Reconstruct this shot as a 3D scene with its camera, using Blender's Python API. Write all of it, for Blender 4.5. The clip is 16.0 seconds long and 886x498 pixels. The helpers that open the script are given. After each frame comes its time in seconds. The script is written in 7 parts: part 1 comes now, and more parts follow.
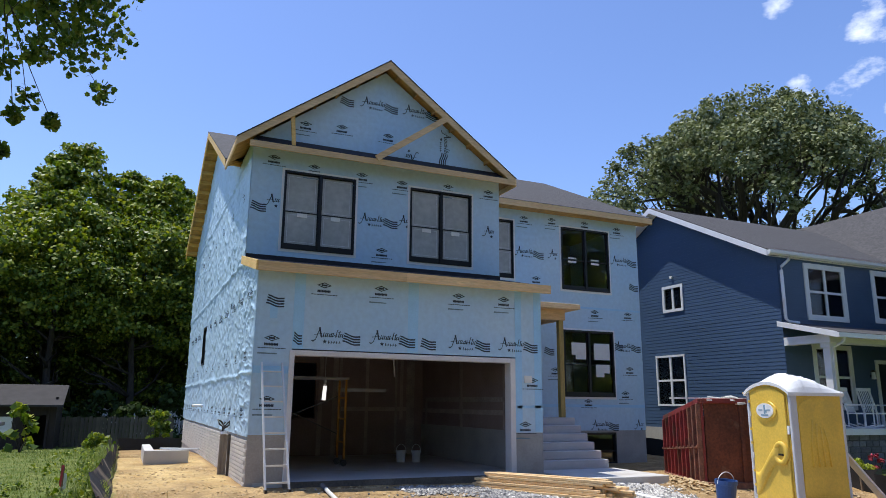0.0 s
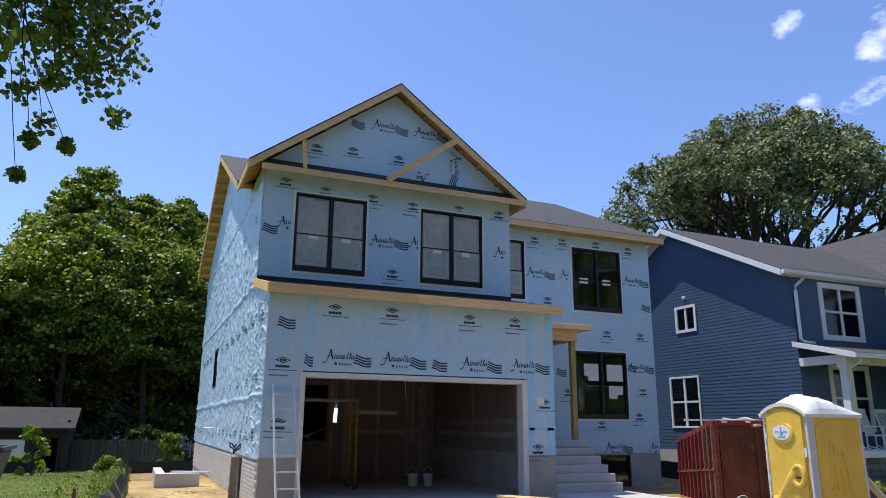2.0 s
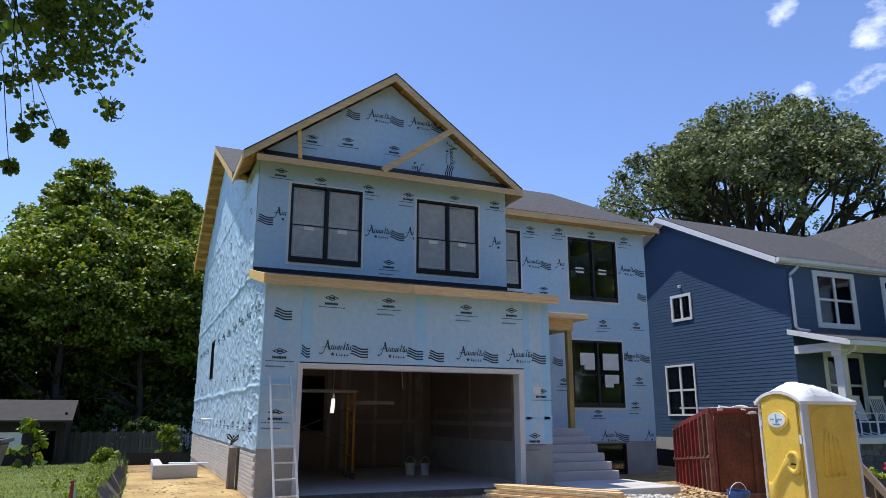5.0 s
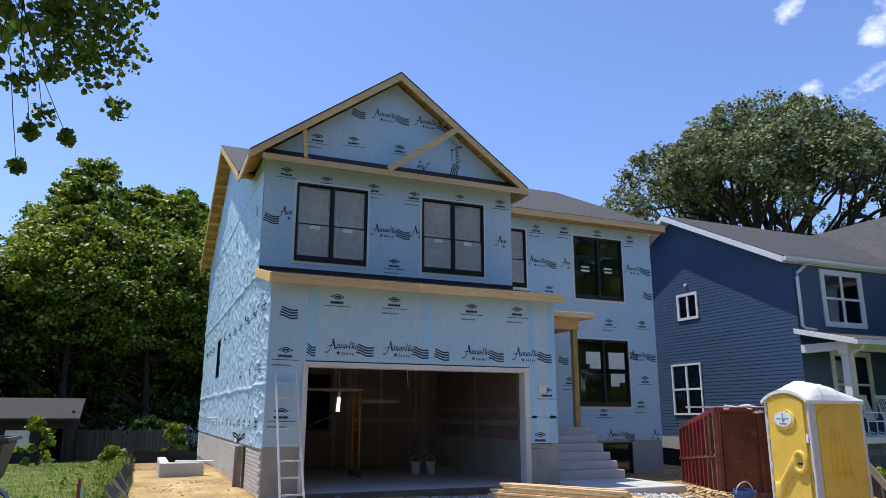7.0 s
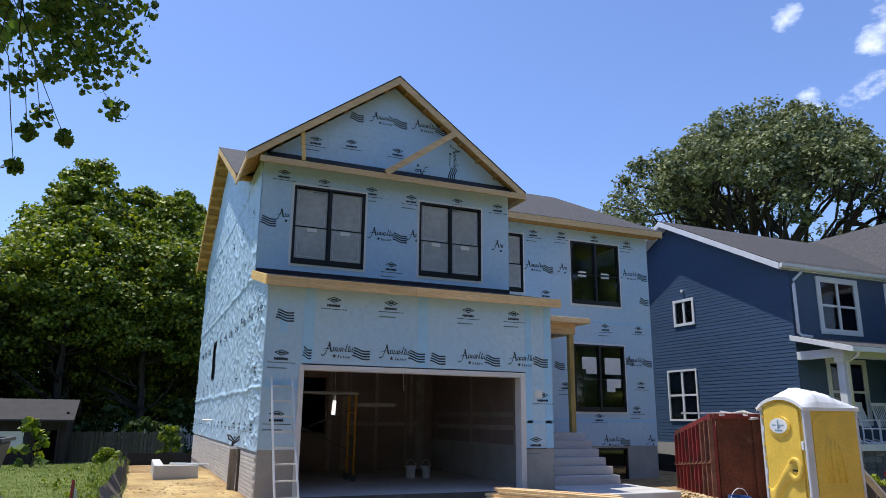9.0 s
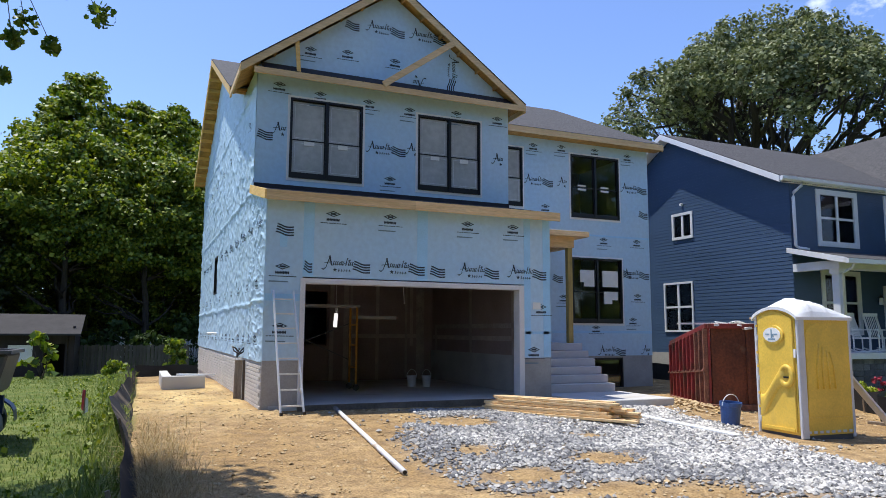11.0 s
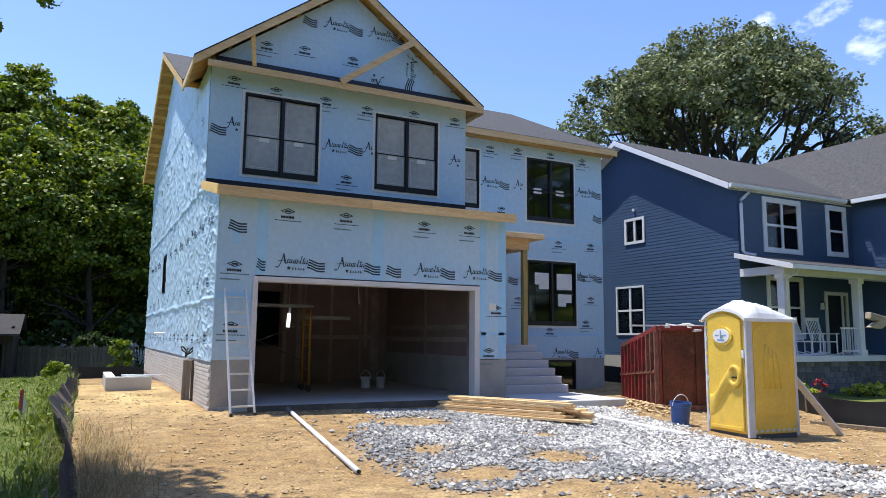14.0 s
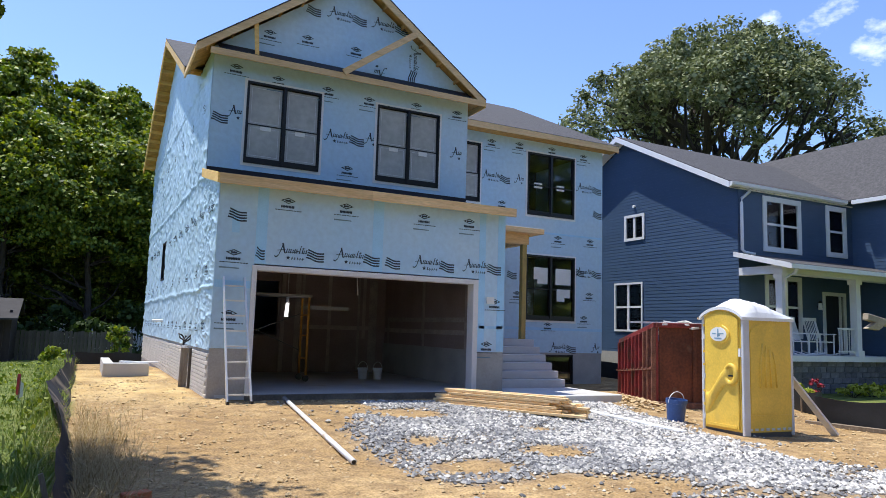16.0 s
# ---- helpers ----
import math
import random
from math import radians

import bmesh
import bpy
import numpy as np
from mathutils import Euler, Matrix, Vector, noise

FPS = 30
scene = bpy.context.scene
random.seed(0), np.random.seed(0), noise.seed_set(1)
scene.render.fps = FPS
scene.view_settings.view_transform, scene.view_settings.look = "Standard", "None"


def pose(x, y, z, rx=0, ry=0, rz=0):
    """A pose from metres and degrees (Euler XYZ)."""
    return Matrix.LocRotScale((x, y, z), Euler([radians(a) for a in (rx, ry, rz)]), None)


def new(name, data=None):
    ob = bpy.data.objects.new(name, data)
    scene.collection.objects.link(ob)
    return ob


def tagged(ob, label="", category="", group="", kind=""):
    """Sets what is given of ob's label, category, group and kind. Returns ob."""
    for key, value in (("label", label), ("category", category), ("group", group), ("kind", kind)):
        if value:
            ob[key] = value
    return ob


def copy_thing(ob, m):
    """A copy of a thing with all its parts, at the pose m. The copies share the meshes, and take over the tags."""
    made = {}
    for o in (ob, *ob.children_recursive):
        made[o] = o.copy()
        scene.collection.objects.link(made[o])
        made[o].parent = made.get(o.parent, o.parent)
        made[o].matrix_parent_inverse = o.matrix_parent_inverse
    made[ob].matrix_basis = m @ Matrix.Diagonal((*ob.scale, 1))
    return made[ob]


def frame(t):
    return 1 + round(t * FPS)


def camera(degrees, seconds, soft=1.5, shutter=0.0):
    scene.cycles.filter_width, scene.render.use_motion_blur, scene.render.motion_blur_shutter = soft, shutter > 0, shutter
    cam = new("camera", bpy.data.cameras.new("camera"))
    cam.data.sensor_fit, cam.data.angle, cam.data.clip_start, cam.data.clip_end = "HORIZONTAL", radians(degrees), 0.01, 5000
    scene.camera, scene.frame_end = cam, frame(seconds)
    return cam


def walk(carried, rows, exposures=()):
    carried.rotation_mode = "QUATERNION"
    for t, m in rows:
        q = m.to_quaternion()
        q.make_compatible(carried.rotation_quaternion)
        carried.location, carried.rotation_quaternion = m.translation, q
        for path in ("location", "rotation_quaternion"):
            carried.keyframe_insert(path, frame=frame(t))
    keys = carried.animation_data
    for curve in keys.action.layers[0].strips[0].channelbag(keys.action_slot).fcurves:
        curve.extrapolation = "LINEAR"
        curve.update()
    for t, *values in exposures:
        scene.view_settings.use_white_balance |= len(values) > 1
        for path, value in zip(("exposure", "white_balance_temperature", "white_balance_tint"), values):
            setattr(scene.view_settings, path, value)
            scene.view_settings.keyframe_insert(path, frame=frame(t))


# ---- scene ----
cam = camera(64.74, 16.0, soft=0.8)
PATH = [
    (0, pose(-2.168, -13.943, 1.384, 102.479, -0.545, -23.947)),
    (0.5, pose(-2.168, -13.943, 1.384, 103.609, -0.550, -24.002)),
    (1, pose(-2.168, -13.943, 1.384, 104.371, -0.918, -23.761)),
    (1.5, pose(-2.168, -13.943, 1.384, 104.346, -0.121, -22.421)),
    (2, pose(-2.168, -13.943, 1.384, 104.198, -0.467, -23.020)),
    (2.5, pose(-2.168, -13.943, 1.384, 102.931, -0.304, -23.191)),
    (3, pose(-2.168, -13.943, 1.384, 103.167, 0.028, -23.388)),
    (3.5, pose(-2.168, -13.943, 1.384, 102.688, -0.174, -23.434)),
    (4, pose(-2.168, -13.943, 1.384, 103.652, -0.058, -23.441)),
    (6.5, pose(-2.168, -13.943, 1.384, 102.961, -0.129, -22.859)),
    (7, pose(-2.168, -13.943, 1.384, 103.306, -0.150, -22.815)),
    (7.5, pose(-2.168, -13.943, 1.384, 104.639, 0.239, -22.912)),
    (8, pose(-2.168, -13.943, 1.384, 104.649, -0.098, -22.806)),
    (8.5, pose(-2.168, -13.943, 1.384, 104.551, -0.653, -23.000)),
    (9, pose(-2.168, -13.943, 1.384, 103.630, -0.574, -23.160)),
    (9.5, pose(-2.168, -13.943, 1.384, 102.138, -0.596, -23.097)),
    (10, pose(-2.168, -13.943, 1.384, 100.038, -0.296, -22.828)),
    (10.2, pose(-2.168, -13.943, 1.384, 97.879, -0.516, -22.584)),
    (12.3, pose(-2.160, -13.803, 1.258, 96.325, 0.127, -26.121)),
    (12.5, pose(-2.160, -13.803, 1.258, 96.788, 0.134, -26.577)),
    (13, pose(-2.160, -13.803, 1.258, 97.242, 0.125, -26.151)),
    (13.5, pose(-2.160, -13.803, 1.258, 97.024, -0.316, -26.465)),
    (14, pose(-2.160, -13.803, 1.258, 97.134, -0.591, -26.998)),
    (14.5, pose(-2.160, -13.803, 1.258, 96.847, -0.514, -26.824)),
    (15, pose(-2.160, -13.803, 1.258, 96.143, -0.271, -25.936)),
    (15.5, pose(-2.160, -13.803, 1.258, 96.432, -1.965, -26.307)),
    (16, pose(-2.160, -13.803, 1.258, 96.545, -1.734, -27.179)),
]
walk(cam, PATH, exposures=((0, 0.10), (4, 0.10), (9.0, 0.10), (10.2, 0.12), (12.3, 0.40), (16, 0.40)))

# ---- world, sun, exposure ----
SUN_DIR = Vector((-0.235, 0.25, 1.0)).normalized()
world = bpy.data.worlds.new("world")
scene.world = world
world.use_nodes = True
wn, wl = world.node_tree.nodes, world.node_tree.links
wn.clear()
w_out = wn.new("ShaderNodeOutputWorld")
w_bg = wn.new("ShaderNodeBackground")
w_sky = wn.new("ShaderNodeTexSky")
w_sky.sky_type = 'NISHITA'
w_sky.sun_disc = False
w_sky.sun_elevation = math.asin(SUN_DIR.z)
w_sky.sun_rotation = math.atan2(SUN_DIR.x, SUN_DIR.y)
w_sky.air_density = 1.0
w_sky.dust_density = 0.6
w_sky.ozone_density = 2.0
# deep clear blue, with a few fair-weather clouds towards the east
w_tint = wn.new("ShaderNodeMixRGB")
w_tint.blend_type = 'MULTIPLY'
w_tint.inputs["Fac"].default_value = 1.0
w_tint.inputs[2].default_value = (0.93, 1.02, 1.32, 1)
wl.new(w_sky.outputs["Color"], w_tint.inputs[1])
w_tc = wn.new("ShaderNodeTexCoord")
w_map = wn.new("ShaderNodeMapping")
w_map.inputs["Scale"].default_value = (1.0, 1.0, 1.8)
w_map.inputs["Location"].default_value = (0.37, 0.1, 0.0)
w_noise = wn.new("ShaderNodeTexNoise")
w_noise.inputs["Scale"].default_value = 15.0
w_noise.inputs["Detail"].default_value = 9.0
w_noise.inputs["Roughness"].default_value = 0.58
lobes = []
for direction, near in (((0.756, 0.478, 0.455), 0.9984), ((0.764, 0.516, 0.390), 0.9988), ((0.735, 0.550, 0.397), 0.9993), ((0.803, 0.482, 0.352), 0.9990), ((0.689, 0.541, 0.483), 0.9995)):
    w_dot = wn.new("ShaderNodeVectorMath")
    w_dot.operation = 'DOT_PRODUCT'
    w_dot.inputs[1].default_value = Vector(direction).normalized()
    w_lobe = wn.new("ShaderNodeMapRange")
    w_lobe.inputs["From Min"].default_value, w_lobe.inputs["From Max"].default_value = near, 1.0
    w_lobe.inputs["To Min"].default_value, w_lobe.inputs["To Max"].default_value = -0.20, 0.115
    wl.new(w_tc.outputs["Generated"], w_dot.inputs[0])
    wl.new(w_dot.outputs["Value"], w_lobe.inputs["Value"])
    lobes.append(w_lobe.outputs["Result"])
w_near = lobes[0]
for lobe in lobes[1:]:
    w_max = wn.new("ShaderNodeMath")
    w_max.operation = 'MAXIMUM'
    wl.new(w_near, w_max.inputs[0])
    wl.new(lobe, w_max.inputs[1])
    w_near = w_max.outputs["Value"]
w_add = wn.new("ShaderNodeMath")
w_ramp = wn.new("ShaderNodeValToRGB")
w_ramp.color_ramp.elements[0].position = 0.55
w_ramp.color_ramp.elements[1].position = 0.86
w_mix = wn.new("ShaderNodeMixRGB")
w_mix.inputs[2].default_value = (9.5, 10.0, 10.6, 1)
wl.new(w_tc.outputs["Generated"], w_map.inputs["Vector"])
wl.new(w_map.outputs["Vector"], w_noise.inputs["Vector"])
wl.new(w_noise.outputs["Fac"], w_add.inputs[0])
wl.new(w_near, w_add.inputs[1])
wl.new(w_add.outputs["Value"], w_ramp.inputs["Fac"])
wl.new(w_ramp.outputs["Color"], w_mix.inputs["Fac"])
wl.new(w_tint.outputs["Color"], w_mix.inputs[1])
wl.new(w_mix.outputs["Color"], w_bg.inputs["Color"])
w_bg.inputs["Strength"].default_value = 0.15
wl.new(w_bg.outputs["Background"], w_out.inputs["Surface"])

sun_data = bpy.data.lights.new("sun", 'SUN')
sun_data.energy = 4.8
sun_data.angle = radians(0.53)
sun_data.color = (1.0, 0.96, 0.88)
sun = new("sun", sun_data)
sun.rotation_euler = (-SUN_DIR).to_track_quat('-Z', 'Y').to_euler()
sun.location = SUN_DIR * 60
scene.view_settings.exposure = 0.0

# ---- materials ----


def make_mat(name, color, rough=0.7, metal=0.0, var=0.15, scale=6.0, fine=60.0, bump=0.15, dist=0.01,
             color2=None, spec=0.5, rand=0.0, stretch=(1, 1, 1), stain=None):
    """Principled surface with variation at two scales and a fine relief."""
    m = bpy.data.materials.new(name)
    m.use_nodes = True
    n, l = m.node_tree.nodes, m.node_tree.links
    b = n["Principled BSDF"]
    b.inputs["Roughness"].default_value = rough
    b.inputs["Metallic"].default_value = metal
    b.inputs["Specular IOR Level"].default_value = spec
    tc = n.new("ShaderNodeTexCoord")
    mp = n.new("ShaderNodeMapping")
    mp.inputs["Scale"].default_value = stretch
    l.new(tc.outputs["Object"], mp.inputs["Vector"])
    a = n.new("ShaderNodeTexNoise")
    a.inputs["Scale"].default_value = scale
    a.inputs["Detail"].default_value = 5
    c = n.new("ShaderNodeTexNoise")
    c.inputs["Scale"].default_value = fine
    c.inputs["Detail"].default_value = 4
    l.new(mp.outputs["Vector"], a.inputs["Vector"])
    l.new(mp.outputs["Vector"], c.inputs["Vector"])
    r = n.new("ShaderNodeValToRGB")
    r.color_ramp.elements[0].position, r.color_ramp.elements[1].position = 0.3, 0.7
    c2 = color2 or tuple(min(1, v * (1 + var)) for v in color)
    c1 = color if color2 else tuple(v * (1 - var) for v in color)
    r.color_ramp.elements[0].color = (*c1, 1)
    r.color_ramp.elements[1].color = (*c2, 1)
    l.new(a.outputs["Fac"], r.inputs["Fac"])
    mul = n.new("ShaderNodeMixRGB")
    mul.blend_type = 'MULTIPLY'
    mul.inputs["Fac"].default_value = 1.0
    mr = n.new("ShaderNodeMapRange")
    mr.inputs["From Min"].default_value, mr.inputs["From Max"].default_value = 0.3, 0.7
    mr.inputs["To Min"].default_value, mr.inputs["To Max"].default_value = 1 - var, 1 + var * 0.5
    l.new(c.outputs["Fac"], mr.inputs["Value"])
    l.new(r.outputs["Color"], mul.inputs[1])
    l.new(mr.outputs["Result"], mul.inputs[2])
    last = mul.outputs["Color"]
    if rand:
        oi = n.new("ShaderNodeObjectInfo")
        rr = n.new("ShaderNodeMapRange")
        rr.inputs["To Min"].default_value, rr.inputs["To Max"].default_value = 1 - rand, 1 + rand
        l.new(oi.outputs["Random"], rr.inputs["Value"])
        m2 = n.new("ShaderNodeMixRGB")
        m2.blend_type = 'MULTIPLY'
        m2.inputs["Fac"].default_value = 1.0
        l.new(last, m2.inputs[1])
        l.new(rr.outputs["Result"], m2.inputs[2])
        last = m2.outputs["Color"]
    if stain:
        sn = n.new("ShaderNodeTexNoise")
        sn.inputs["Scale"].default_value = stain[1]
        sn.inputs["Detail"].default_value = 7
        l.new(tc.outputs["Object"], sn.inputs["Vector"])
        sr = n.new("ShaderNodeValToRGB")
        sr.color_ramp.elements[0].position, sr.color_ramp.elements[1].position = stain[2], stain[2] + 0.12
        l.new(sn.outputs["Fac"], sr.inputs["Fac"])
        m3 = n.new("ShaderNodeMixRGB")
        m3.inputs[2].default_value = (*stain[0], 1)
        l.new(sr.outputs["Color"], m3.inputs["Fac"])
        l.new(last, m3.inputs[1])
        last = m3.outputs["Color"]
    l.new(last, b.inputs["Base Color"])
    if bump:
        bp = n.new("ShaderNodeBump")
        bp.inputs["Strength"].default_value = bump
        bp.inputs["Distance"].default_value = dist
        l.new(c.outputs["Fac"], bp.inputs["Height"])
        l.new(bp.outputs["Normal"], b.inputs["Normal"])
    return m


def island_mat(name, colors, rough=0.6, spec=0.3, trans=0.0, positions=None, bump=0.0):
    """Surface whose tone differs from piece to piece within one mesh."""
    m = bpy.data.materials.new(name)
    m.use_nodes = True
    n, l = m.node_tree.nodes, m.node_tree.links
    b = n["Principled BSDF"]
    b.inputs["Roughness"].default_value = rough
    b.inputs["Specular IOR Level"].default_value = spec
    g = n.new("ShaderNodeNewGeometry")
    r = n.new("ShaderNodeValToRGB")
    while len(r.color_ramp.elements) < len(colors):
        r.color_ramp.elements.new(0.5)
    for i, c in enumerate(colors):
        r.color_ramp.elements[i].position = positions[i] if positions else i / (len(colors) - 1)
        r.color_ramp.elements[i].color = (*c, 1)
    l.new(g.outputs["Random Per Island"], r.inputs["Fac"])
    l.new(r.outputs["Color"], b.inputs["Base Color"])
    if trans:
        t = n.new("ShaderNodeBsdfTranslucent")
        hs = n.new("ShaderNodeHueSaturation")
        hs.inputs["Value"].default_value = 1.5
        hs.inputs["Saturation"].default_value = 1.15
        l.new(r.outputs["Color"], hs.inputs["Color"])
        l.new(hs.outputs["Color"], t.inputs["Color"])
        mx = n.new("ShaderNodeMixShader")
        mx.inputs["Fac"].default_value = trans
        l.new(b.outputs["BSDF"], mx.inputs[1])
        l.new(t.outputs["BSDF"], mx.inputs[2])
        l.new(mx.outputs["Shader"], n["Material Output"].inputs["Surface"])
    return m


M = {}
M["foam"] = make_mat("foam_board_wrap", (0.44, 0.655, 0.86), rough=0.42, var=0.08, scale=0.55, fine=9, bump=0.22, dist=0.012, color2=(0.545, 0.705, 0.83))
M["wrap"] = make_mat("house_wrap", (0.50, 0.665, 0.79), rough=0.42, var=0.07, scale=1.7, fine=16, bump=0.3, dist=0.012)
M["tape"] = make_mat("seam_tape", (0.39, 0.67, 0.90), rough=0.35, var=0.05, scale=3, fine=30, bump=0.1)
M["ink"] = make_mat("printed_ink", (0.025, 0.045, 0.075), rough=0.5, var=0.2, scale=8, fine=80, bump=0.0)
M["ink_light"] = make_mat("faint_printed_ink", (0.16, 0.25, 0.32), rough=0.5, var=0.15, scale=8, fine=80, bump=0.0)
M["lumber"] = make_mat("new_pine_lumber", (0.70, 0.42, 0.12), rough=0.65, var=0.18, scale=3, fine=22, bump=0.2, dist=0.004,
                       color2=(0.84, 0.56, 0.20), rand=0.14, stretch=(1, 1, 6))
M["lumber_x"] = make_mat("new_pine_board", (0.70, 0.46, 0.215), rough=0.65, var=0.18, scale=3, fine=18, bump=0.2, dist=0.004,
                         color2=(0.83, 0.60, 0.33), rand=0.12, stretch=(0.35, 4, 4))
M["deck_wood"] = make_mat("roof_deck_wood", (0.52, 0.30, 0.095), rough=0.8, var=0.25, scale=5, fine=40, bump=0.2)
M["treated"] = make_mat("treated_post_wood", (0.42, 0.30, 0.09), rough=0.7, var=0.2, scale=3, fine=25, bump=0.2, stretch=(5, 5, 0.6))
M["felt"] = make_mat("black_roofing_felt", (0.02, 0.02, 0.028), rough=0.75, var=0.3, scale=4, fine=40, bump=0.3)
M["shingle"] = make_mat("grey_asphalt_shingles", (0.042, 0.041, 0.043), rough=0.9, var=0.5, scale=9, fine=38, bump=0.5, dist=0.01,
                        color2=(0.090, 0.086, 0.088))
M["concrete"] = make_mat("poured_concrete", (0.40, 0.38, 0.35), rough=0.85, var=0.12, scale=1.6, fine=40, bump=0.2, stain=((0.30, 0.27, 0.23), 0.9, 0.58))
M["slab"] = make_mat("new_concrete_slab", (0.52, 0.51, 0.49), rough=0.8, var=0.1, scale=1.2, fine=50, bump=0.12, stain=((0.40, 0.37, 0.33), 0.8, 0.6))
M["brickform"] = make_mat("brick_patterned_concrete", (0.56, 0.52, 0.465), rough=0.85, var=0.12, scale=3, fine=50, bump=0.25, rand=0.08)
M["black_vinyl"] = make_mat("black_window_vinyl", (0.012, 0.012, 0.016), rough=0.35, var=0.1, scale=5, fine=40, bump=0.0)
M["white_vinyl"] = make_mat("white_vinyl", (0.80, 0.81, 0.82), rough=0.4, var=0.03, scale=4, fine=30, bump=0.0)
M["primed"] = make_mat("white_primed_trim", (0.74, 0.71, 0.69), rough=0.55, var=0.06, scale=2, fine=30, bump=0.05)
M["film"] = make_mat("filmed_window_glass", (0.45, 0.465, 0.46), rough=0.22, var=0.13, scale=1.1, fine=7, bump=0.06, dist=0.01, spec=0.6)
M["film_rim"] = make_mat("film_edge_grey", (0.56, 0.59, 0.61), rough=0.5, var=0.15, bump=0.0)
M["paper"] = make_mat("white_sticker_paper", (0.78, 0.78, 0.74), rough=0.6, var=0.05, bump=0.0)
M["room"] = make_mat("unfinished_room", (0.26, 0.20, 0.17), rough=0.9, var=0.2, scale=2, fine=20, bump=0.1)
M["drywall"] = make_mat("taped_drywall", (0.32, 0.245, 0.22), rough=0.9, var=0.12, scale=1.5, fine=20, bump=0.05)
M["siding"] = make_mat("dark_blue_vinyl_siding", (0.050, 0.092, 0.168), rough=0.5, var=0.08, scale=1.5, fine=30, bump=0.05, stretch=(1, 0.2, 1))
M["stone"] = make_mat("grey_stone_veneer", (0.105, 0.115, 0.13), rough=0.85, var=0.25, scale=6, fine=30, bump=0.4, color2=(0.22, 0.21, 0.21), rand=0.3)
M["dark_door"] = make_mat("dark_painted_door", (0.015, 0.016, 0.02), rough=0.4, var=0.1, bump=0.02)
M["white_paint"] = make_mat("white_painted_wood", (0.78, 0.79, 0.80), rough=0.5, var=0.04, scale=3, fine=30, bump=0.03)


def glass_mat():
    m = bpy.data.materials.new("clear_window_glass")
    m.use_nodes = True
    n, l = m.node_tree.nodes, m.node_tree.links
    n.remove(n["Principled BSDF"])
    t = n.new("ShaderNodeBsdfTransparent")
    t.inputs["Color"].default_value = (0.80, 0.84, 0.84, 1)
    g = n.new("ShaderNodeBsdfGlossy")
    g.inputs["Roughness"].default_value = 0.02
    f = n.new("ShaderNodeFresnel")
    f.inputs["IOR"].default_value = 1.5
    nz = n.new("ShaderNodeTexNoise")
    nz.inputs["Scale"].default_value = 1.4
    bp = n.new("ShaderNodeBump")
    bp.inputs["Strength"].default_value = 0.06
    bp.inputs["Distance"].default_value = 0.05
    l.new(nz.outputs["Fac"], bp.inputs["Height"])
    l.new(bp.outputs["Normal"], g.inputs["Normal"])
    x = n.new("ShaderNodeMixShader")
    l.new(f.outputs["Fac"], x.inputs["Fac"])
    l.new(t.outputs["BSDF"], x.inputs[1])
    l.new(g.outputs["BSDF"], x.inputs[2])
    l.new(x.outputs["Shader"], n["Material Output"].inputs["Surface"])
    return m


M["glass"] = glass_mat()

# ---- mesh helpers ----


def box(bm, x0, x1, y0, y1, z0, z1, m=None):
    vs = [Vector((x, y, z)) for x in (x0, x1) for y in (y0, y1) for z in (z0, z1)]
    if m is not None:
        vs = [m @ v for v in vs]
    v = [bm.verts.new(c) for c in vs]
    for f in ((0, 1, 3, 2), (4, 6, 7, 5), (0, 4, 5, 1), (2, 3, 7, 6), (0, 2, 6, 4), (1, 5, 7, 3)):
        bm.faces.new([v[i] for i in f])


def prism(bm, pts, vec):
    """Closed solid from a flat outline pushed along vec."""
    a = [bm.verts.new(Vector(p)) for p in pts]
    b = [bm.verts.new(Vector(p) + Vector(vec)) for p in pts]
    bm.faces.new(a)
    bm.faces.new(b[::-1])
    k = len(pts)
    for i in range(k):
        j = (i + 1) % k
        bm.faces.new((a[j], a[i], b[i], b[j]))


def tube(bm, pts, radius, seg=8, r1=None):
    """Round bar along points, tapering to r1."""
    rings = []
    pts = [Vector(p) for p in pts]
    for i, p in enumerate(pts):
        d = (pts[min(i + 1, len(pts) - 1)] - pts[max(i - 1, 0)]).normalized()
        up = Vector((0, 0, 1)) if abs(d.z) < 0.95 else Vector((1, 0, 0))
        s = d.cross(up).normalized()
        u = s.cross(d)
        r = radius if r1 is None else radius + (r1 - radius) * i / (len(pts) - 1)
        rings.append([bm.verts.new(p + r * (math.cos(a) * s + math.sin(a) * u)) for a in [2 * math.pi * k / seg for k in range(seg)]])
    for a, b in zip(rings, rings[1:]):
        for k in range(seg):
            j = (k + 1) % seg
            bm.faces.new((a[k], a[j], b[j], b[k]))
    bm.faces.new(rings[0][::-1])
    bm.faces.new(rings[-1])


def beam(bm, a, b, w, h, up=(0, 0, 1)):
    """Rectangular board from a to b: w wide, h along up."""
    a, b, up = Vector(a), Vector(b), Vector(up)
    d = (b - a).normalized()
    s = d.cross(up).normalized()
    u = s.cross(d)
    q = [a + s * (w / 2 * i) + u * (h / 2 * j) for i, j in ((-1, -1), (1, -1), (1, 1), (-1, 1))]
    prism(bm, q, b - a)


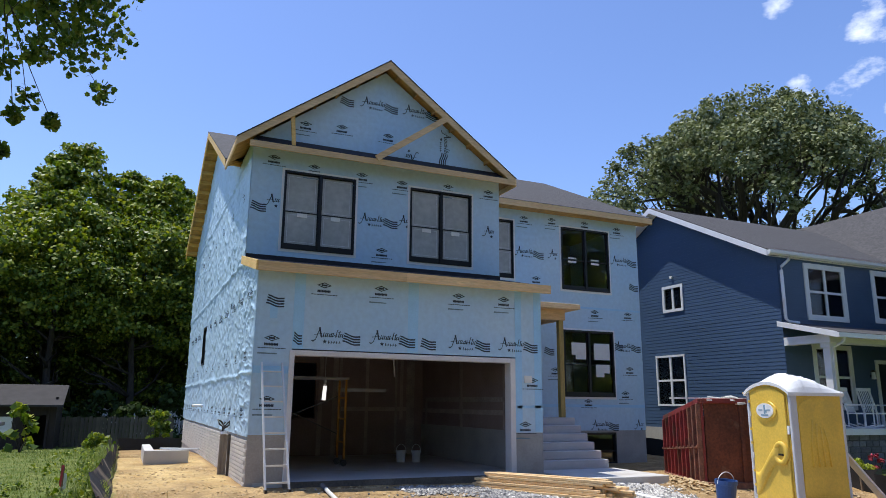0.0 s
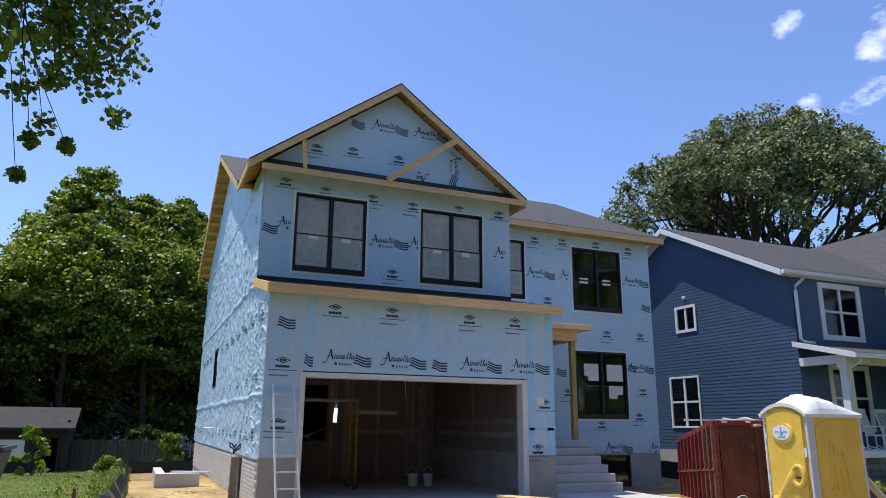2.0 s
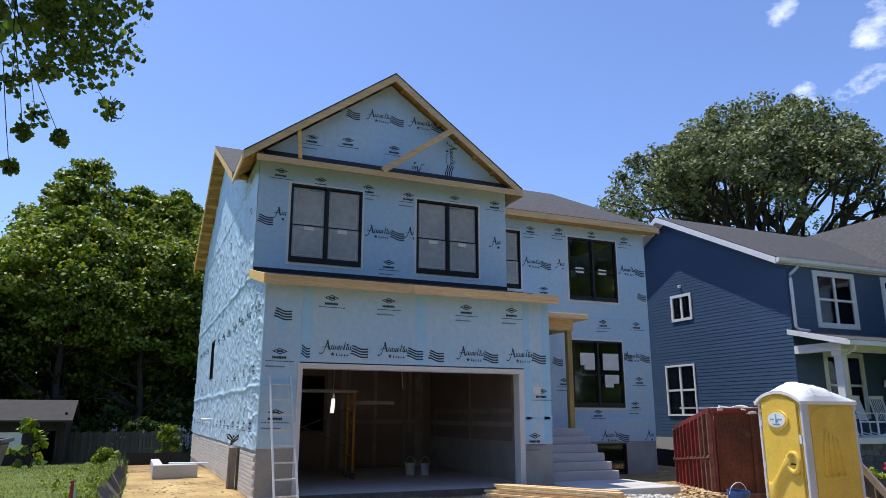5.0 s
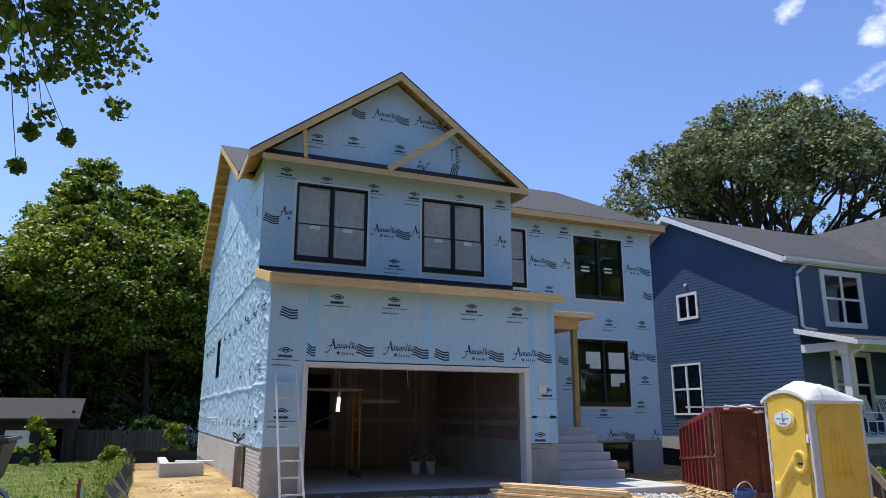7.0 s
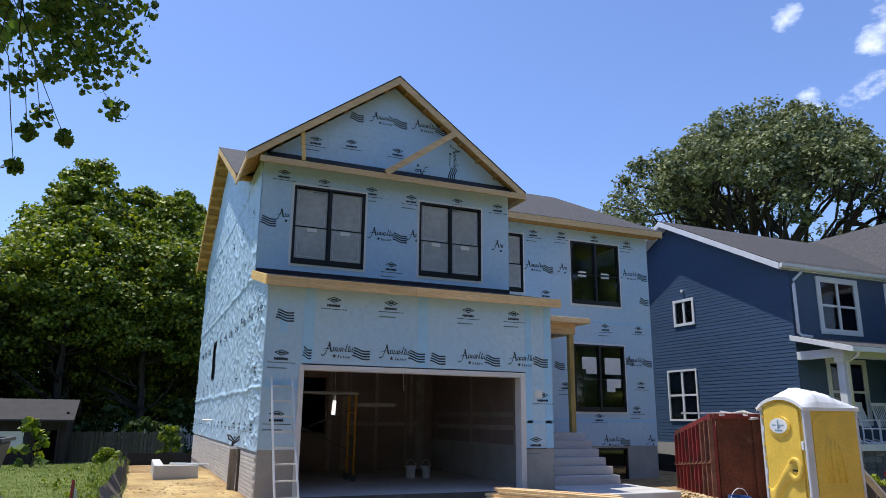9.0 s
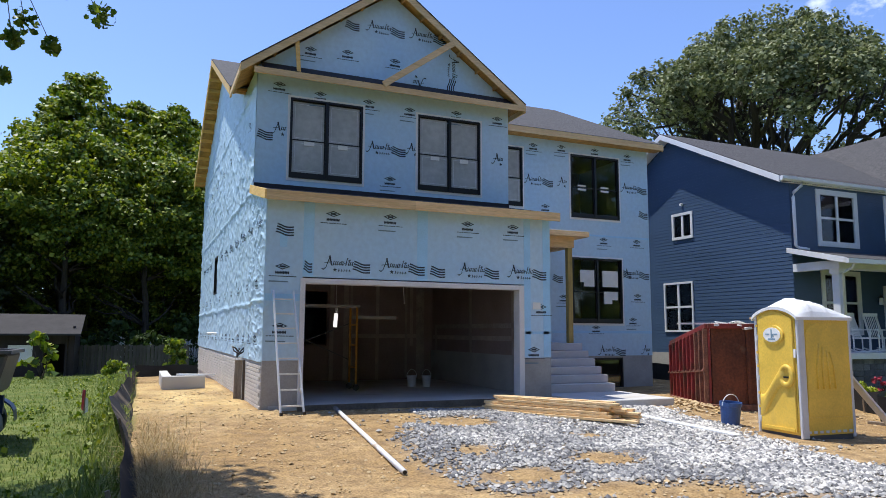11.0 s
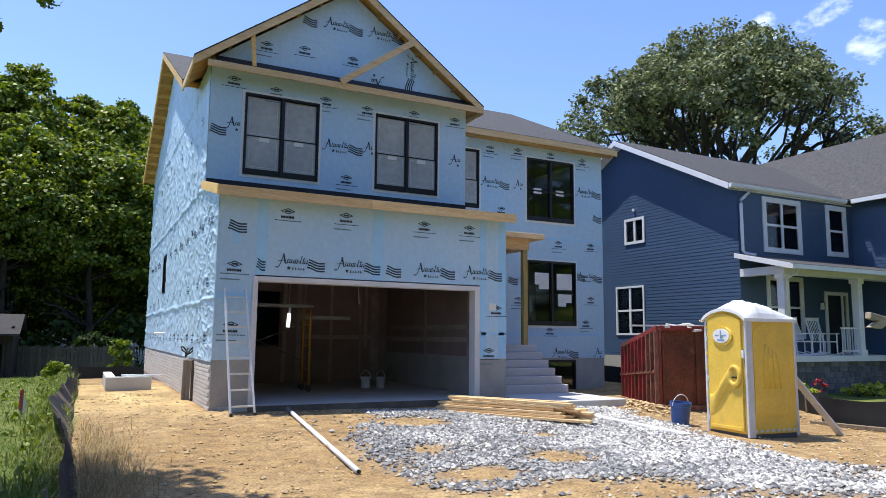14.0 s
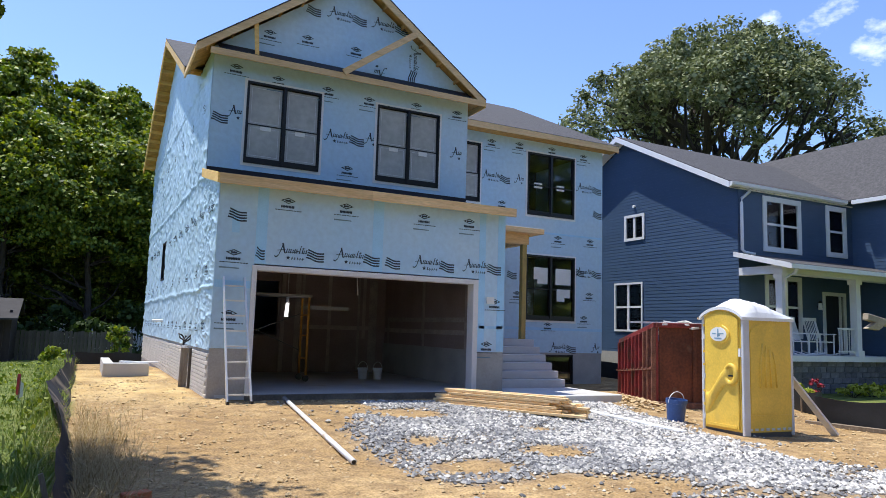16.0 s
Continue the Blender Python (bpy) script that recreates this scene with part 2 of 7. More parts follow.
def mesh_of(name, bm, mat, smooth=False, bevel=0.0):
    if bevel:
        bmesh.ops.bevel(bm, geom=bm.edges[:], offset=bevel, segments=1, affect='EDGES')
    bmesh.ops.recalc_face_normals(bm, faces=bm.faces[:])
    me = bpy.data.meshes.new(name)
    bm.to_mesh(me)
    bm.free()
    for mm in (mat if isinstance(mat, (list, tuple)) else [mat]):
        me.materials.append(mm)
    if smooth:
        me.polygons.foreach_set("use_smooth", [True] * len(me.polygons))
    return me


def part(name, bm, mat, parent=None, label="", smooth=False, bevel=0.0, at=None):
    """Links a bmesh as one mesh object under a thing or a part."""
    ob = new(name, mesh_of(name, bm, mat, smooth, bevel))
    if parent is not None:
        ob.parent = parent
    if at is not None:
        ob.matrix_basis = at
    if label:
        tagged(ob, label)
    return ob


def share(name, me, parent, at):
    ob = new(name, me)
    ob.parent = parent
    ob.matrix_basis = at
    return ob


def thing(name, label, category, group="", kind="", at=None):
    ob = new(name)
    ob.empty_display_size = 0.2
    if at is not None:
        ob.matrix_basis = at
    return tagged(ob, label, category, group, kind)


def cut_rect(u0, u1, v0, v1, holes):
    """Rectangles that fill u0..u1 by v0..v1 around the holes."""
    us = sorted({u0, u1, *[h[i] for h in holes for i in (0, 1) if u0 < h[i] < u1]})
    out = []
    for a, b in zip(us, us[1:]):
        m = (a + b) / 2
        cuts = sorted((max(h[2], v0), min(h[3], v1)) for h in holes if h[0] < m < h[1])
        z = v0
        for c0, c1 in cuts:
            if c0 > z:
                out.append((a, b, z, c0))
            z = max(z, c1)
        if z < v1:
            out.append((a, b, z, v1))
    return out


def wall_y(bm, y0, y1, u0, u1, v0, v1, holes=()):
    us = sorted({u0, u1, *[h[i] for h in holes for i in (0, 1) if u0 < h[i] < u1]})
    vs = sorted({v0, v1, *[h[i] for h in holes for i in (2, 3) if v0 < h[i] < v1]})
    made = {}

    def vert(u, y, v):
        if (u, y, v) not in made:
            made[u, y, v] = bm.verts.new((u, y, v))
        return made[u, y, v]

    def solid(i, j):
        if not (0 <= i < len(us) - 1 and 0 <= j < len(vs) - 1):
            return False
        u, v = (us[i] + us[i + 1]) / 2, (vs[j] + vs[j + 1]) / 2
        return not any(h[0] < u < h[1] and h[2] < v < h[3] for h in holes)
    for i in range(len(us) - 1):
        for j in range(len(vs) - 1):
            if not solid(i, j):
                continue
            a, b, c, d = us[i], us[i + 1], vs[j], vs[j + 1]
            for y in (y0, y1):
                bm.faces.new([vert(*q) for q in ((a, y, c), (b, y, c), (b, y, d), (a, y, d))])
            for (di, dj), (p, q) in (((-1, 0), ((a, c), (a, d))), ((1, 0), ((b, c), (b, d))), ((0, -1), ((a, c), (b, c))), ((0, 1), ((a, d), (b, d)))):
                if not solid(i + di, j + dj):
                    bm.faces.new([vert(p[0], y0, p[1]), vert(q[0], y0, q[1]), vert(q[0], y1, q[1]), vert(p[0], y1, p[1])])


# ---- sizes of the house ----
XW, YS, YR, XM, YB = 6.5, 2.0, 4.0, 12.72, 16.05
SLAB = -0.10
BASE = 0.77          # top of the foundation
EAVE = 7.30
RIDGE_Y, RIDGE_Z = 10.02, 10.42
PITCH = (RIDGE_Z - 7.36) / (RIDGE_Y - 3.62)
PEAK_X, PEAK_Z = 3.205, 9.92
W1 = (0.765, 2.508, 4.850, 6.75)
W2 = (3.948, 5.669, 4.834, 6.75)
W3 = (9.768, 11.56, 4.856, 6.83)
W4 = (9.768, 11.60, 1.622, 3.617)
W5 = (6.75, 8.06, 5.05, 6.83)
WB = (10.46, 11.60, -0.42, 0.58)
DOOR = (0.80, 5.66, SLAB, 2.29)


def ground_z(x, y):
    """Height of the ground: a little higher beside the house, lower towards the road and the neighbour."""
    t = min(max((-y - 0.3) / 6.0, 0.0), 1.0)
    t = t * t * (3 - 2 * t)
    z = -0.16 - 0.20 * t
    z -= 0.16 * min(max((x - 5.5) / 5.0, 0.0), 1.0) * (1 - 0.3 * t)
    if 0.3 < x < 6.6:
        z -= 0.10 * math.exp(-((y + 0.35) / 0.38) ** 2)
    z -= 0.45 * min(max((y - 9) / 11.0, 0.0), 1.0)
    z += 0.05 * noise.noise(Vector((x * 0.35, y * 0.35, 0.0))) * min(1, max(0, (-y) / 2 + 0.6))
    return z


# ---- ground ----
def ramp_mix(n, l, a, b, fac):
    x = n.new("ShaderNodeMixRGB")
    l.new(fac, x.inputs["Fac"])
    for i, v in ((1, a), (2, b)):
        if isinstance(v, tuple):
            x.inputs[i].default_value = (*v, 1)
        else:
            l.new(v, x.inputs[i])
    return x.outputs["Color"]


def ground_material():
    m = bpy.data.materials.new("sandy_soil_and_grass")
    m.use_nodes = True
    n, l = m.node_tree.nodes, m.node_tree.links
    b = n["Principled BSDF"]
    b.inputs["Roughness"].default_value = 0.95
    b.inputs["Specular IOR Level"].default_value = 0.15
    tc = n.new("ShaderNodeTexCoord")

    def nz(scale, lo, hi, detail=6, sx=1, sy=1):
        mp = n.new("ShaderNodeMapping")
        mp.inputs["Scale"].default_value = (sx, sy, 1)
        t = n.new("ShaderNodeTexNoise")
        t.inputs["Scale"].default_value, t.inputs["Detail"].default_value = scale, detail
        l.new(tc.outputs["Object"], mp.inputs["Vector"])
        l.new(mp.outputs["Vector"], t.inputs["Vector"])
        r = n.new("ShaderNodeMapRange")
        r.inputs["From Min"].default_value, r.inputs["From Max"].default_value = lo, hi
        l.new(t.outputs["Fac"], r.inputs["Value"])
        return r.outputs["Result"], t.outputs["Fac"]
    big, _ = nz(0.55, 0.38, 0.62)
    mid, _ = nz(3.0, 0.35, 0.68)
    fine, ff = nz(38.0, 0.3, 0.7)
    c = ramp_mix(n, l, (0.50, 0.325, 0.145), (0.67, 0.47, 0.235), big)
    c = ramp_mix(n, l, c, (0.37, 0.245, 0.125), mid)
    c2 = n.new("ShaderNodeMixRGB")
    c2.blend_type = 'MULTIPLY'
    c2.inputs["Fac"].default_value = 0.55
    l.new(c, c2.inputs[1])
    l.new(fine, c2.inputs[2])
    zone = n.new("ShaderNodeVertexColor")
    zone.layer_name = "zone"
    sep = n.new("ShaderNodeSeparateColor")
    l.new(zone.outputs["Color"], sep.inputs["Color"])
    g1 = ramp_mix(n, l, (0.085, 0.125, 0.026), (0.18, 0.20, 0.06), mid)
    full = ramp_mix(n, l, c2.outputs["Color"], g1, sep.outputs["Red"])
    gr = ramp_mix(n, l, (0.17, 0.165, 0.16), (0.42, 0.39, 0.345), mid)
    full = ramp_mix(n, l, full, gr, sep.outputs["Green"])
    straw = ramp_mix(n, l, (0.56, 0.39, 0.17), (0.70, 0.53, 0.27), mid)
    full = ramp_mix(n, l, full, straw, sep.outputs["Blue"])
    l.new(full, b.inputs["Base Color"])
    bp = n.new("ShaderNodeBump")
    bp.inputs["Strength"].default_value = 0.7
    bp.inputs["Distance"].default_value = 0.03
    l.new(ff, bp.inputs["Height"])
    bp2 = n.new("ShaderNodeBump")
    bp2.inputs["Strength"].default_value = 0.8
    bp2.inputs["Distance"].default_value = 0.19
    _, mf = nz(5.0, 0, 1)
    l.new(mf, bp2.inputs["Height"])
    l.new(bp.outputs["Normal"], bp2.inputs["Normal"])
    l.new(bp2.outputs["Normal"], b.inputs["Normal"])
    return m


def gravel_mask(x, y):
    """1 on the stone driveway, 0 off it, with ragged edges and bare sandy islands."""
    nn = noise.noise(Vector((x * 0.9, y * 0.9, 3.0))) * 0.5 + noise.noise(Vector((x * 2.6, y * 2.6, 7.0))) * 0.25
    # left and right edge of the drive at this depth
    left = float(np.interp(-y, (0.5, 2.0, 2.7, 3.7, 6.7, 7.3, 7.7, 9.0, 11.0), (2.8, 2.7, 2.2, 1.6, 1.35, 2.2, 3.2, 3.8, 4.6)))
    right = float(np.interp(-y, (0.5, 3.0, 5.3, 7.0, 8.0, 9.0, 11.0), (8.0, 7.9, 7.3, 6.8, 7.2, 7.7, 8.6)))
    d = min(x - left, right - x, -0.75 - y, y + 11.5)
    v = d * 0.9 + nn * 0.8 + 0.1
    for ix, iy, r in ((3.0, -2.5, 0.55), (3.72, -5.85, 0.36), (2.15, -6.3, 0.42), (2.75, -7.35, 0.40), (3.5, -7.9, 0.45), (2.25, -4.7, 0.22), (4.6, -4.2, 0.16)):
        v = min(v, (math.hypot((x - ix) * 0.8, y - iy) - r) * 1.6 + nn * 0.5)
    for ix, iy, r in ((2.95, -6.65, 0.25), (1.72, -6.95, 0.28)):
        v = max(v, (r - math.hypot(x - ix, y - iy)) * 1.4 + nn * 0.5)
    v = min(max(v * 1.3 + 0.25, 0.0), 1.0)
    thin = 0.5 + 0.9 * noise.noise(Vector((x * 0.7 + 3, y * 1.1, 21.0))) + 0.06 * (x - 3)
    return v * min(max(thin + 0.35 - 0.25 * max(0.0, -6.2 - y), 0.12), 1.0)


FENCE_X = -2.30


def build_ground():
    xs = sorted({*np.arange(-9, 16.01, 0.16).round(3), *np.arange(-40, 60.1, 2.0), *np.arange(-400, 401, 40), -1500, 1500})
    ys = sorted({*np.arange(-14, 8.01, 0.16).round(3), *np.arange(-40, 60.1, 2.0), *np.arange(-400, 401, 40), -1500, 1500})
    verts, cols = [], []
    for y in ys:
        for x in xs:
            z = ground_z(x, y)
            near = -9 <= x <= 16 and -14 <= y <= 8
            if near:
                z += 0.018 * noise.noise(Vector((x * 1.7, y * 1.7, 1))) + 0.010 * noise.noise(Vector((x * 4.5, y * 4.5, 2)))
            edge = FENCE_X + 0.15 * noise.noise(Vector((0.3, y * 0.8, 5)))
            grass = 1.0 if (x < edge or y > 17.5 or y < -22 or x > 24.0 or x > 0.25 + float(np.interp(y, (-11.0, -5.9, -4.3, -3.6, 1.3, 9.0), (13.2, 11.75, 11.35, 12.6, 15.0, 15.1)))) else 0.0
            grav = gravel_mask(x, y) if near else 0.0
            straw = 0.0
            if -2.3 < x < -0.1 and -1.5 < y < 8:
                straw = min(1, max(0, 0.55 + 0.9 * noise.noise(Vector((x * 1.2, y * 0.8, 9))))) * min(1, (y + 1.5) / 3)
            verts.append((x, y, z))
            cols.append((grass, grav, straw, 1))
    nx = len(xs)
    faces = [(j * nx + i, j * nx + i + 1, (j + 1) * nx + i + 1, (j + 1) * nx + i) for j in range(len(ys) - 1) for i in range(nx - 1)]
    me = bpy.data.meshes.new("ground")
    me.from_pydata(verts, [], faces)
    at = me.color_attributes.new("zone", 'FLOAT_COLOR', 'POINT')
    at.data.foreach_set("color", np.array(cols, dtype=np.float32).ravel())
    me.materials.append(ground_material())
    me.polygons.foreach_set("use_smooth", [True] * len(me.polygons))
    return tagged(new("ground", me), "bare sandy building plot with grass beyond it", "ground", kind="structure")


build_ground()

# ---- the house being built ----
house = thing("house", "two-storey house under construction wrapped in light blue sheathing", "house")


def window_unit(name, parent, w, y, label, mat_pane, split=2, blinds=True, stickers=(), deep=0.10, lower_bar=0.16):
    """Twin double-hung window in a wall that faces the road: flange, frame, mullion, sashes and panes."""
    x0, x1, z0, z1 = w
    base = new(name)
    base.parent = parent
    if label:
        tagged(base, label)
    bm = bmesh.new()
    for a, b, c, d in cut_rect(x0 - 0.06, x1 + 0.06, z0 - 0.065, z1 + 0.055, [(x0 + 0.005, x1 - 0.005, z0 + 0.005, z1 - 0.005)]):
        box(bm, a, b, y - 0.012, y + 0.004, c, d)
    part("flange", bm, M["white_vinyl"], base, "white nailing flange")
    bm = bmesh.new()
    f = 0.042
    for a, b, c, d in cut_rect(x0, x1, z0, z1, [(x0 + f, x1 - f, z0 + f + 0.02, z1 - f)]):
        box(bm, a, b, y - 0.035, y + deep, c, d)
    part("frame", bm, M["black_vinyl"], base)
    step = (x1 - x0) / split
    for i in range(1, split):
        bm = bmesh.new()
        box(bm, x0 + i * step - 0.034, x0 + i * step + 0.034, y - 0.04, y + deep, z0 + f, z1 - f)
        part("mullion", bm, M["black_vinyl"], base)
    zm = (z0 + z1) / 2 - 0.03
    for i in range(split):
        a0 = x0 + i * step + (f if i == 0 else 0.034)
        a1 = x0 + (i + 1) * step - (f if i == split - 1 else 0.034)
        for k, (c0, c1) in enumerate(((z0 + f + 0.02, zm), (zm - 0.03, z1 - f))):
            yy = y + 0.012 + 0.03 * k
            bm = bmesh.new()
            low = lower_bar * 0.5 if k == 0 else 0.03
            for a, b, c, d in cut_rect(a0, a1, c0, c1, [(a0 + 0.024, a1 - 0.024, c0 + low, c1 - 0.026)]):
                box(bm, a, b, yy - 0.014, yy + 0.014, c, d)
            sash = part("sash", bm, M["black_vinyl"], base)
            bm = bmesh.new()
            box(bm, a0 + 0.02, a1 - 0.02, yy - 0.003, yy + 0.003, c0 + low - 0.005, c1 - 0.025)
            pane = part("pane", bm, mat_pane, sash)
            pane.visible_shadow = False
            if blinds:
                bm = bmesh.new()
                e = 0.075
                for a, b, c, d in cut_rect(a0 + e, a1 - e, c0 + low + e - 0.03, c1 - e, [(a0 + e + 0.012, a1 - e - 0.012, c0 + low + e - 0.018, c1 - e - 0.012)]):
                    box(bm, a, b, yy - 0.006, yy - 0.0045, c, d)
                part("film_edge", bm, M["film_rim"], sash)
    for sx0, sx1, sz0, sz1 in stickers:
        bm = bmesh.new()
        box(bm, x0 + sx0, x0 + sx1, y - 0.012, y - 0.006, z0 + sz0, z0 + sz1)
        part("sticker", bm, M["paper"], base, "white paper sticker")
    return base


# lower front wall with the garage opening, in sheathing panels
PANELS = (0.0, 0.745, 3.19, 5.81, XW)
for a, b in zip(PANELS, PANELS[1:]):
    bm = bmesh.new()
    z0 = BASE if (b <= 0.75 or a >= 5.8) else 2.42
    box(bm, a + 0.002, b - 0.002, 0.0, 0.15, z0, 3.997)
    part("sheathing_panel", bm, M["foam"], house)
bm = bmesh.new()
box(bm, 0, 0.745, 0.012, 0.22, -0.6, BASE - 0.002)
part("foundation", bm, M["concrete"], house, "bare poured concrete foundation")
bm = bmesh.new()
box(bm, 5.81, XW, 0.012, 0.22, -0.6, BASE - 0.002)
part("foundation", bm, M["concrete"], house, "bare poured concrete foundation")
for a, b, c, d in cut_rect(0.70, 5.79, SLAB, 2.395, [(DOOR[0], DOOR[1], SLAB - 1, DOOR[3])]):
    if d - c > 0.05:
        bm = bmesh.new()
        box(bm, a, b, -0.03, 0.24, c, d)
        part("door_trim", bm, M["primed"], house, "white primed garage door jamb", bevel=0.006)
for x, w, z0 in ((0.735, 0.22, 2.43), (3.185, 0.24, 2.43), (5.80, 0.17, 0.79), (6.30, 0.19, 0.79)):
    bm = bmesh.new()
    box(bm, x, x + w, -0.004, 0.001, z0, 3.97)
    part("seam_tape", bm, M["tape"], house, "light blue seam tape")
bm = bmesh.new()
box(bm, 0.01, 0.69, -0.004, 0.001, 1.93, 2.07)
part("seam_tape", bm, M["tape"], house)
bm = bmesh.new()
box(bm, 0.27, 0.42, -0.004, 0.001, 3.0, 3.30)
part("seam_tape", bm, M["tape"], house)
bm = bmesh.new()
box(bm, 5.84, 6.46, -0.004, 0.001, 1.30, 1.36)
part("seam_tape", bm, M["tape"], house)

# upper front wall
bm = bmesh.new()
wall_y(bm, YS, YS + 0.15, 0, XW, 3.9, 7.42, [W1, W2])
part("wall", bm, M["foam"], house)
bm = bmesh.new()
prism(bm, [(0, YS, 7.421), (XW, YS, 7.421), (PEAK_X, YS, PEAK_Z - 0.16)], (0, 0.15, 0))
part("gable_wall", bm, M["foam"], house)
bm = bmesh.new()
box(bm, XW - 0.15, XW, YS + 0.15, YR, 3.902, 7.40)
part("wall", bm, M["foam"], house)
# garage side wall next to the porch
bm = bmesh.new()
box(bm, XW - 0.15, XW, 0.15, YR, BASE, 3.9)
prism(bm, [(XW - 0.15, 0.15, 3.9), (XW - 0.15, YS + 0.15, 3.9), (XW - 0.15, YS + 0.15, 4.50), (XW - 0.15, 0.15, 4.08)], (0.15, 0, 0))
part("wall", bm, M["foam"], house)
bm = bmesh.new()
box(bm, XW - 0.2, XW - 0.012, 0.22, YR, -0.6, BASE)
part("foundation", bm, M["concrete"], house)
# main front wall
bm = bmesh.new()
wall_y(bm, YR, YR + 0.15, XW - 0.15, XM, 0.64, 7.42, [W3, W4, W5])
part("wall", bm, M["foam"], house)
bm = bmesh.new()
wall_y(bm, YR + 0.012, YR + 0.25, XW, XM - 0.01, -0.9, 0.64, [WB])
part("foundation", bm, M["concrete"], house)
bm = bmesh.new()
box(bm, XW, XM, YR - 0.004, YR + 0.001, 4.30, 4.36)
part("seam_tape", bm, M["tape"], house)
bm = bmesh.new()
box(bm, 8.6, XM, YR - 0.004, YR + 0.001, 1.32, 1.40)
part("seam_tape", bm, M["tape"], house)
# right and back walls close the house
bm = bmesh.new()
box(bm, XM - 0.15, XM, YR + 0.15, YB, -0.9, 7.40)
part("wall", bm, M["foam"], house)
bm = bmesh.new()
prism(bm, [(XM - 0.15, YR, 7.4), (XM - 0.15, YB, 7.4), (XM - 0.15, RIDGE_Y, RIDGE_Z - 0.17)], (0.15, 0, 0))
part("gable_wall", bm, M["foam"], house)
bm = bmesh.new()
box(bm, 0.15, XM - 0.15, YB - 0.15, YB, -0.9, 7.40)
part("wall", bm, M["foam"], house)


# left wall: loose house wrap full of wrinkles
def side_top(y):
    if y <= YS:
        return 3.98 + (4.49 - 3.98) * y / YS
    if y < YR - 0.3:
        return 7.40
    return RIDGE_Z - 0.17 - abs(y - RIDGE_Y) * PITCH


SIDE_WIN = (9.3, 10.15, 2.50, 3.70)


def wrap_x(y, z, top):
    """How far the loose wrap stands off the wall."""
    w = noise.fractal(Vector((y * 0.7 + z * 0.5, z * 1.6 - y * 0.4, 1.3)), 0.9, 2.1, 4) * 0.005
    w += 0.026 * (1 - abs(noise.noise(Vector((y * 1.3 + z * 1.2, z * 1.6 - y * 0.9, 4.0))))) ** 20
    w += 0.020 * (1 - abs(noise.noise(Vector((y * 3.2 + z * 0.8, z * 1.9 + y * 1.7, 8.0))))) ** 16
    w += 0.017 * (1 - abs(noise.noise(Vector((y * 2.6 - z * 2.6, z * 5.0 + y, 12.0))))) ** 13
    w += 0.012 * (1 - abs(noise.noise(Vector((y * 6.0, z * 2.2 - y * 2.0, 19.0))))) ** 10
    for zs in (1.93 + 0.02 * math.sin(y * 2), 4.42, 6.9):
        w += 0.036 * math.exp(-((z - zs - 0.04 * noise.noise(Vector((y * 1.5, zs, 0)))) / 0.03) ** 2)
    edge = min(1, y / 0.12, abs(y - YS) / 0.1 + 0.25, max(0, (top - z)) / 0.1 + 0.2)
    return -0.004 - (0.012 + max(w, -0.01)) * edge


def wrap_wall():
    verts, faces = [], []
    for lo, hi, ny in ((0.0, YS, 44), (YS, YB, 220)):
        nz = 170
        ys = sorted({*np.linspace(lo, hi, ny), *([YR - 0.301, YR - 0.3, SIDE_WIN[0], SIDE_WIN[1]] if lo else [])})
        k0 = len(verts)
        for y in ys:
            top = side_top(y + (1e-6 if lo else -1e-6))
            for v in np.linspace(0, 1, nz):
                z = BASE - 0.03 + (top - BASE + 0.03) * v
                verts.append((wrap_x(y, z, top), y, z))
        for i in range(len(ys) - 1):
            for j in range(nz - 1):
                zc = verts[k0 + i * nz + j][2]
                yc = (ys[i] + ys[i + 1]) / 2
                if SIDE_WIN[0] < yc < SIDE_WIN[1] and SIDE_WIN[2] < zc < SIDE_WIN[3]:
                    continue
                k = k0 + i * nz + j
                faces.append((k, k + 1, k + nz + 1, k + nz))
    me = bpy.data.meshes.new("house_wrap")
    me.from_pydata(verts, [], faces)
    me.materials.append(M["wrap"])
    me.polygons.foreach_set("use_smooth", [True] * len(me.polygons))
    ob = new("house_wrap", me)
    ob.parent = house
    tagged(ob, "wrinkled light blue plastic house wrap")


wrap_wall()
bm = bmesh.new()
for a, b, c, d in cut_rect(0.152, YB - 0.002, -0.6, 3.9, [SIDE_WIN]):
    if d > BASE:
        box(bm, 0.012, 0.15, a, b, max(c, BASE), d)
prism(bm, [(0.012, YS + 0.152, 3.9), (0.012, YB - 0.002, 3.9), (0.012, YB - 0.002, 7.35), (0.012, RIDGE_Y, RIDGE_Z - 0.19), (0.012, YR, 7.35), (0.012, YS + 0.152, 7.35)], (0.138, 0, 0))
part("wall", bm, M["foam"], house)


# ---- roofs ----
def roof_slab(name, quad, thick, mat, label=""):
    bm = bmesh.new()
    prism(bm, quad, (0, 0, thick))
    return part(name, bm, mat, house, label)


XL, XR = -0.43, 13.05
EF, EB = 3.62, 16.43
ZE = RIDGE_Z - (RIDGE_Y - EF) * PITCH
for y_e in (EF, EB):
    z_e = RIDGE_Z - abs(RIDGE_Y - y_e) * PITCH
    roof_slab("roof_deck", [(XL, y_e, z_e - 0.06), (XR, y_e, z_e - 0.06), (XR, RIDGE_Y, RIDGE_Z - 0.06), (XL, RIDGE_Y, RIDGE_Z - 0.06)], 0.05, M["deck_wood"])
    roof_slab("roof", [(XL - 0.02, y_e - 0.02, z_e), (XR + 0.02, y_e - 0.02, z_e), (XR + 0.02, RIDGE_Y, RIDGE_Z), (XL - 0.02, RIDGE_Y, RIDGE_Z)], 0.03,
              M["shingle"], "grey asphalt shingle roof")
PS = (PEAK_Z - 7.27) / (PEAK_X - XL)
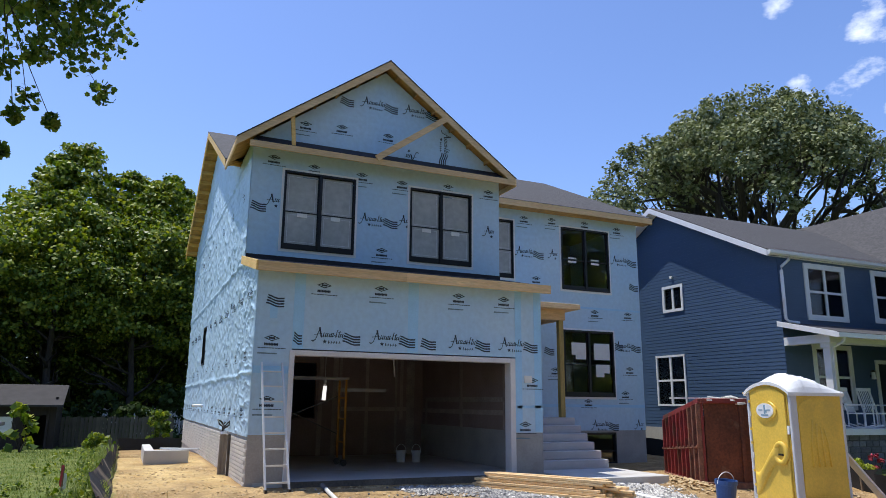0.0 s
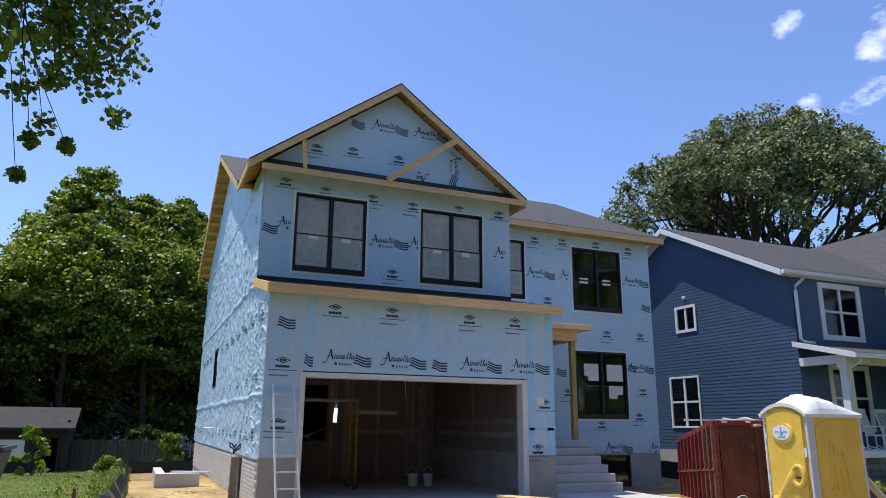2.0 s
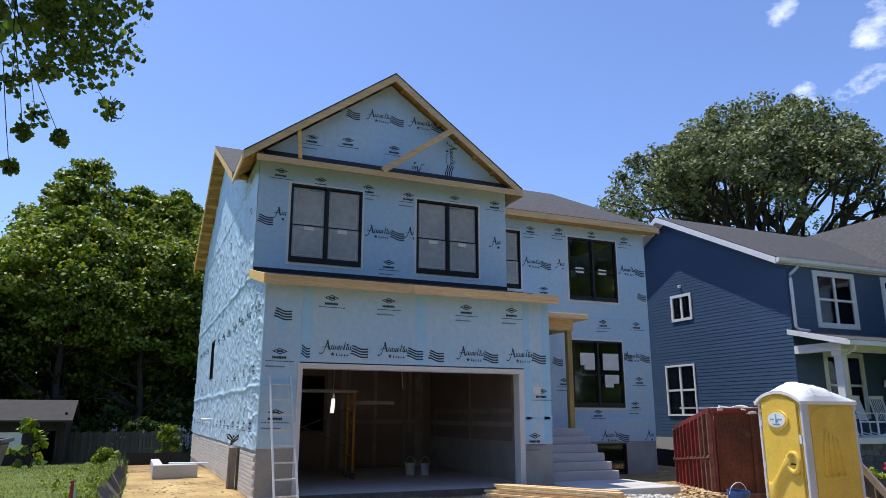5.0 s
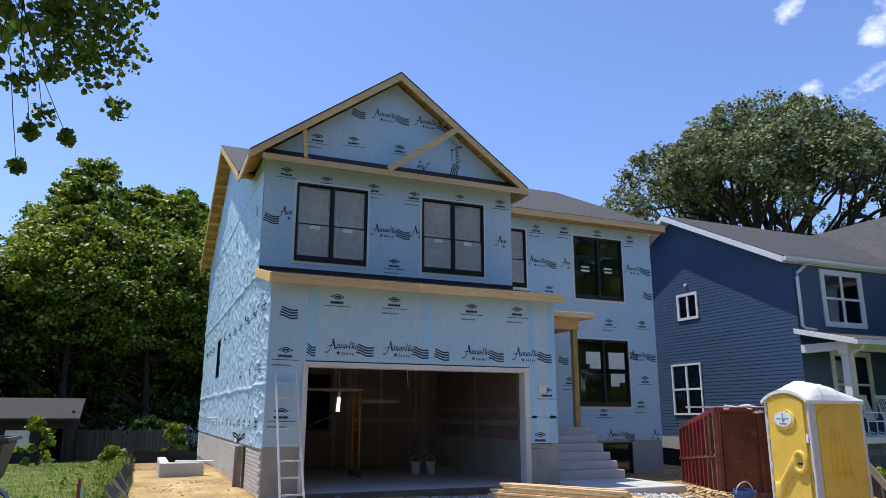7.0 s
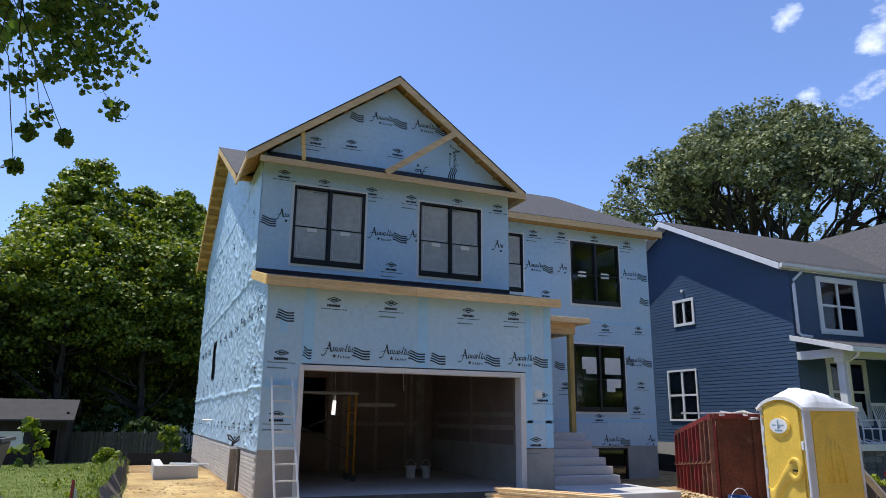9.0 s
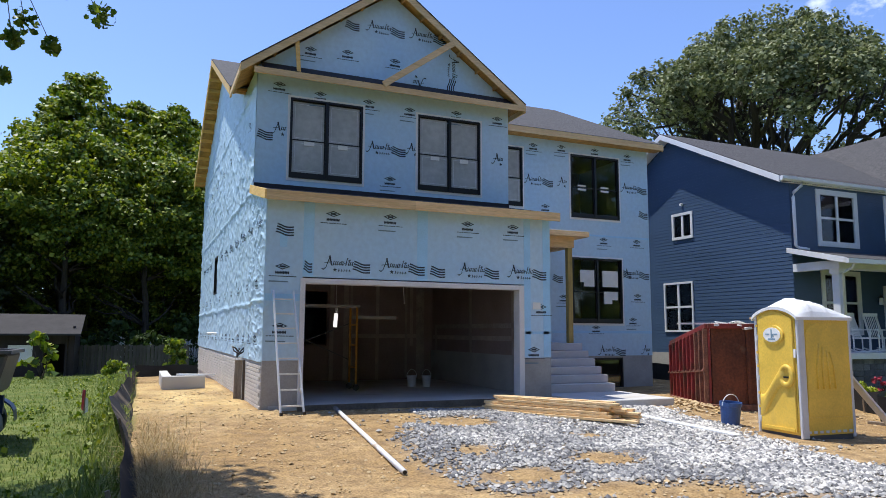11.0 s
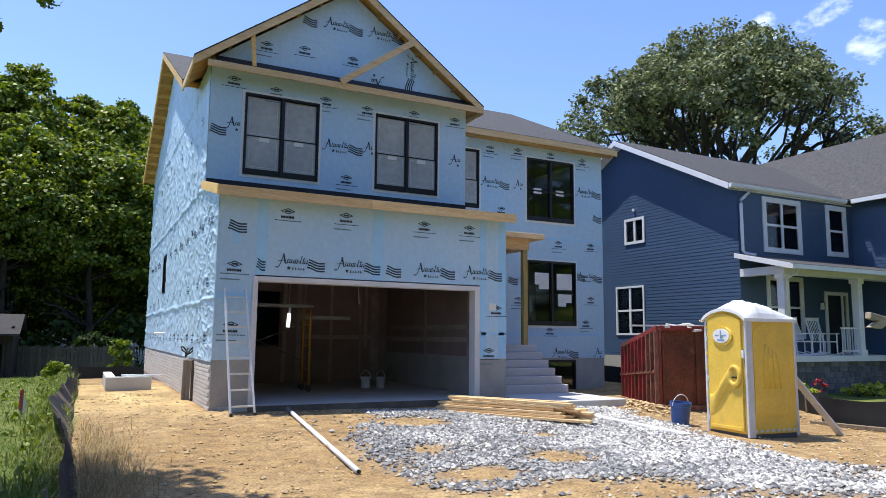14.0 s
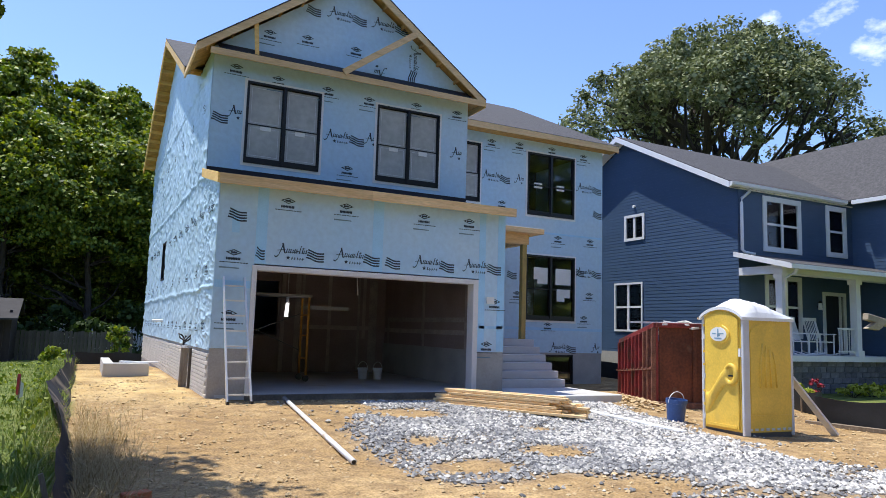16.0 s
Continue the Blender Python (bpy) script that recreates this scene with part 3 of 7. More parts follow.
YF = YS - 0.35
for x_e in (XL, 2 * PEAK_X - XL):
    z_e = PEAK_Z - abs(PEAK_X - x_e) * PS
    roof_slab("roof_deck", [(x_e, YF, z_e - 0.06), (PEAK_X, YF, PEAK_Z - 0.06), (PEAK_X, 8.9, PEAK_Z - 0.06), (x_e, 3.75, z_e - 0.06)], 0.05, M["deck_wood"])
    roof_slab("roof", [(x_e, YF - 0.03, z_e), (PEAK_X, YF - 0.03, PEAK_Z), (PEAK_X, 8.9, PEAK_Z), (x_e, 3.75, z_e)], 0.03,
              M["shingle"], "grey asphalt shingle roof")
    # sloping front board, horizontal eave board
    bm = bmesh.new()
    prism(bm, [(x_e, YF - 0.02, z_e - 0.19), (PEAK_X, YF - 0.02, PEAK_Z - 0.20), (PEAK_X, YF - 0.02, PEAK_Z - 0.004), (x_e, YF - 0.02, z_e - 0.004)], (0, 0.04, 0))
    part("rake_board", bm, M["lumber_x"], house, "new pine rake board")
    bm = bmesh.new()
    box(bm, x_e - 0.02, x_e + 0.02, YF + 0.022, 3.6, z_e - 0.19, z_e - 0.062)
    part("fascia", bm, M["lumber_x"], house)
    # lookouts under the overhang
    for k in range(7):
        f = (k + 0.5) / 7
        xx, zz = x_e + (PEAK_X - x_e) * f, z_e + (PEAK_Z - z_e) * f - 0.125
        bm = bmesh.new()
        box(bm, xx - 0.02, xx + 0.02, YF + 0.022, YS - 0.002, zz - 0.05, zz + 0.05)
        part("lookout", bm, M["deck_wood"], house)
# band across the foot of the gable with its felt-covered ledge
bm = bmesh.new()
box(bm, XL + 0.3, 2 * PEAK_X - XL - 0.05, YF - 0.024, YF + 0.02, 7.105, 7.25)
part("gable_band", bm, M["lumber_x"], house, "new pine board across the gable")
bm = bmesh.new()
prism(bm, [(0.05, YF + 0.02, 7.262), (XW - 0.05, YF + 0.02, 7.262), (XW - 0.05, YS - 0.003, 7.49), (0.05, YS - 0.003, 7.49)], (0, 0, 0.015))
part("felt_ledge", bm, M["felt"], house, "black roofing felt")
bm = bmesh.new()
box(bm, XL + 0.32, XW + 0.33, YF + 0.022, YS - 0.002, 7.228, 7.256)
part("soffit", bm, M["deck_wood"], house)
bm = bmesh.new()
beam(bm, (2.90, YF - 0.05, 7.25), (4.74, YF - 0.05, 8.60), 0.045, 0.15, up=(-0.6, 0, 0.8))
part("brace", bm, M["lumber_x"], house, "loose diagonal pine brace")
bm = bmesh.new()
prism(bm, [(0.83, YF + 0.022, 7.28), (0.92, YF + 0.022, 7.28), (0.86, YF + 0.022, 8.06), (0.77, YF + 0.022, 8.0)], (0, 0.04, 0))
part("web", bm, M["lumber"], house)
# eave board along the main front
bm = bmesh.new()
box(bm, 6.7, XR, EF - 0.05, EF - 0.012, ZE - 0.17, ZE + 0.005)
part("fascia", bm, M["lumber_x"], house, "new pine eave board")
bm = bmesh.new()
box(bm, 6.6, XR - 0.02, EF - 0.01, YR - 0.002, ZE - 0.165, ZE - 0.13)
part("soffit", bm, M["deck_wood"], house)
# rake boards and lookouts at both ends of the main roof
for x_e, sgn in ((XL, 1), (XR, -1)):
    for y_e in (EF, EB):
        z_e = RIDGE_Z - abs(RIDGE_Y - y_e) * PITCH
        bm = bmesh.new()
        prism(bm, [(x_e - 0.02, y_e, z_e - 0.2), (x_e - 0.02, RIDGE_Y, RIDGE_Z - 0.2), (x_e - 0.02, RIDGE_Y, RIDGE_Z - 0.004), (x_e - 0.02, y_e, z_e - 0.004)], (0.04, 0, 0))
        part("rake_board", bm, M["lumber"], house)
        if sgn == 1:
            nlk = 13
            for k in range(nlk):
                f = (k + 0.6) / nlk
                yy, zz = y_e + (RIDGE_Y - y_e) * f, z_e + (RIDGE_Z - z_e) * f - 0.125
                bm = bmesh.new()
                box(bm, x_e + 0.022, -0.03, yy - 0.02, yy + 0.02, zz - 0.06, zz + 0.06)
                part("lookout", bm, M["lumber"], house)
# low roof over the garage front
bm = bmesh.new()
prism(bm, [(-0.05, -0.20, 4.04), (XW + 0.12, -0.20, 4.04), (XW + 0.12, YS, 4.52), (-0.05, YS, 4.52)], (0, 0, 0.05))
part("low_roof", bm, M["felt"], house, "felt-covered low roof over the garage")
bm = bmesh.new()
box(bm, -0.05, 3.05, -0.245, -0.202, 3.90, 4.095)
part("fascia", bm, M["lumber_x"], house, "new pine fascia board")
bm = bmesh.new()
box(bm, 3.055, XW + 0.14, -0.245, -0.202, 3.90, 4.095)
part("fascia", bm, M["lumber_x"], house, "new pine fascia board")
bm = bmesh.new()
prism(bm, [(-0.09, -0.245, 3.90), (-0.09, -0.245, 4.095), (-0.09, YS, 4.60), (-0.09, YS, 4.41)], (0.038, 0, 0))
part("rake_board", bm, M["lumber"], house)
bm = bmesh.new()
box(bm, 0.0, XW + 0.1, -0.2, 0.15, 4.0, 4.03)
part("soffit", bm, M["deck_wood"], house)
bm = bmesh.new()
box(bm, 0.0, XW, YS - 0.03, YS - 0.004, 4.56, 4.665)
part("felt_flashing", bm, M["felt"], house, "black felt turned up against the wall")

# ---- windows of the house ----
ST = ((0.34, 0.58, 0.79, 0.88), (1.15, 1.38, 0.78, 0.88))
window_unit("window", house, W1, YS, "", M["film"], stickers=ST)
window_unit("window", house, W2, YS, "", M["film"], stickers=ST)
window_unit("window", house, W3, YR, "", M["glass"], blinds=False, stickers=((0.25, 0.55, 0.86, 0.92), (0.25, 0.55, 0.98, 1.03), (1.1, 1.4, 0.86, 0.92), (1.1, 1.4, 0.98, 1.03)))
window_unit("window", house, W4, YR, "", M["glass"], blinds=False,
            stickers=((0.28, 0.80, 1.25, 1.62), (0.42, 0.80, 1.12, 1.26), (1.10, 1.68, 1.12, 1.62), (1.15, 1.66, 0.72, 0.98), (1.15, 1.45, 0.60, 0.73)))
window_unit("window", house, W5, YR, "", M["film"], split=1)
window_unit("basement_window", house, WB, YR + 0.06, "", M["glass"], split=1, blinds=False)
bm = bmesh.new()
for a, b, c, d in cut_rect(SIDE_WIN[0], SIDE_WIN[1], SIDE_WIN[2], SIDE_WIN[3], [(SIDE_WIN[0] + .06, SIDE_WIN[1] - .06, SIDE_WIN[2] + .06, SIDE_WIN[3] - .06)]):
    box(bm, -0.05, 0.1, a, b, c, d)
sw = part("side_window", bm, M["black_vinyl"], house)
bm = bmesh.new()
box(bm, 0.02, 0.026, SIDE_WIN[0] + .05, SIDE_WIN[1] - .05, SIDE_WIN[2] + .05, SIDE_WIN[3] - .05)
part("pane", bm, M["glass"], sw)

# ---- inside of the garage and floors ----
bm = bmesh.new()
box(bm, 0.15, XW - 0.2, 0.0, 6.6, SLAB - 0.3, SLAB)
part("garage_floor", bm, M["slab"], house, "grey concrete garage floor")
# front edge of the slab; its dark colour paints in the shade there
bm = bmesh.new()
box(bm, 0.7, 5.83, -0.08, 0.0, SLAB - 0.3, SLAB - 0.003)
part("sill", bm, make_mat("shade_darkened_concrete", (0.15, 0.125, 0.10), rough=0.9, var=0.3, scale=2, fine=25, bump=0.3), house)
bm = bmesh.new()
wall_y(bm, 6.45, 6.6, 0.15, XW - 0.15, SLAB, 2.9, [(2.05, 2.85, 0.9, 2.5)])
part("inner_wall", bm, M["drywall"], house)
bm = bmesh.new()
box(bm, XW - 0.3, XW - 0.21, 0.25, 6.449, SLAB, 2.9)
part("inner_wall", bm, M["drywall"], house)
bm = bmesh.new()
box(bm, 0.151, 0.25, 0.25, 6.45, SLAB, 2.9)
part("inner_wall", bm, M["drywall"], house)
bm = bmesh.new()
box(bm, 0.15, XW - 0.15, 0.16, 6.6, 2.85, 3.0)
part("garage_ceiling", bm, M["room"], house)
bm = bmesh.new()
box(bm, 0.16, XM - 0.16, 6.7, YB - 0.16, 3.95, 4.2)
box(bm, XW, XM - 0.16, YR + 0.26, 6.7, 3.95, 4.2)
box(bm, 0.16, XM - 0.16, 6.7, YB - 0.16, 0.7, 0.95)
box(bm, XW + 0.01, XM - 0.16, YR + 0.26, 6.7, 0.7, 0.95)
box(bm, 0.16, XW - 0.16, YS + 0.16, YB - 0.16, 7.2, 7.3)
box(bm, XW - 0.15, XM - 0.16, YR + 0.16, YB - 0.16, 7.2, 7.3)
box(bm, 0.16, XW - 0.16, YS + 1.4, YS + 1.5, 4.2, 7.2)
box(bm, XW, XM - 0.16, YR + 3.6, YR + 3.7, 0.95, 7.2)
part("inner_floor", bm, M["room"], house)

# taped joints and door gear inside the garage
M["joint"] = make_mat("drywall_joint_compound", (0.40, 0.34, 0.30), rough=0.9, var=0.2, scale=3, fine=20, bump=0.05)
for a, b, c, d in ((5.29, 5.36, 0.0, 2.84), (5.66, 5.92, 0.0, 2.84), (3.55, 3.62, 0.4, 2.84), (1.45, 1.52, 0.4, 2.84)):
    bm = bmesh.new()
    box(bm, a, b, 6.443, 6.449, SLAB + c, d)
    part("taped_joint", bm, M["joint"], house)
for a, b, c, d in ((1.0, 6.2, 1.44, 1.56), (3.71, 3.78, 0.95, 2.84), (6.05, 6.2, 0.0, 1.43)):
    bm = bmesh.new()
    box(bm, XW - 0.306, XW - 0.301, a, b, c, d)
    part("taped_joint", bm, M["joint"], house)
bm = bmesh.new()
box(bm, XW - 0.34, XW - 0.302, 0.26, 6.44, SLAB, 0.78)
part("block_kerb", bm, M["concrete"], house, "bare concrete kerb wall in the garage")
bm = bmesh.new()
box(bm, DOOR[0] - 0.05, DOOR[1] + 0.05, 0.245, 0.55, DOOR[3] + 0.02, DOOR[3] + 0.10)
part("door_header", bm, M["lumber_x"], house)

# ---- neighbouring house ----
NX, NY, NEND = 16.0, 1.40, 29.0
NAP_Y, NAP_Z, NBACK = 6.61, 8.78, 11.8
neighbour = thing("neighbour_house", "dark blue sided two-storey house with white trim and a porch", "house")


def lap_rows(bm, z0, z1, span, holes, put, pitch=0.118):
    """Lapped boards between z0 and z1; span(z) gives their ends, put(u, z, d) places a point d proud of the wall."""
    z = z0
    while z < z1:
        zt = min(z + pitch, z1)
        s0, s1 = span((z + zt) / 2)
        cuts = sorted((h[0], h[1]) for h in holes if h[2] < (z + zt) / 2 < h[3])
        u = s0
        pieces = []
        for c0, c1 in cuts:
            if c0 > u:
                pieces.append((u, c0))
            u = max(u, c1)
        if u < s1:
            pieces.append((u, s1))
        for a, b in pieces:
            v = [bm.verts.new(put(*q)) for q in ((a, z, 0.010), (b, z, 0.010), (b, zt, 0.003), (a, zt, 0.003), (a, z, 0.0), (b, z, 0.0))]
            bm.faces.new((v[0], v[1], v[2], v[3]))
            bm.faces.new((v[4], v[5], v[1], v[0]))
        z = zt


NW1 = (5.53, 6.60, 4.77, 5.75)
NW2 = (5.63, 7.15, 1.38, 3.20)
NP = (NAP_Z - 6.15) / (NAP_Y - NY)
bm = bmesh.new()
lap_rows(bm, 0.62, NAP_Z - 0.2, lambda z: (NY, NBACK) if z < 6.0 else (NAP_Y - (NAP_Z - 0.2 - z) / NP, NAP_Y + (NAP_Z - 0.2 - z) / NP),
         [NW1, NW2], lambda u, z, d: (NX - d, u, z))
part("siding", bm, M["siding"], neighbour, "dark blue lap siding")
NW3 = (17.12, 18.99, 4.06, 5.88)
NW4 = (20.30, 21.40, 4.12, 5.90)
NW5 = (17.16, 18.92, 1.30, 3.31)
NDOOR = (20.0, 21.22, 0.82, 2.90)
bm = bmesh.new()
lap_rows(bm, 0.80, 6.15, lambda z: (NX, 21.75), [NW3, NW4, NW5, NDOOR], lambda u, z, d: (u, NY - d, z))
lap_rows(bm, 0.80, 6.15, lambda z: (-1.6, NY), [], lambda u, z, d: (21.75 - d, u, z))
lap_rows(bm, 0.80, 6.15, lambda z: (21.75, NEND), [], lambda u, z, d: (u, -1.6 - d, z))
part("siding", bm, M["siding"], neighbour, "dark blue lap siding")
bm = bmesh.new()
wall_y(bm, NY + 0.002, NY + 0.15, NX + 0.1, 21.9, -0.6, 6.2, [NW3, NW4, NW5, NDOOR])
for a, b, c, d in cut_rect(NY + 0.15, NBACK, 0.62, 6.2, [NW1, NW2]):
    box(bm, NX + 0.002, NX + 0.15, a, b, c, d)
prism(bm, [(NX + 0.002, NY + .1, 6.2), (NX + 0.002, NBACK - .1, 6.2), (NX + 0.002, NAP_Y, NAP_Z - 0.24)], (0.148, 0, 0))
box(bm, NX + 0.15, NEND, NBACK - 0.15, NBACK, -0.6, 6.2)
box(bm, NEND - 0.15, NEND, -1.6, NBACK - 0.15, -0.6, 6.2)
box(bm, 21.752, 21.9, -1.598, NY, -0.6, 6.2)
box(bm, 21.9, NEND, -1.598, -1.45, -0.6, 6.2)
part("wall", bm, M["siding"], neighbour)
bm = bmesh.new()
box(bm, NX + 0.15, NEND - 0.15, NY + 0.15, NBACK - 0.15, 3.4, 3.6)
box(bm, NX + 0.15, NEND - 0.15, NY + 0.15, NBACK - 0.15, 6.2, 6.3)
box(bm, NX + 0.15, NEND - 0.15, NY + 0.15, NBACK - 0.15, 0.5, 0.7)
box(bm, NX + 1.6, NEND - 0.15, NY + 1.6, NY + 1.7, 0.7, 6.2)
part("inner_floor", bm, M["room"], neighbour)
bm = bmesh.new()
box(bm, NX - 0.015, NX + 0.1, NY, NBACK, -0.8, 0.62)
part("foundation", bm, M["concrete"], neighbour)
# roofs, gutters and trim
for y_e in (NY - 0.06, 2 * NAP_Y - NY + 0.06):
    z_e = NAP_Z - abs(NAP_Y - y_e) * NP
    bm = bmesh.new()
    prism(bm, [(NX - 0.44, y_e, z_e), (NEND + 0.3, y_e, z_e), (NEND + 0.3, NAP_Y, NAP_Z), (NX - 0.44, NAP_Y, NAP_Z)], (0, 0, 0.06))
    part("roof", bm, M["shingle"], neighbour, "grey asphalt shingle roof")
    bm = bmesh.new()
    prism(bm, [(NX - 0.46, y_e, z_e - 0.17), (NX - 0.46, NAP_Y, NAP_Z - 0.17), (NX - 0.46, NAP_Y, NAP_Z + 0.03), (NX - 0.46, y_e, z_e + 0.03)], (0.04, 0, 0))
    prism(bm, [(NX - 0.42, y_e, z_e - 0.15), (NX - 0.42, NAP_Y, NAP_Z - 0.15), (NX - 0.42, NAP_Y, NAP_Z - 0.12), (NX - 0.42, y_e, z_e - 0.12)], (0.42, 0, 0))
    part("rake_trim", bm, M["white_paint"], neighbour, "white rake trim")
NZE = NAP_Z - (NAP_Y - NY + 0.06) * NP
bm = bmesh.new()
prism(bm, [(NX - 0.44, NY - 0.18, NZE + 0.02), (NX - 0.44, NY - 0.18, NZE - 0.07), (NX - 0.44, NY - 0.13, NZE - 0.12), (NX - 0.44, NY - 0.063, NZE - 0.12), (NX - 0.44, NY - 0.063, NZE + 0.02)], (21.75 - NX, 0, 0))
part("gutter", bm, M["white_paint"], neighbour, "white gutter")
bm = bmesh.new()
box(bm, NX - 0.34, 21.75, NY - 0.06, NY, NZE - 0.16, NZE - 0.125)
part("soffit", bm, M["white_paint"], neighbour)
bm = bmesh.new()
tube(bm, [(NX + 0.42, NY - 0.12, NZE - 0.1), (NX + 0.40, NY - 0.12, NZE - 0.22), (NX + 0.08, NY - 0.09, NZE - 0.46), (NX + 0.07, NY - 0.08, NZE - 0.6), (NX + 0.07, NY - 0.08, 4.02), (NX + 0.15, NY - 0.14, 3.93), (NX + 0.38, NY - 0.3, 3.88)], 0.05)
part("downpipe", bm, M["white_paint"], neighbour, "white downpipe", smooth=True)
# cross gable wing roof on the far side
bm = bmesh.new()
WX = 25.5
for sgn in (-1, 1):
    xe = WX + sgn * 4.1
    prism(bm, [(xe, -2.0, NZE), (WX, -2.0, 9.35), (WX, 8.5, 9.35), (xe, 3.2 if sgn < 0 else 8.5, NZE)], (0, 0, 0.06))
part("roof", bm, M["shingle"], neighbour, "grey asphalt shingle roof")
bm = bmesh.new()
prism(bm, [(21.75, -1.6, 6.15), (NEND, -1.6, 6.15), (WX, -1.6, 9.1)], (0, 0.15, 0))
part("wall", bm, M["siding"], neighbour)
bm = bmesh.new()
box(bm, 21.3, 21.42, -2.0, 1.1, NZE - 0.12, NZE + 0.02)
part("gutter", bm, M["white_paint"], neighbour)


def trim_window(w, plane, parent, casing=0.12, cols=2, rows=2, axis='y', casing_mat=None):
    """White-trimmed window with muntins, in a wall facing the road ('y') or the side ('x')."""
    u0, u1, z0, z1 = w

    def bx(bm, a, b, d0, d1, c, d):
        if axis == 'y':
            box(bm, a, b, plane + d0, plane + d1, c, d)
        else:
            box(bm, plane + d0, plane + d1, a, b, c, d)
    base = new("window")
    base.parent = parent
    bm = bmesh.new()
    for a, b, c, d in cut_rect(u0, u1, z0, z1, [(u0 + casing, u1 - casing, z0 + casing, z1 - casing)]):
        bx(bm, a, b, -0.045, 0.03, c, d)
    part("casing", bm, M["white_paint"], base, "white window casing")
    i0, i1, j0, j1 = u0 + casing, u1 - casing, z0 + casing, z1 - casing
    bm = bmesh.new()
    for k in range(1, cols):
        u = i0 + (i1 - i0) * k / cols
        bx(bm, u - 0.045, u + 0.045, -0.03, 0.04, j0, j1)
    for k in range(1, rows):
        z = j0 + (j1 - j0) * k / rows
        bx(bm, i0, i1, -0.027, 0.037, z - 0.035, z + 0.035)
    part("sash_grid", bm, M["white_paint"], base)
    for k in range(cols):
        for r in range(rows):
            a, b = i0 + (i1 - i0) * k / cols, i0 + (i1 - i0) * (k + 1) / cols
            c, d = j0 + (j1 - j0) * r / rows, j0 + (j1 - j0) * (r + 1) / rows
            bm = bmesh.new()
            bx(bm, a, b, 0.0, 0.006, c, d)
            pn = part("pane", bm, M["glass"], base)
            pn.visible_shadow = False
            bm = bmesh.new()
            e = 0.10
            for a2, b2, c2, d2 in cut_rect(a + e, b - e, c + e, d - e, [(a + e + 0.018, b - e - 0.018, c + e + 0.018, d - e - 0.018)]):
                bx(bm, a2, b2, 0.010, 0.016, c2, d2)
            part("grille", bm, M["white_paint"], base)
    return base


trim_window(NW1, NX, neighbour, casing=0.10, cols=2, rows=1, axis='x')
trim_window(NW2, NX, neighbour, casing=0.07, cols=2, rows=2, axis='x')
trim_window(NW3, NY, neighbour, casing=0.17)
trim_window(NW4, NY, neighbour, casing=0.17, cols=1)
trim_window(NW5, NY, neighbour, casing=0.15)
bm = bmesh.new()
tube(bm, [(NX - 0.02, 6.05, 6.05), (NX - 0.10, 6.05, 6.05)], 0.055, 12)
part("vent_cap", bm, M["white_paint"], neighbour)
# porch: stone base, deck, posts, roof
PY = NY - 1.52
bm = bmesh.new()
box(bm, NX + 0.02, NEND, PY + 0.12, NY - 0.03, -0.8, 0.63)
part("porch_base", bm, M["stone"], neighbour)
bm = bmesh.new()
box(bm, NX, 21.9, PY, NY - 0.025, 0.63, 0.80)
part("porch_floor", bm, M["white_paint"], neighbour, "white-edged porch floor")
for x in (16.15, 19.65, 22.6):
    bm = bmesh.new()
    box(bm, x - 0.11, x + 0.11, PY + 0.05, PY + 0.27, 0.80, 3.20)
    box(bm, x - 0.15, x + 0.15, PY + 0.01, PY + 0.31, 0.80, 0.98)
    box(bm, x - 0.15, x + 0.15, PY + 0.01, PY + 0.31, 3.06, 3.20)
    part("porch_post", bm, M["white_paint"], neighbour, "white square porch post")
bm = bmesh.new()
box(bm, NX - 0.05, 23.0, PY - 0.05, PY + 0.36, 3.20, 3.44)
box(bm, NX - 0.05, NX + 0.2, PY + 0.36, NY - 0.03, 3.20, 3.44)
part("porch_beam", bm, M["white_paint"], neighbour)
bm = bmesh.new()
prism(bm, [(NX - 0.25, PY - 0.42, 3.40), (23.0, PY - 0.42, 3.40), (23.0, NY - 0.03, 3.86), (NX - 0.25, NY - 0.03, 3.86)], (0, 0, 0.06))
part("porch_roof", bm, M["shingle"], neighbour)
bm = bmesh.new()
prism(bm, [(NX - 0.28, PY - 0.44, 3.30), (NX - 0.28, PY - 0.44, 3.46), (NX - 0.28, NY - 0.03, 3.93), (NX - 0.28, NY - 0.03, 3.78)], (0.05, 0, 0))
box(bm, NX - 0.28, 23.0, PY - 0.53, PY - 0.43, 3.30, 3.43)
part("porch_gutter", bm, M["white_paint"], neighbour, "white porch gutter")
bm = bmesh.new()
tube(bm, [(NX + 0.02, PY - 0.47, 3.32), (NX + 0.04, PY - 0.40, 3.2), (NX + 0.13, PY - 0.02, 3.05), (NX + 0.13, PY - 0.02, 0.1)], 0.045)
part("downpipe", bm, M["white_paint"], neighbour, smooth=True)
bm = bmesh.new()
for a, b, c, d in cut_rect(NDOOR[0], NDOOR[1], NDOOR[2], NDOOR[3], [(20.12, 20.88, 0.0, 2.78), (20.95, 21.12, 0.9, 2.78)]):
    box(bm, a, b, NY - 0.05, NY + 0.05, c, d)
nd = part("front_door", bm, M["white_paint"], neighbour, "dark front door in a white frame")
bm = bmesh.new()
box(bm, 20.12, 20.88, NY + 0.0, NY + 0.05, 0.84, 2.78)
part("leaf", bm, M["dark_door"], nd)
bm = bmesh.new()
box(bm, 20.95, 21.12, NY + 0.0, NY + 0.02, 0.9, 2.78)
part("side_light", bm, M["glass"], nd)

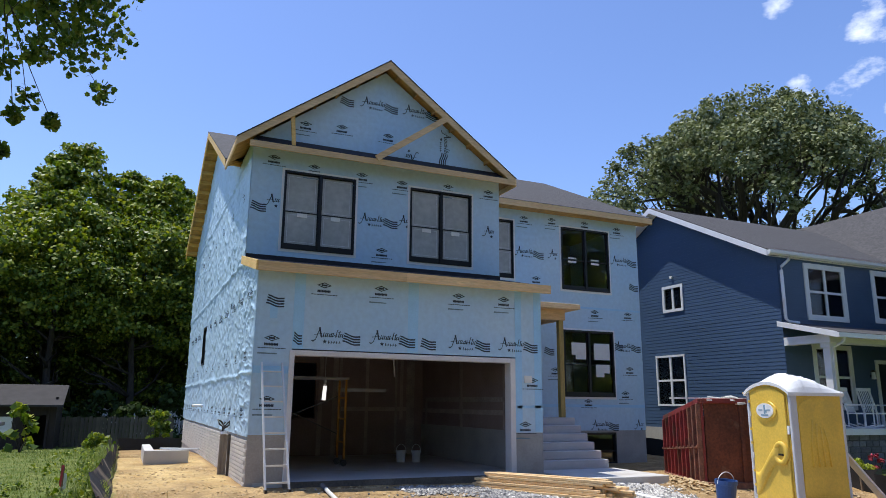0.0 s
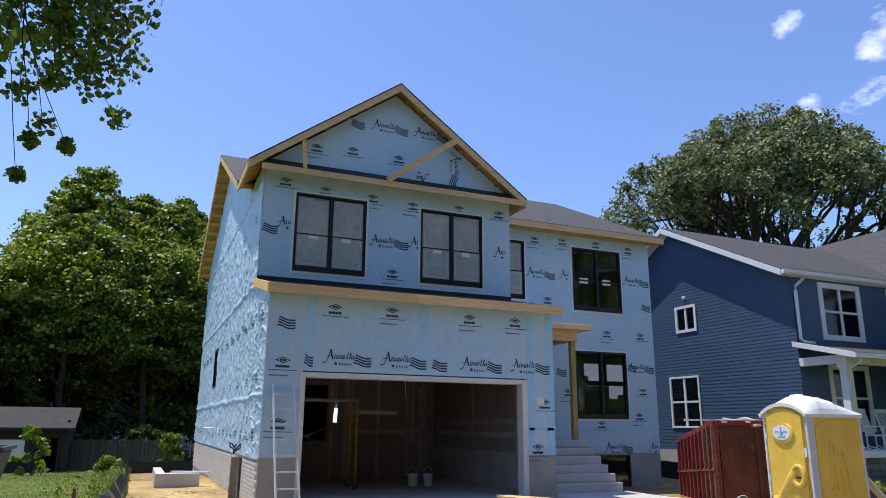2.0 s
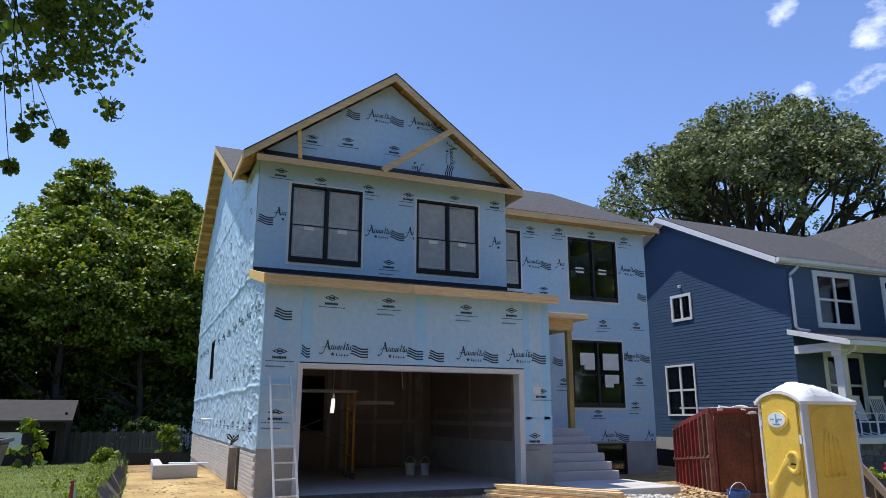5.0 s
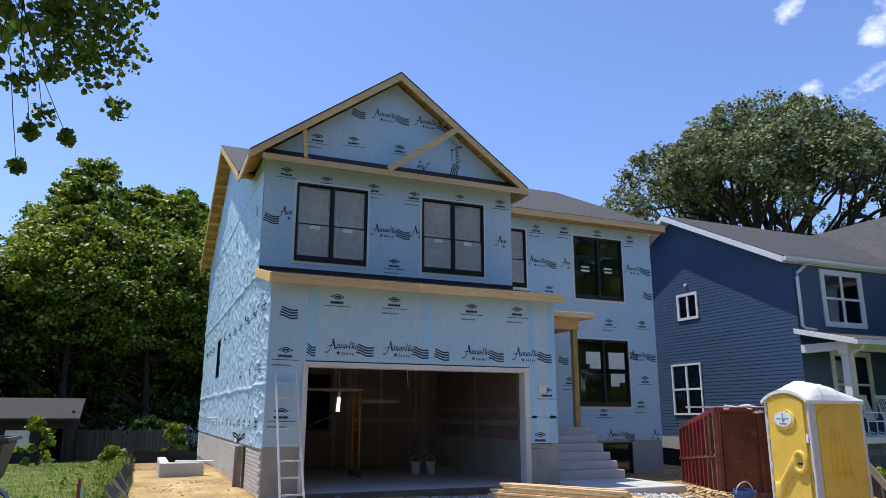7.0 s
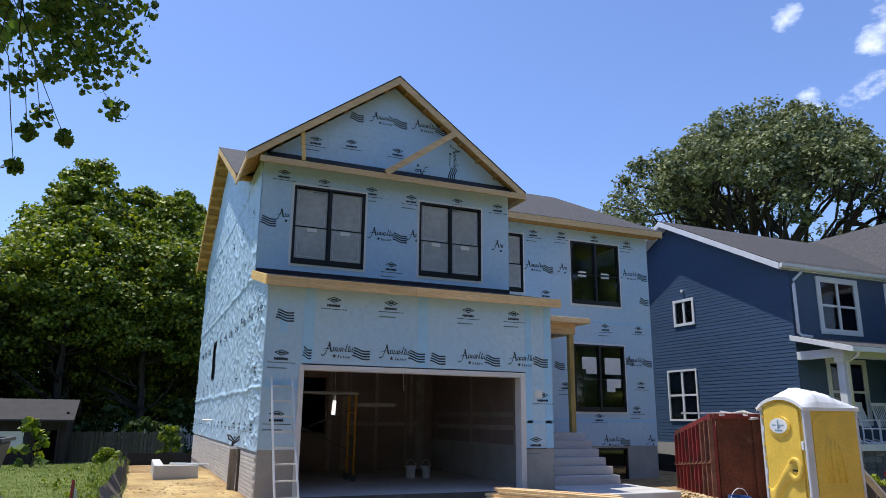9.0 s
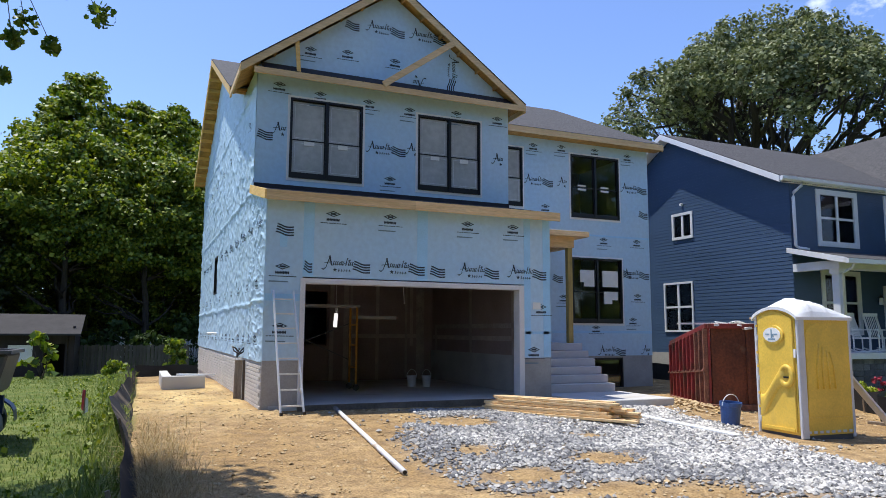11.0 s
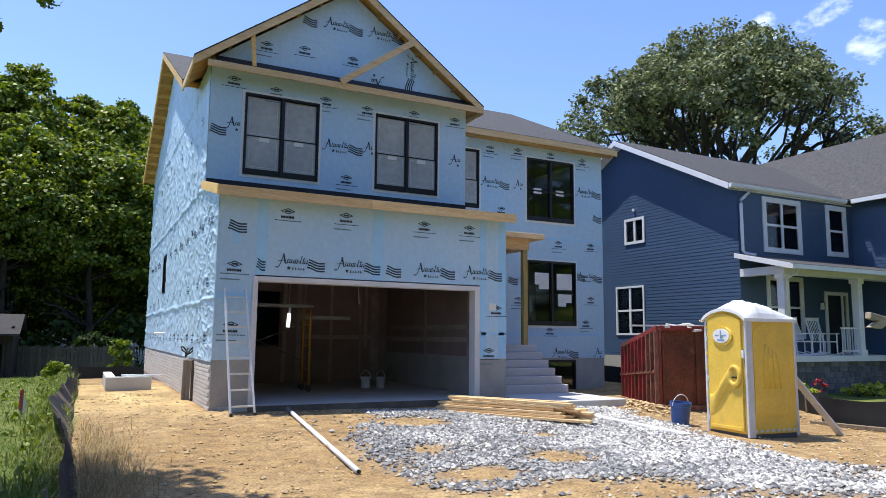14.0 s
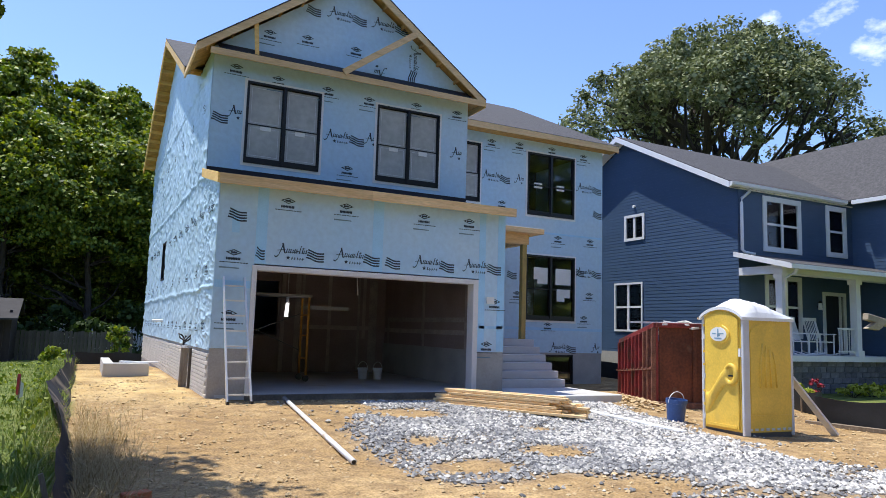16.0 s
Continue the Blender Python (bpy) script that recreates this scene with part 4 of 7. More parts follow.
# ---- porch, steps and pad of the house ----
stoop = thing("stoop", "poured concrete front steps and landing", "steps")
for k in range(6):
    bm = bmesh.new()
    top = SLAB + 0.02 + 0.19 * (k + 1)
    y0 = 0.47 + 0.275 * k
    box(bm, XW + 0.004, 8.62, y0, y0 + 0.30 if k < 5 else YR - 0.004, top - 0.19 if k else -0.5, top)
    part("step", bm, M["slab"], stoop, bevel=0.012)
bm = bmesh.new()
prism(bm, [(8.60, 0.5, -0.5), (8.60, YR - 0.01, -0.5), (8.60, YR - 0.01, 0.84), (8.60, 1.9, 0.84)], (-2.0, 0, 0))
part("core", bm, M["concrete"], stoop)
bm = bmesh.new()
box(bm, XW + 0.01, 8.76, -1.45, 0.465, -0.55, -0.085)
tagged(part("concrete_pad", bm, M["slab"], None, bevel=0.012), "new pale concrete pad before the steps", "pad")
porch = thing("porch_roof", "unfinished flat porch roof on a pine post", "porch roof")
bm = bmesh.new()
box(bm, XW + 0.004, 8.82, 1.72, YR - 0.004, 3.90, 4.03)
part("fascia", bm, M["lumber_x"], porch, bevel=0.004)
bm = bmesh.new()
box(bm, XW + 0.004, 8.80, 1.74, YR - 0.004, 4.032, 4.05)
part("membrane", bm, M["paper"], porch)
bm = bmesh.new()
box(bm, XW + 0.004, 8.52, 2.02, 2.18, 3.62, 3.897)
box(bm, 8.36, 8.52, 2.18, YR - 0.004, 3.62, 3.897)
part("beam", bm, M["lumber_x"], porch)
bm = bmesh.new()
box(bm, 8.33, 8.47, 2.03, 2.17, 1.06, 3.618)
part("post", bm, M["treated"], porch, "square treated post", bevel=0.006)

# ---- printed marks on the sheathing ----


def quad2(bm, pts):
    bm.faces.new([bm.verts.new((x, 0, z)) for x, z in pts])


def stroke(bm, a, b, w0, w1=None):
    w1 = w0 if w1 is None else w1
    d = Vector((b[0] - a[0], b[1] - a[1])).normalized()
    n = Vector((-d.y, d.x))
    quad2(bm, [(a[0] + n.x * w0 / 2, a[1] + n.y * w0 / 2), (a[0] - n.x * w0 / 2, a[1] - n.y * w0 / 2), (b[0] - n.x * w1 / 2, b[1] - n.y * w1 / 2), (b[0] + n.x * w1 / 2, b[1] + n.y * w1 / 2)])


def draw_flag(bm, x0, w, z0, h, rows=4):
    for r in range(rows):
        zz = z0 + h * (r + 0.5) / rows
        pts_t, pts_b = [], []
        for k in range(9):
            f = k / 8
            wave = 0.016 * math.sin(f * 6.3 + 0.9) - 0.065 * f
            hh = h / rows * 0.29
            x = x0 + w * f + (0.012 * r if k == 0 else 0)
            pts_t.append((x, zz + wave + hh))
            pts_b.append((x, zz + wave - hh))
        for k in range(8):
            quad2(bm, [pts_b[k], pts_b[k + 1], pts_t[k + 1], pts_t[k]])


def draw_star(bm, cx, cz, r):
    c = bm.verts.new((cx, 0, cz))
    ring = [bm.verts.new((cx + (r if k % 2 == 0 else r * 0.42) * math.sin(math.pi * k / 5), 0, cz + (r if k % 2 == 0 else r * 0.42) * math.cos(math.pi * k / 5))) for k in range(10)]
    for k in range(10):
        bm.faces.new((c, ring[k], ring[(k + 1) % 10]))


def draw_initial(bm, x0):
    """Tall swash at the start of the maker's mark."""
    stroke(bm, (x0, -0.085), (x0 + 0.035, -0.105), 0.02, 0.024)
    stroke(bm, (x0 + 0.035, -0.105), (x0 + 0.09, -0.06), 0.022, 0.014)
    stroke(bm, (x0 + 0.085, -0.065), (x0 + 0.175, 0.175), 0.014, 0.02)
    stroke(bm, (x0 + 0.16, 0.18), (x0 + 0.205, -0.02), 0.034, 0.03)
    stroke(bm, (x0 + 0.205, -0.02), (x0 + 0.235, -0.005), 0.02, 0.008)
    stroke(bm, (x0 + 0.055, 0.03), (x0 + 0.215, 0.055), 0.012, 0.010)


HUMPS = ((0.000, 0.085), (0.042, 0.080), (0.080, 0.078), (0.125, 0.070), (0.160, 0.085), (0.195, 0.080), (0.262, 0.155), (0.318, 0.125), (0.352, 0.070), (0.396, 0.080))


def draw_script(bm, x0, w):
    """A run of slanting humps, some of them tall, as plain shapes."""
    for x, h in HUMPS:
        if x > w:
            break
        x += x0
        stroke(bm, (x, -0.012), (x + 0.25 * h, -0.012 + h), 0.020, 0.016)
        stroke(bm, (x + 0.25 * h, -0.012 + h), (x + 0.25 * h + 0.018, -0.020 + h), 0.014, 0.010)
        stroke(bm, (x + 0.003, -0.006), (x + 0.034, 0.012), 0.012, 0.007)
    if w > 0.3:
        stroke(bm, (x0 + 0.222, 0.030), (x0 + 0.258, 0.030), 0.014)
        stroke(bm, (x0 + 0.315, 0.092), (x0 + 0.375, 0.092), 0.010)


def draw_bars(bm, x0):
    for k in range(5):
        x = x0 + 0.055 * k
        stroke(bm, (x, -0.142), (x + 0.012, -0.090 + (0.012 if k == 0 else 0)), 0.017)
        stroke(bm, (x + 0.008, -0.118), (x + 0.036, -0.122), 0.009)


def logo_mesh():
    bm = bmesh.new()
    draw_initial(bm, -0.51)
    draw_script(bm, -0.275, 0.42)
    draw_star(bm, -0.235, -0.105, 0.050)
    draw_bars(bm, -0.16)
    draw_flag(bm, 0.135, 0.375, -0.115, 0.215)
    return mesh_of("printed_logo", bm, M["ink"])


def initial_mesh():
    bm = bmesh.new()
    draw_initial(bm, -0.17)
    draw_script(bm, 0.065, 0.09)
    draw_star(bm, 0.10, -0.105, 0.050)
    return mesh_of("printed_logo", bm, M["ink"])


def flag_mesh():
    bm = bmesh.new()
    draw_flag(bm, -0.18, 0.36, -0.115, 0.215)
    return mesh_of("printed_flag", bm, M["ink"])


def diamond_mesh():
    bm = bmesh.new()
    o = [(-0.155, 0), (0, -0.062), (0.155, 0), (0, 0.062)]
    i = [(-0.112, 0), (0, -0.042), (0.112, 0), (0, 0.042)]
    for k in range(4):
        j = (k + 1) % 4
        quad2(bm, [o[k], o[j], i[j], i[k]])
    stroke(bm, (-0.06, 0.0), (0.06, 0.0), 0.036)
    x = -0.13
    while x < 0.12:
        stroke(bm, (x, -0.148), (x, -0.096), 0.022)
        x += 0.031
    stroke(bm, (-0.13, -0.122), (0.13, -0.122), 0.022)
    x = -0.26
    while x < 0.26:
        stroke(bm, (x, -0.195), (x + 0.045, -0.195), 0.016)
        x += 0.055
    return mesh_of("printed_diamond", bm, M["ink"])


def faint_mesh():
    bm = bmesh.new()
    stroke(bm, (-0.26, -0.30), (0.12, -0.30), 0.03, 0.02)
    return mesh_of("faint_print", bm, M["ink_light"])


def flag_end_mesh():
    bm = bmesh.new()
    draw_flag(bm, -0.09, 0.18, -0.115, 0.215)
    return mesh_of("printed_flag", bm, M["ink"])


MARK = {"flag_end": flag_end_mesh(), "logo": logo_mesh(), "initial": initial_mesh(), "flag": flag_mesh(), "diamond": diamond_mesh(), "faint": faint_mesh()}
rng = random.Random(12)


def put_marks(kind, y, places, turn=0.0):
    for x, z in places:
        at = pose(x, y - 0.005, z, 0, turn + rng.uniform(-1, 1), 0)
        share("printed_mark", MARK[kind], house, at)
        if kind == "diamond" and rng.random() < 0.6:
            share("printed_mark", MARK["faint"], house, at)


put_marks("logo", 0, [(1.63, 2.69), (2.85, 2.69), (4.65, 2.675), (5.88, 2.685)])
put_marks("flag", 0, [(0.36, 3.38), (3.66, 2.66)])
put_marks("flag_end", 0, [(0.84, 2.66)])
put_marks("diamond", 0, [(1.34, 3.73), (2.57, 3.75), (4.38, 3.72), (5.52, 3.72), (0.34, 2.61), (0.32, 1.44), (6.04, 0.95), (6.24, 1.92)])
put_marks("logo", YS, [(3.11, 5.77)])
put_marks("initial", YS, [(0.50, 5.95), (3.78, 5.82), (6.17, 5.81)])
put_marks("flag", YS, [(0.20, 5.83)])
put_marks("diamond", YS, [(0.50, 7.03), (1.46, 6.93), (2.66, 6.90), (3.72, 6.84), (5.0, 6.92), (6.18, 6.92), (3.23, 5.04)])
put_marks("logo", YS, [(3.05, 8.82), (4.20, 8.82)])
put_marks("flag", YS, [(2.20, 8.80)])
put_marks("diamond", YS, [(2.1, 8.07), (3.32, 8.04), (1.2, 8.0)])
put_marks("logo", YS, [(4.89, 7.95)], 90)
put_marks("initial", YS, [(3.98, 7.62)], 180)
put_marks("logo", YR, [(8.62, 5.88), (12.15, 5.92), (12.15, 3.17), (11.17, 0.78)])
put_marks("initial", YR, [(9.45, 5.90), (12.45, 0.78)])
put_marks("flag", YR, [(9.25, 2.98), (11.80, 3.20), (12.5, 5.13)])
put_marks("diamond", YR, [(8.45, 6.97), (9.45, 7.02), (10.68, 7.04), (11.93, 6.98), (8.85, 5.12), (10.95, 4.22), (12.22, 4.22), (11.99, 1.75), (9.45, 2.41), (12.2, 2.5), (10.6, 1.50)])
# the same marks in rows along the wrapped side
for z, kind, n, step in ((3.55, "logo", 12, 1.22), (1.22, "diamond", 17, 0.9), (2.35, "diamond", 10, 1.5), (6.2, "diamond", 7, 1.9)):
    for k in range(n):
        y = 0.75 + k * step + (2.0 if z > 4.2 else 0)
        if y > YB - 0.7 or (SIDE_WIN[0] - 0.6 < y < SIDE_WIN[1] + 0.6 and SIDE_WIN[2] - 0.3 < z < SIDE_WIN[3] + 0.3):
            continue
        if abs(y - YS) < 0.6 and z > 3.6:
            continue
        src = MARK[kind]
        me = src.copy()
        for v in me.vertices:
            yy, zz = y - v.co.x * 0.8, z + v.co.z * 0.75
            v.co = (wrap_x(yy, zz, side_top(yy)) - 0.005, yy, zz)
        ob = new("printed_mark", me)
        ob.parent = house
# a loose flap of paper on the front
bm = bmesh.new()
box(bm, 6.02, 6.22, -0.02, -0.004, 1.86, 2.02)
tagged(part("posted_notice", bm, M["paper"], None), "small white notice stapled to the blue sheathing", "notice")

# ---- brick-patterned foundation along the side ----
side_base = thing("side_foundation", "grey concrete foundation wall cast with a brick pattern", "foundation")
bm = bmesh.new()
box(bm, 0.006, 0.011 + 0.2, 0.225, YB, -0.7, BASE - 0.005)
part("core", bm, M["concrete"], side_base)
bm = bmesh.new()
box(bm, 0, 0.03, 0, 0.288, 0, 0.062)
brick_me = mesh_of("brick", bm, M["brickform"], bevel=0.006)
for r in range(11):
    z = -0.16 + r * 0.0765
    y = 0.03 - (0.15 if r % 2 else 0.0)
    while y < 6.6:
        if y > 0.0:
            share("brick", brick_me, side_base, pose(-0.022, y, z))
        y += 0.30
bm = bmesh.new()
for r in range(11):
    z = -0.16 + r * 0.0765
    y = 6.63 - (0.15 if r % 2 else 0.0)
    while y < YB - 0.3:
        box(bm, -0.022, 0.008, y, y + 0.288, z, z + 0.062)
        y += 0.30
tagged(part("brick_course", bm, M["brickform"], side_base), kind="stuff")
# timber box beside the wall with a cable and a small bracket
post_box = thing("utility_post", "rough grey board standing against the foundation", "board")
bm = bmesh.new()
prism(bm, [(-0.215, 2.46, -0.35), (-0.05, 2.46, -0.35), (-0.035, 2.46, 0.68), (-0.20, 2.46, 0.69)], (0, 0.045, 0))
part("board", bm, make_mat("weathered_board", (0.30, 0.26, 0.22), rough=0.9, var=0.25, scale=3, fine=30, bump=0.3, stretch=(4, 4, 0.6)), post_box)
bm = bmesh.new()
box(bm, -0.075, -0.024, 2.10, 2.17, -0.3, 0.70)
part("back_board", bm, make_mat("dark_weathered_board", (0.10, 0.085, 0.07), rough=0.9, var=0.25, bump=0.3), post_box)
cable = thing("cable_coil", "short black cable coiled out of the wall", "cable")
bm = bmesh.new()
tube(bm, [(-0.02, 2.62, 0.83), (-0.12, 2.55, 0.86), (-0.20, 2.50, 0.96), (-0.27, 2.48, 0.99), (-0.24, 2.45, 0.90), (-0.14, 2.42, 0.84), (-0.06, 2.4, 0.93), (0.0, 2.36, 1.0), (-0.05, 2.34, 0.88), (-0.15, 2.4, 0.80)], 0.018, 6)
tube(bm, [(-0.16, 2.44, 0.72), (-0.16, 2.44, 0.84), (-0.12, 2.42, 0.95)], 0.024, 6)
part("cable", bm, M["black_vinyl"], cable, smooth=True)
bm = bmesh.new()
tube(bm, [(-0.13, 2.40, 0.69), (-0.13, 2.40, 0.745)], 0.06, 12)
part("white_cap", bm, M["white_vinyl"], cable)
pipe_stub = thing("vent_pipe", "short white plastic pipe through the house wrap", "pipe")
bm = bmesh.new()
tube(bm, [(0.02, 8.5, 1.26), (-0.34, 8.5, 1.26)], 0.035, 10)
part("pipe", bm, M["white_vinyl"], pipe_stub, smooth=True)

# ---- footing beside the house, board on it ----
footing = thing("concrete_footing", "low new concrete footing wall with a returned end", "footing")
bm = bmesh.new()
prism(bm, [(-1.62, 5.6, -0.45), (-0.56, 5.6, -0.45), (-0.56, 5.85, -0.45), (-1.40, 5.85, -0.45), (-1.40, 8.4, -0.45), (-1.62, 8.4, -0.45)], (0, 0, 0.62))
part("wall", bm, M["slab"], footing, bevel=0.01)
bm = bmesh.new()
beam(bm, (-1.24, 5.95, 0.195), (-0.34, 5.55, 0.195), 0.09, 0.04)
tagged(part("white_board", bm, M["white_paint"], None, bevel=0.004), "white trim board lying across the footing", "board")

# ---- ladder ----
M["alu"] = make_mat("aluminium", (0.74, 0.74, 0.73), rough=0.45, metal=0.35, var=0.08, scale=6, fine=60, bump=0.05)
ladder = thing("ladder", "aluminium ladder section leaning on the garage corner", "ladder")
LB, LT = Vector((0.22, -0.95, -0.19)), Vector((0.165, -0.06, 2.12))
LW = 0.39
for s in (0, 1):
    bm = bmesh.new()
    beam(bm, LB + Vector((s * (LW + 0.03), 0, 0)), LT + Vector((s * LW, 0, 0)), 0.03, 0.08, up=(0, 1, 0.38))
    rail = part("rail", bm, M["alu"], ladder)
    bm = bmesh.new()
    q = LB + Vector((s * (LW + 0.03), 0, 0.03))
    box(bm, q.x - 0.025, q.x + 0.025, q.y - 0.06, q.y + 0.05, q.z - 0.04, q.z + 0.04)
    part("foot", bm, M["black_vinyl"], rail)
for k in range(8):
    f = 0.075 + k * 0.122
    a = LB.lerp(LT, f)
    bm = bmesh.new()
    beam(bm, a + Vector((0.012, 0, 0)), a + Vector((LW - 0.012 + 0.03 * (1 - f), 0, 0)), 0.04, 0.03)
    part("rung", bm, M["alu"], ladder)

# ---- white pipe on the ground ----
M["pvc"] = make_mat("white_pvc", (0.80, 0.80, 0.79), rough=0.35, var=0.05, scale=3, fine=25, bump=0.02, stain=((0.55, 0.45, 0.33), 2.0, 0.6))


def on_ground(x, y, dz=0.0):
    return Vector((x, y, ground_z(x, y) + dz))


pvc = thing("plastic_pipe", "long white plastic pipe with a grey end lying on the sand", "pipe")
bm = bmesh.new()
pa, pb = on_ground(1.27, -0.78, 0.08), on_ground(0.84, -5.75, 0.04)
tube(bm, [pa.lerp(pb, 0.08), pb], 0.035, 14)
part("tube", bm, M["pvc"], pvc, smooth=True)
# solid dark plug in the closed end; its colour stands for shade inside the pipe
bm = bmesh.new()
tube(bm, [pa.lerp(pb, 0.98), pa.lerp(pb, 1.0006)], 0.027, 14)
part("bore", bm, M["dark_door"], pvc, "dark disc painted for the shaded hollow of the open end")
bm = bmesh.new()
tube(bm, [pa, pa.lerp(pb, 0.085)], 0.043, 14)
part("end_cap", bm, make_mat("grey_rubber", (0.12, 0.12, 0.125), rough=0.8, bump=0.1), pvc, smooth=True)

# ---- stack of lumber ----
L0, L1 = Vector((4.36, -0.86, 0)), Vector((6.05, -3.72, 0))
ld = (L1 - L0).normalized()
ln = Vector((-ld.y, ld.x, 0))
gz = -0.27
rngl = random.Random(21)
LL = (L1 - L0).length
for lay in range(6):
    for c in range(4 if lay < 3 else (3 if lay < 5 else 2)):
        s = rngl.uniform(-0.04, 0.09) + 0.02 * lay
        e = rngl.uniform(0.88, 1.06) - 0.035 * lay
        off = -0.28 + c * 0.147 + 0.03 * (lay % 2) + 0.02 * lay
        tw = rngl.uniform(-3.0, 3.0) * (0.3 + 0.38 * lay)
        bm = bmesh.new()
        a = L0 + ld * (LL * s) + ln * off
        b = L0 + ld * (LL * e) + ln * (off + math.tan(radians(tw)) * 0.8)
        a.z = gz + 0.07 + lay * 0.053
        b.z = a.z + (0.012 * rngl.random() if lay > 3 else 0)
        beam(bm, a, b, 0.138, 0.045)
        tagged(part("lumber_board", bm, M["lumber_x"], None, bevel=0.003), "new yellow pine board in a loose stack on gravel", "lumber", group="stacked lumber")
for f in (0.15, 0.85):
    bm = bmesh.new()
    p = L0.lerp(L1, f)
    beam(bm, p - ln * 0.3 + Vector((0, 0, gz - 0.0)), p + ln * 0.35 + Vector((0, 0, gz - 0.0)), 0.09, 0.09)
    tagged(part("lumber_sleeper", bm, M["treated"], None), "short timber sleeper under a lumber stack", "lumber", group="stacked lumber")
bm = bmesh.new()
beam(bm, on_ground(6.70, -2.85, 0.03), on_ground(7.05, -4.92, 0.03), 0.16, 0.03)
tagged(part("white_plank", bm, M["white_paint"], None, bevel=0.004), "long white trim plank lying on the gravel", "plank")

# ---- portable toilet ----
M["yellow"] = make_mat("yellow_plastic", (0.80, 0.54, 0.085), rough=0.42, var=0.10, scale=2.0, fine=30, bump=0.06, stain=((0.66, 0.46, 0.10), 1.4, 0.62))
M["cap_white"] = make_mat("white_plastic", (0.80, 0.81, 0.82), rough=0.45, var=0.05, scale=4, fine=30, bump=0.03, stain=((0.66, 0.63, 0.56), 2.5, 0.63))
M["post_grey"] = make_mat("pale_grey_plastic", (0.60, 0.61, 0.65), rough=0.5, var=0.06, bump=0.03)
toilet = thing("portable_toilet", "yellow plastic portable toilet with a white roof", "portable toilet", at=pose(7.96, -5.38, -0.44, 0, 0, -3.5))
TW, TD = 0.95, 1.19      # across the door, along the side


def arc_top(y):
    """Curved head of the door front."""
    f = (2 * y / TW - 1)
    return 2.06 + 0.19 * max(0.0, 1 - f * f)


bm = bmesh.new()
box(bm, 0.03, TD - 0.03, 0.02, TW - 0.02, 0.0, 0.11)
part("base_skid", bm, make_mat("dark_plastic_skid", (0.10, 0.10, 0.11), rough=0.6, bump=0.05), toilet, bevel=0.015)
# side facing the road with its moulded panel
bm = bmesh.new()
box(bm, 0.05, TD - 0.05, 0.0, 0.05, 0.10, 2.08)
side_wall = part("side_panel", bm, M["yellow"], toilet)
bm = bmesh.new()
pts = [(0.16, 0.42), (TD - 0.16, 0.42), (TD - 0.16, 1.78)]
for k in range(9):
    a = math.pi * k / 8
    pts.append((TD / 2 + (TD / 2 - 0.16) * math.cos(a), 1.78 + 0.20 * math.sin(a)))
pts.append((0.16, 1.78))
seen = []
for q in pts:
    if not seen or (abs(q[0] - seen[-1][0]) + abs(q[1] - seen[-1][1])) > 1e-4:
        seen.append(q)
prism(bm, [(x, -0.012, z) for x, z in seen], (0, 0.02, 0))
part("moulded_panel", bm, M["yellow"], side_wall)
for k in range(4):
    bm = bmesh.new()
    x = 0.38 + 0.13 * k
    tube(bm, [(x - 0.05 * k + 0.06, -0.014, 1.62 - 0.05 * k), (x - 0.01 * k, -0.016, 1.25), (x, -0.016, 0.86)], 0.013, 6, 0.02)
    part("moulded_rib", bm, M["yellow"], side_wall, smooth=True)
for k in range(8):
    bm = bmesh.new()
    box(bm, 0.12 + 0.13 * k, 0.19 + 0.13 * k, -0.010, 0.0, 0.13, 0.17)
    part("vent_slot", bm, M["post_grey"], side_wall)
bm = bmesh.new()
box(bm, 0.14, TD - 0.14, -0.014, 0.0, 0.36, 0.39)
part("moulded_ledge", bm, M["yellow"], side_wall)
bm = bmesh.new()
box(bm, 0.05, TD - 0.05, TW - 0.05, TW, 0.10, 2.08)
part("side_panel", bm, M["yellow"], toilet)
bm = bmesh.new()
box(bm, TD - 0.05, TD, 0.05, TW - 0.05, 0.10, 2.10)
part("back_panel", bm, M["yellow"], toilet)
for x, y, w in ((0.0, -0.014, 0.15), (0.0, TW - 0.046, 0.06), (TD - 0.055, -0.014, 0.055), (TD - 0.06, TW - 0.046, 0.06)):
    bm = bmesh.new()
    box(bm, x, x + w, y, y + 0.06, 0.04, 2.09)
    part("corner_post", bm, M["post_grey"], toilet, "pale grey corner post", bevel=0.012)
# front surround and door
bm = bmesh.new()
n = 14
top = [(0.012, TW * (0.06 + 0.88 * k / n), arc_top(TW * (0.06 + 0.88 * k / n)) - 0.02) for k in range(n + 1)]
prism(bm, [(0.012, TW * 0.06, 0.10), (0.012, TW * 0.94, 0.10)] + top[::-1], (0.03, 0, 0))
part("front_surround", bm, M["yellow"], toilet)
bm = bmesh.new()
y0, y1 = 0.09, TW - 0.10
top = [(-0.022, y0 + (y1 - y0) * k / n, arc_top(y0 + (y1 - y0) * k / n) - 0.10) for k in range(n + 1)]
prism(bm, [(-0.022, y0, 0.14), (-0.022, y1, 0.14)] + top[::-1], (0.032, 0, 0))
tdoor = part("door", bm, M["yellow"], toilet, bevel=0.006)
bm = bmesh.new()
box(bm, -0.032, -0.02, y0 + 0.03, y1 - 0.03, 0.15, 0.20)
part("kick_ledge", bm, M["yellow"], tdoor)
bm = bmesh.new()
NS = 18
swoosh = []
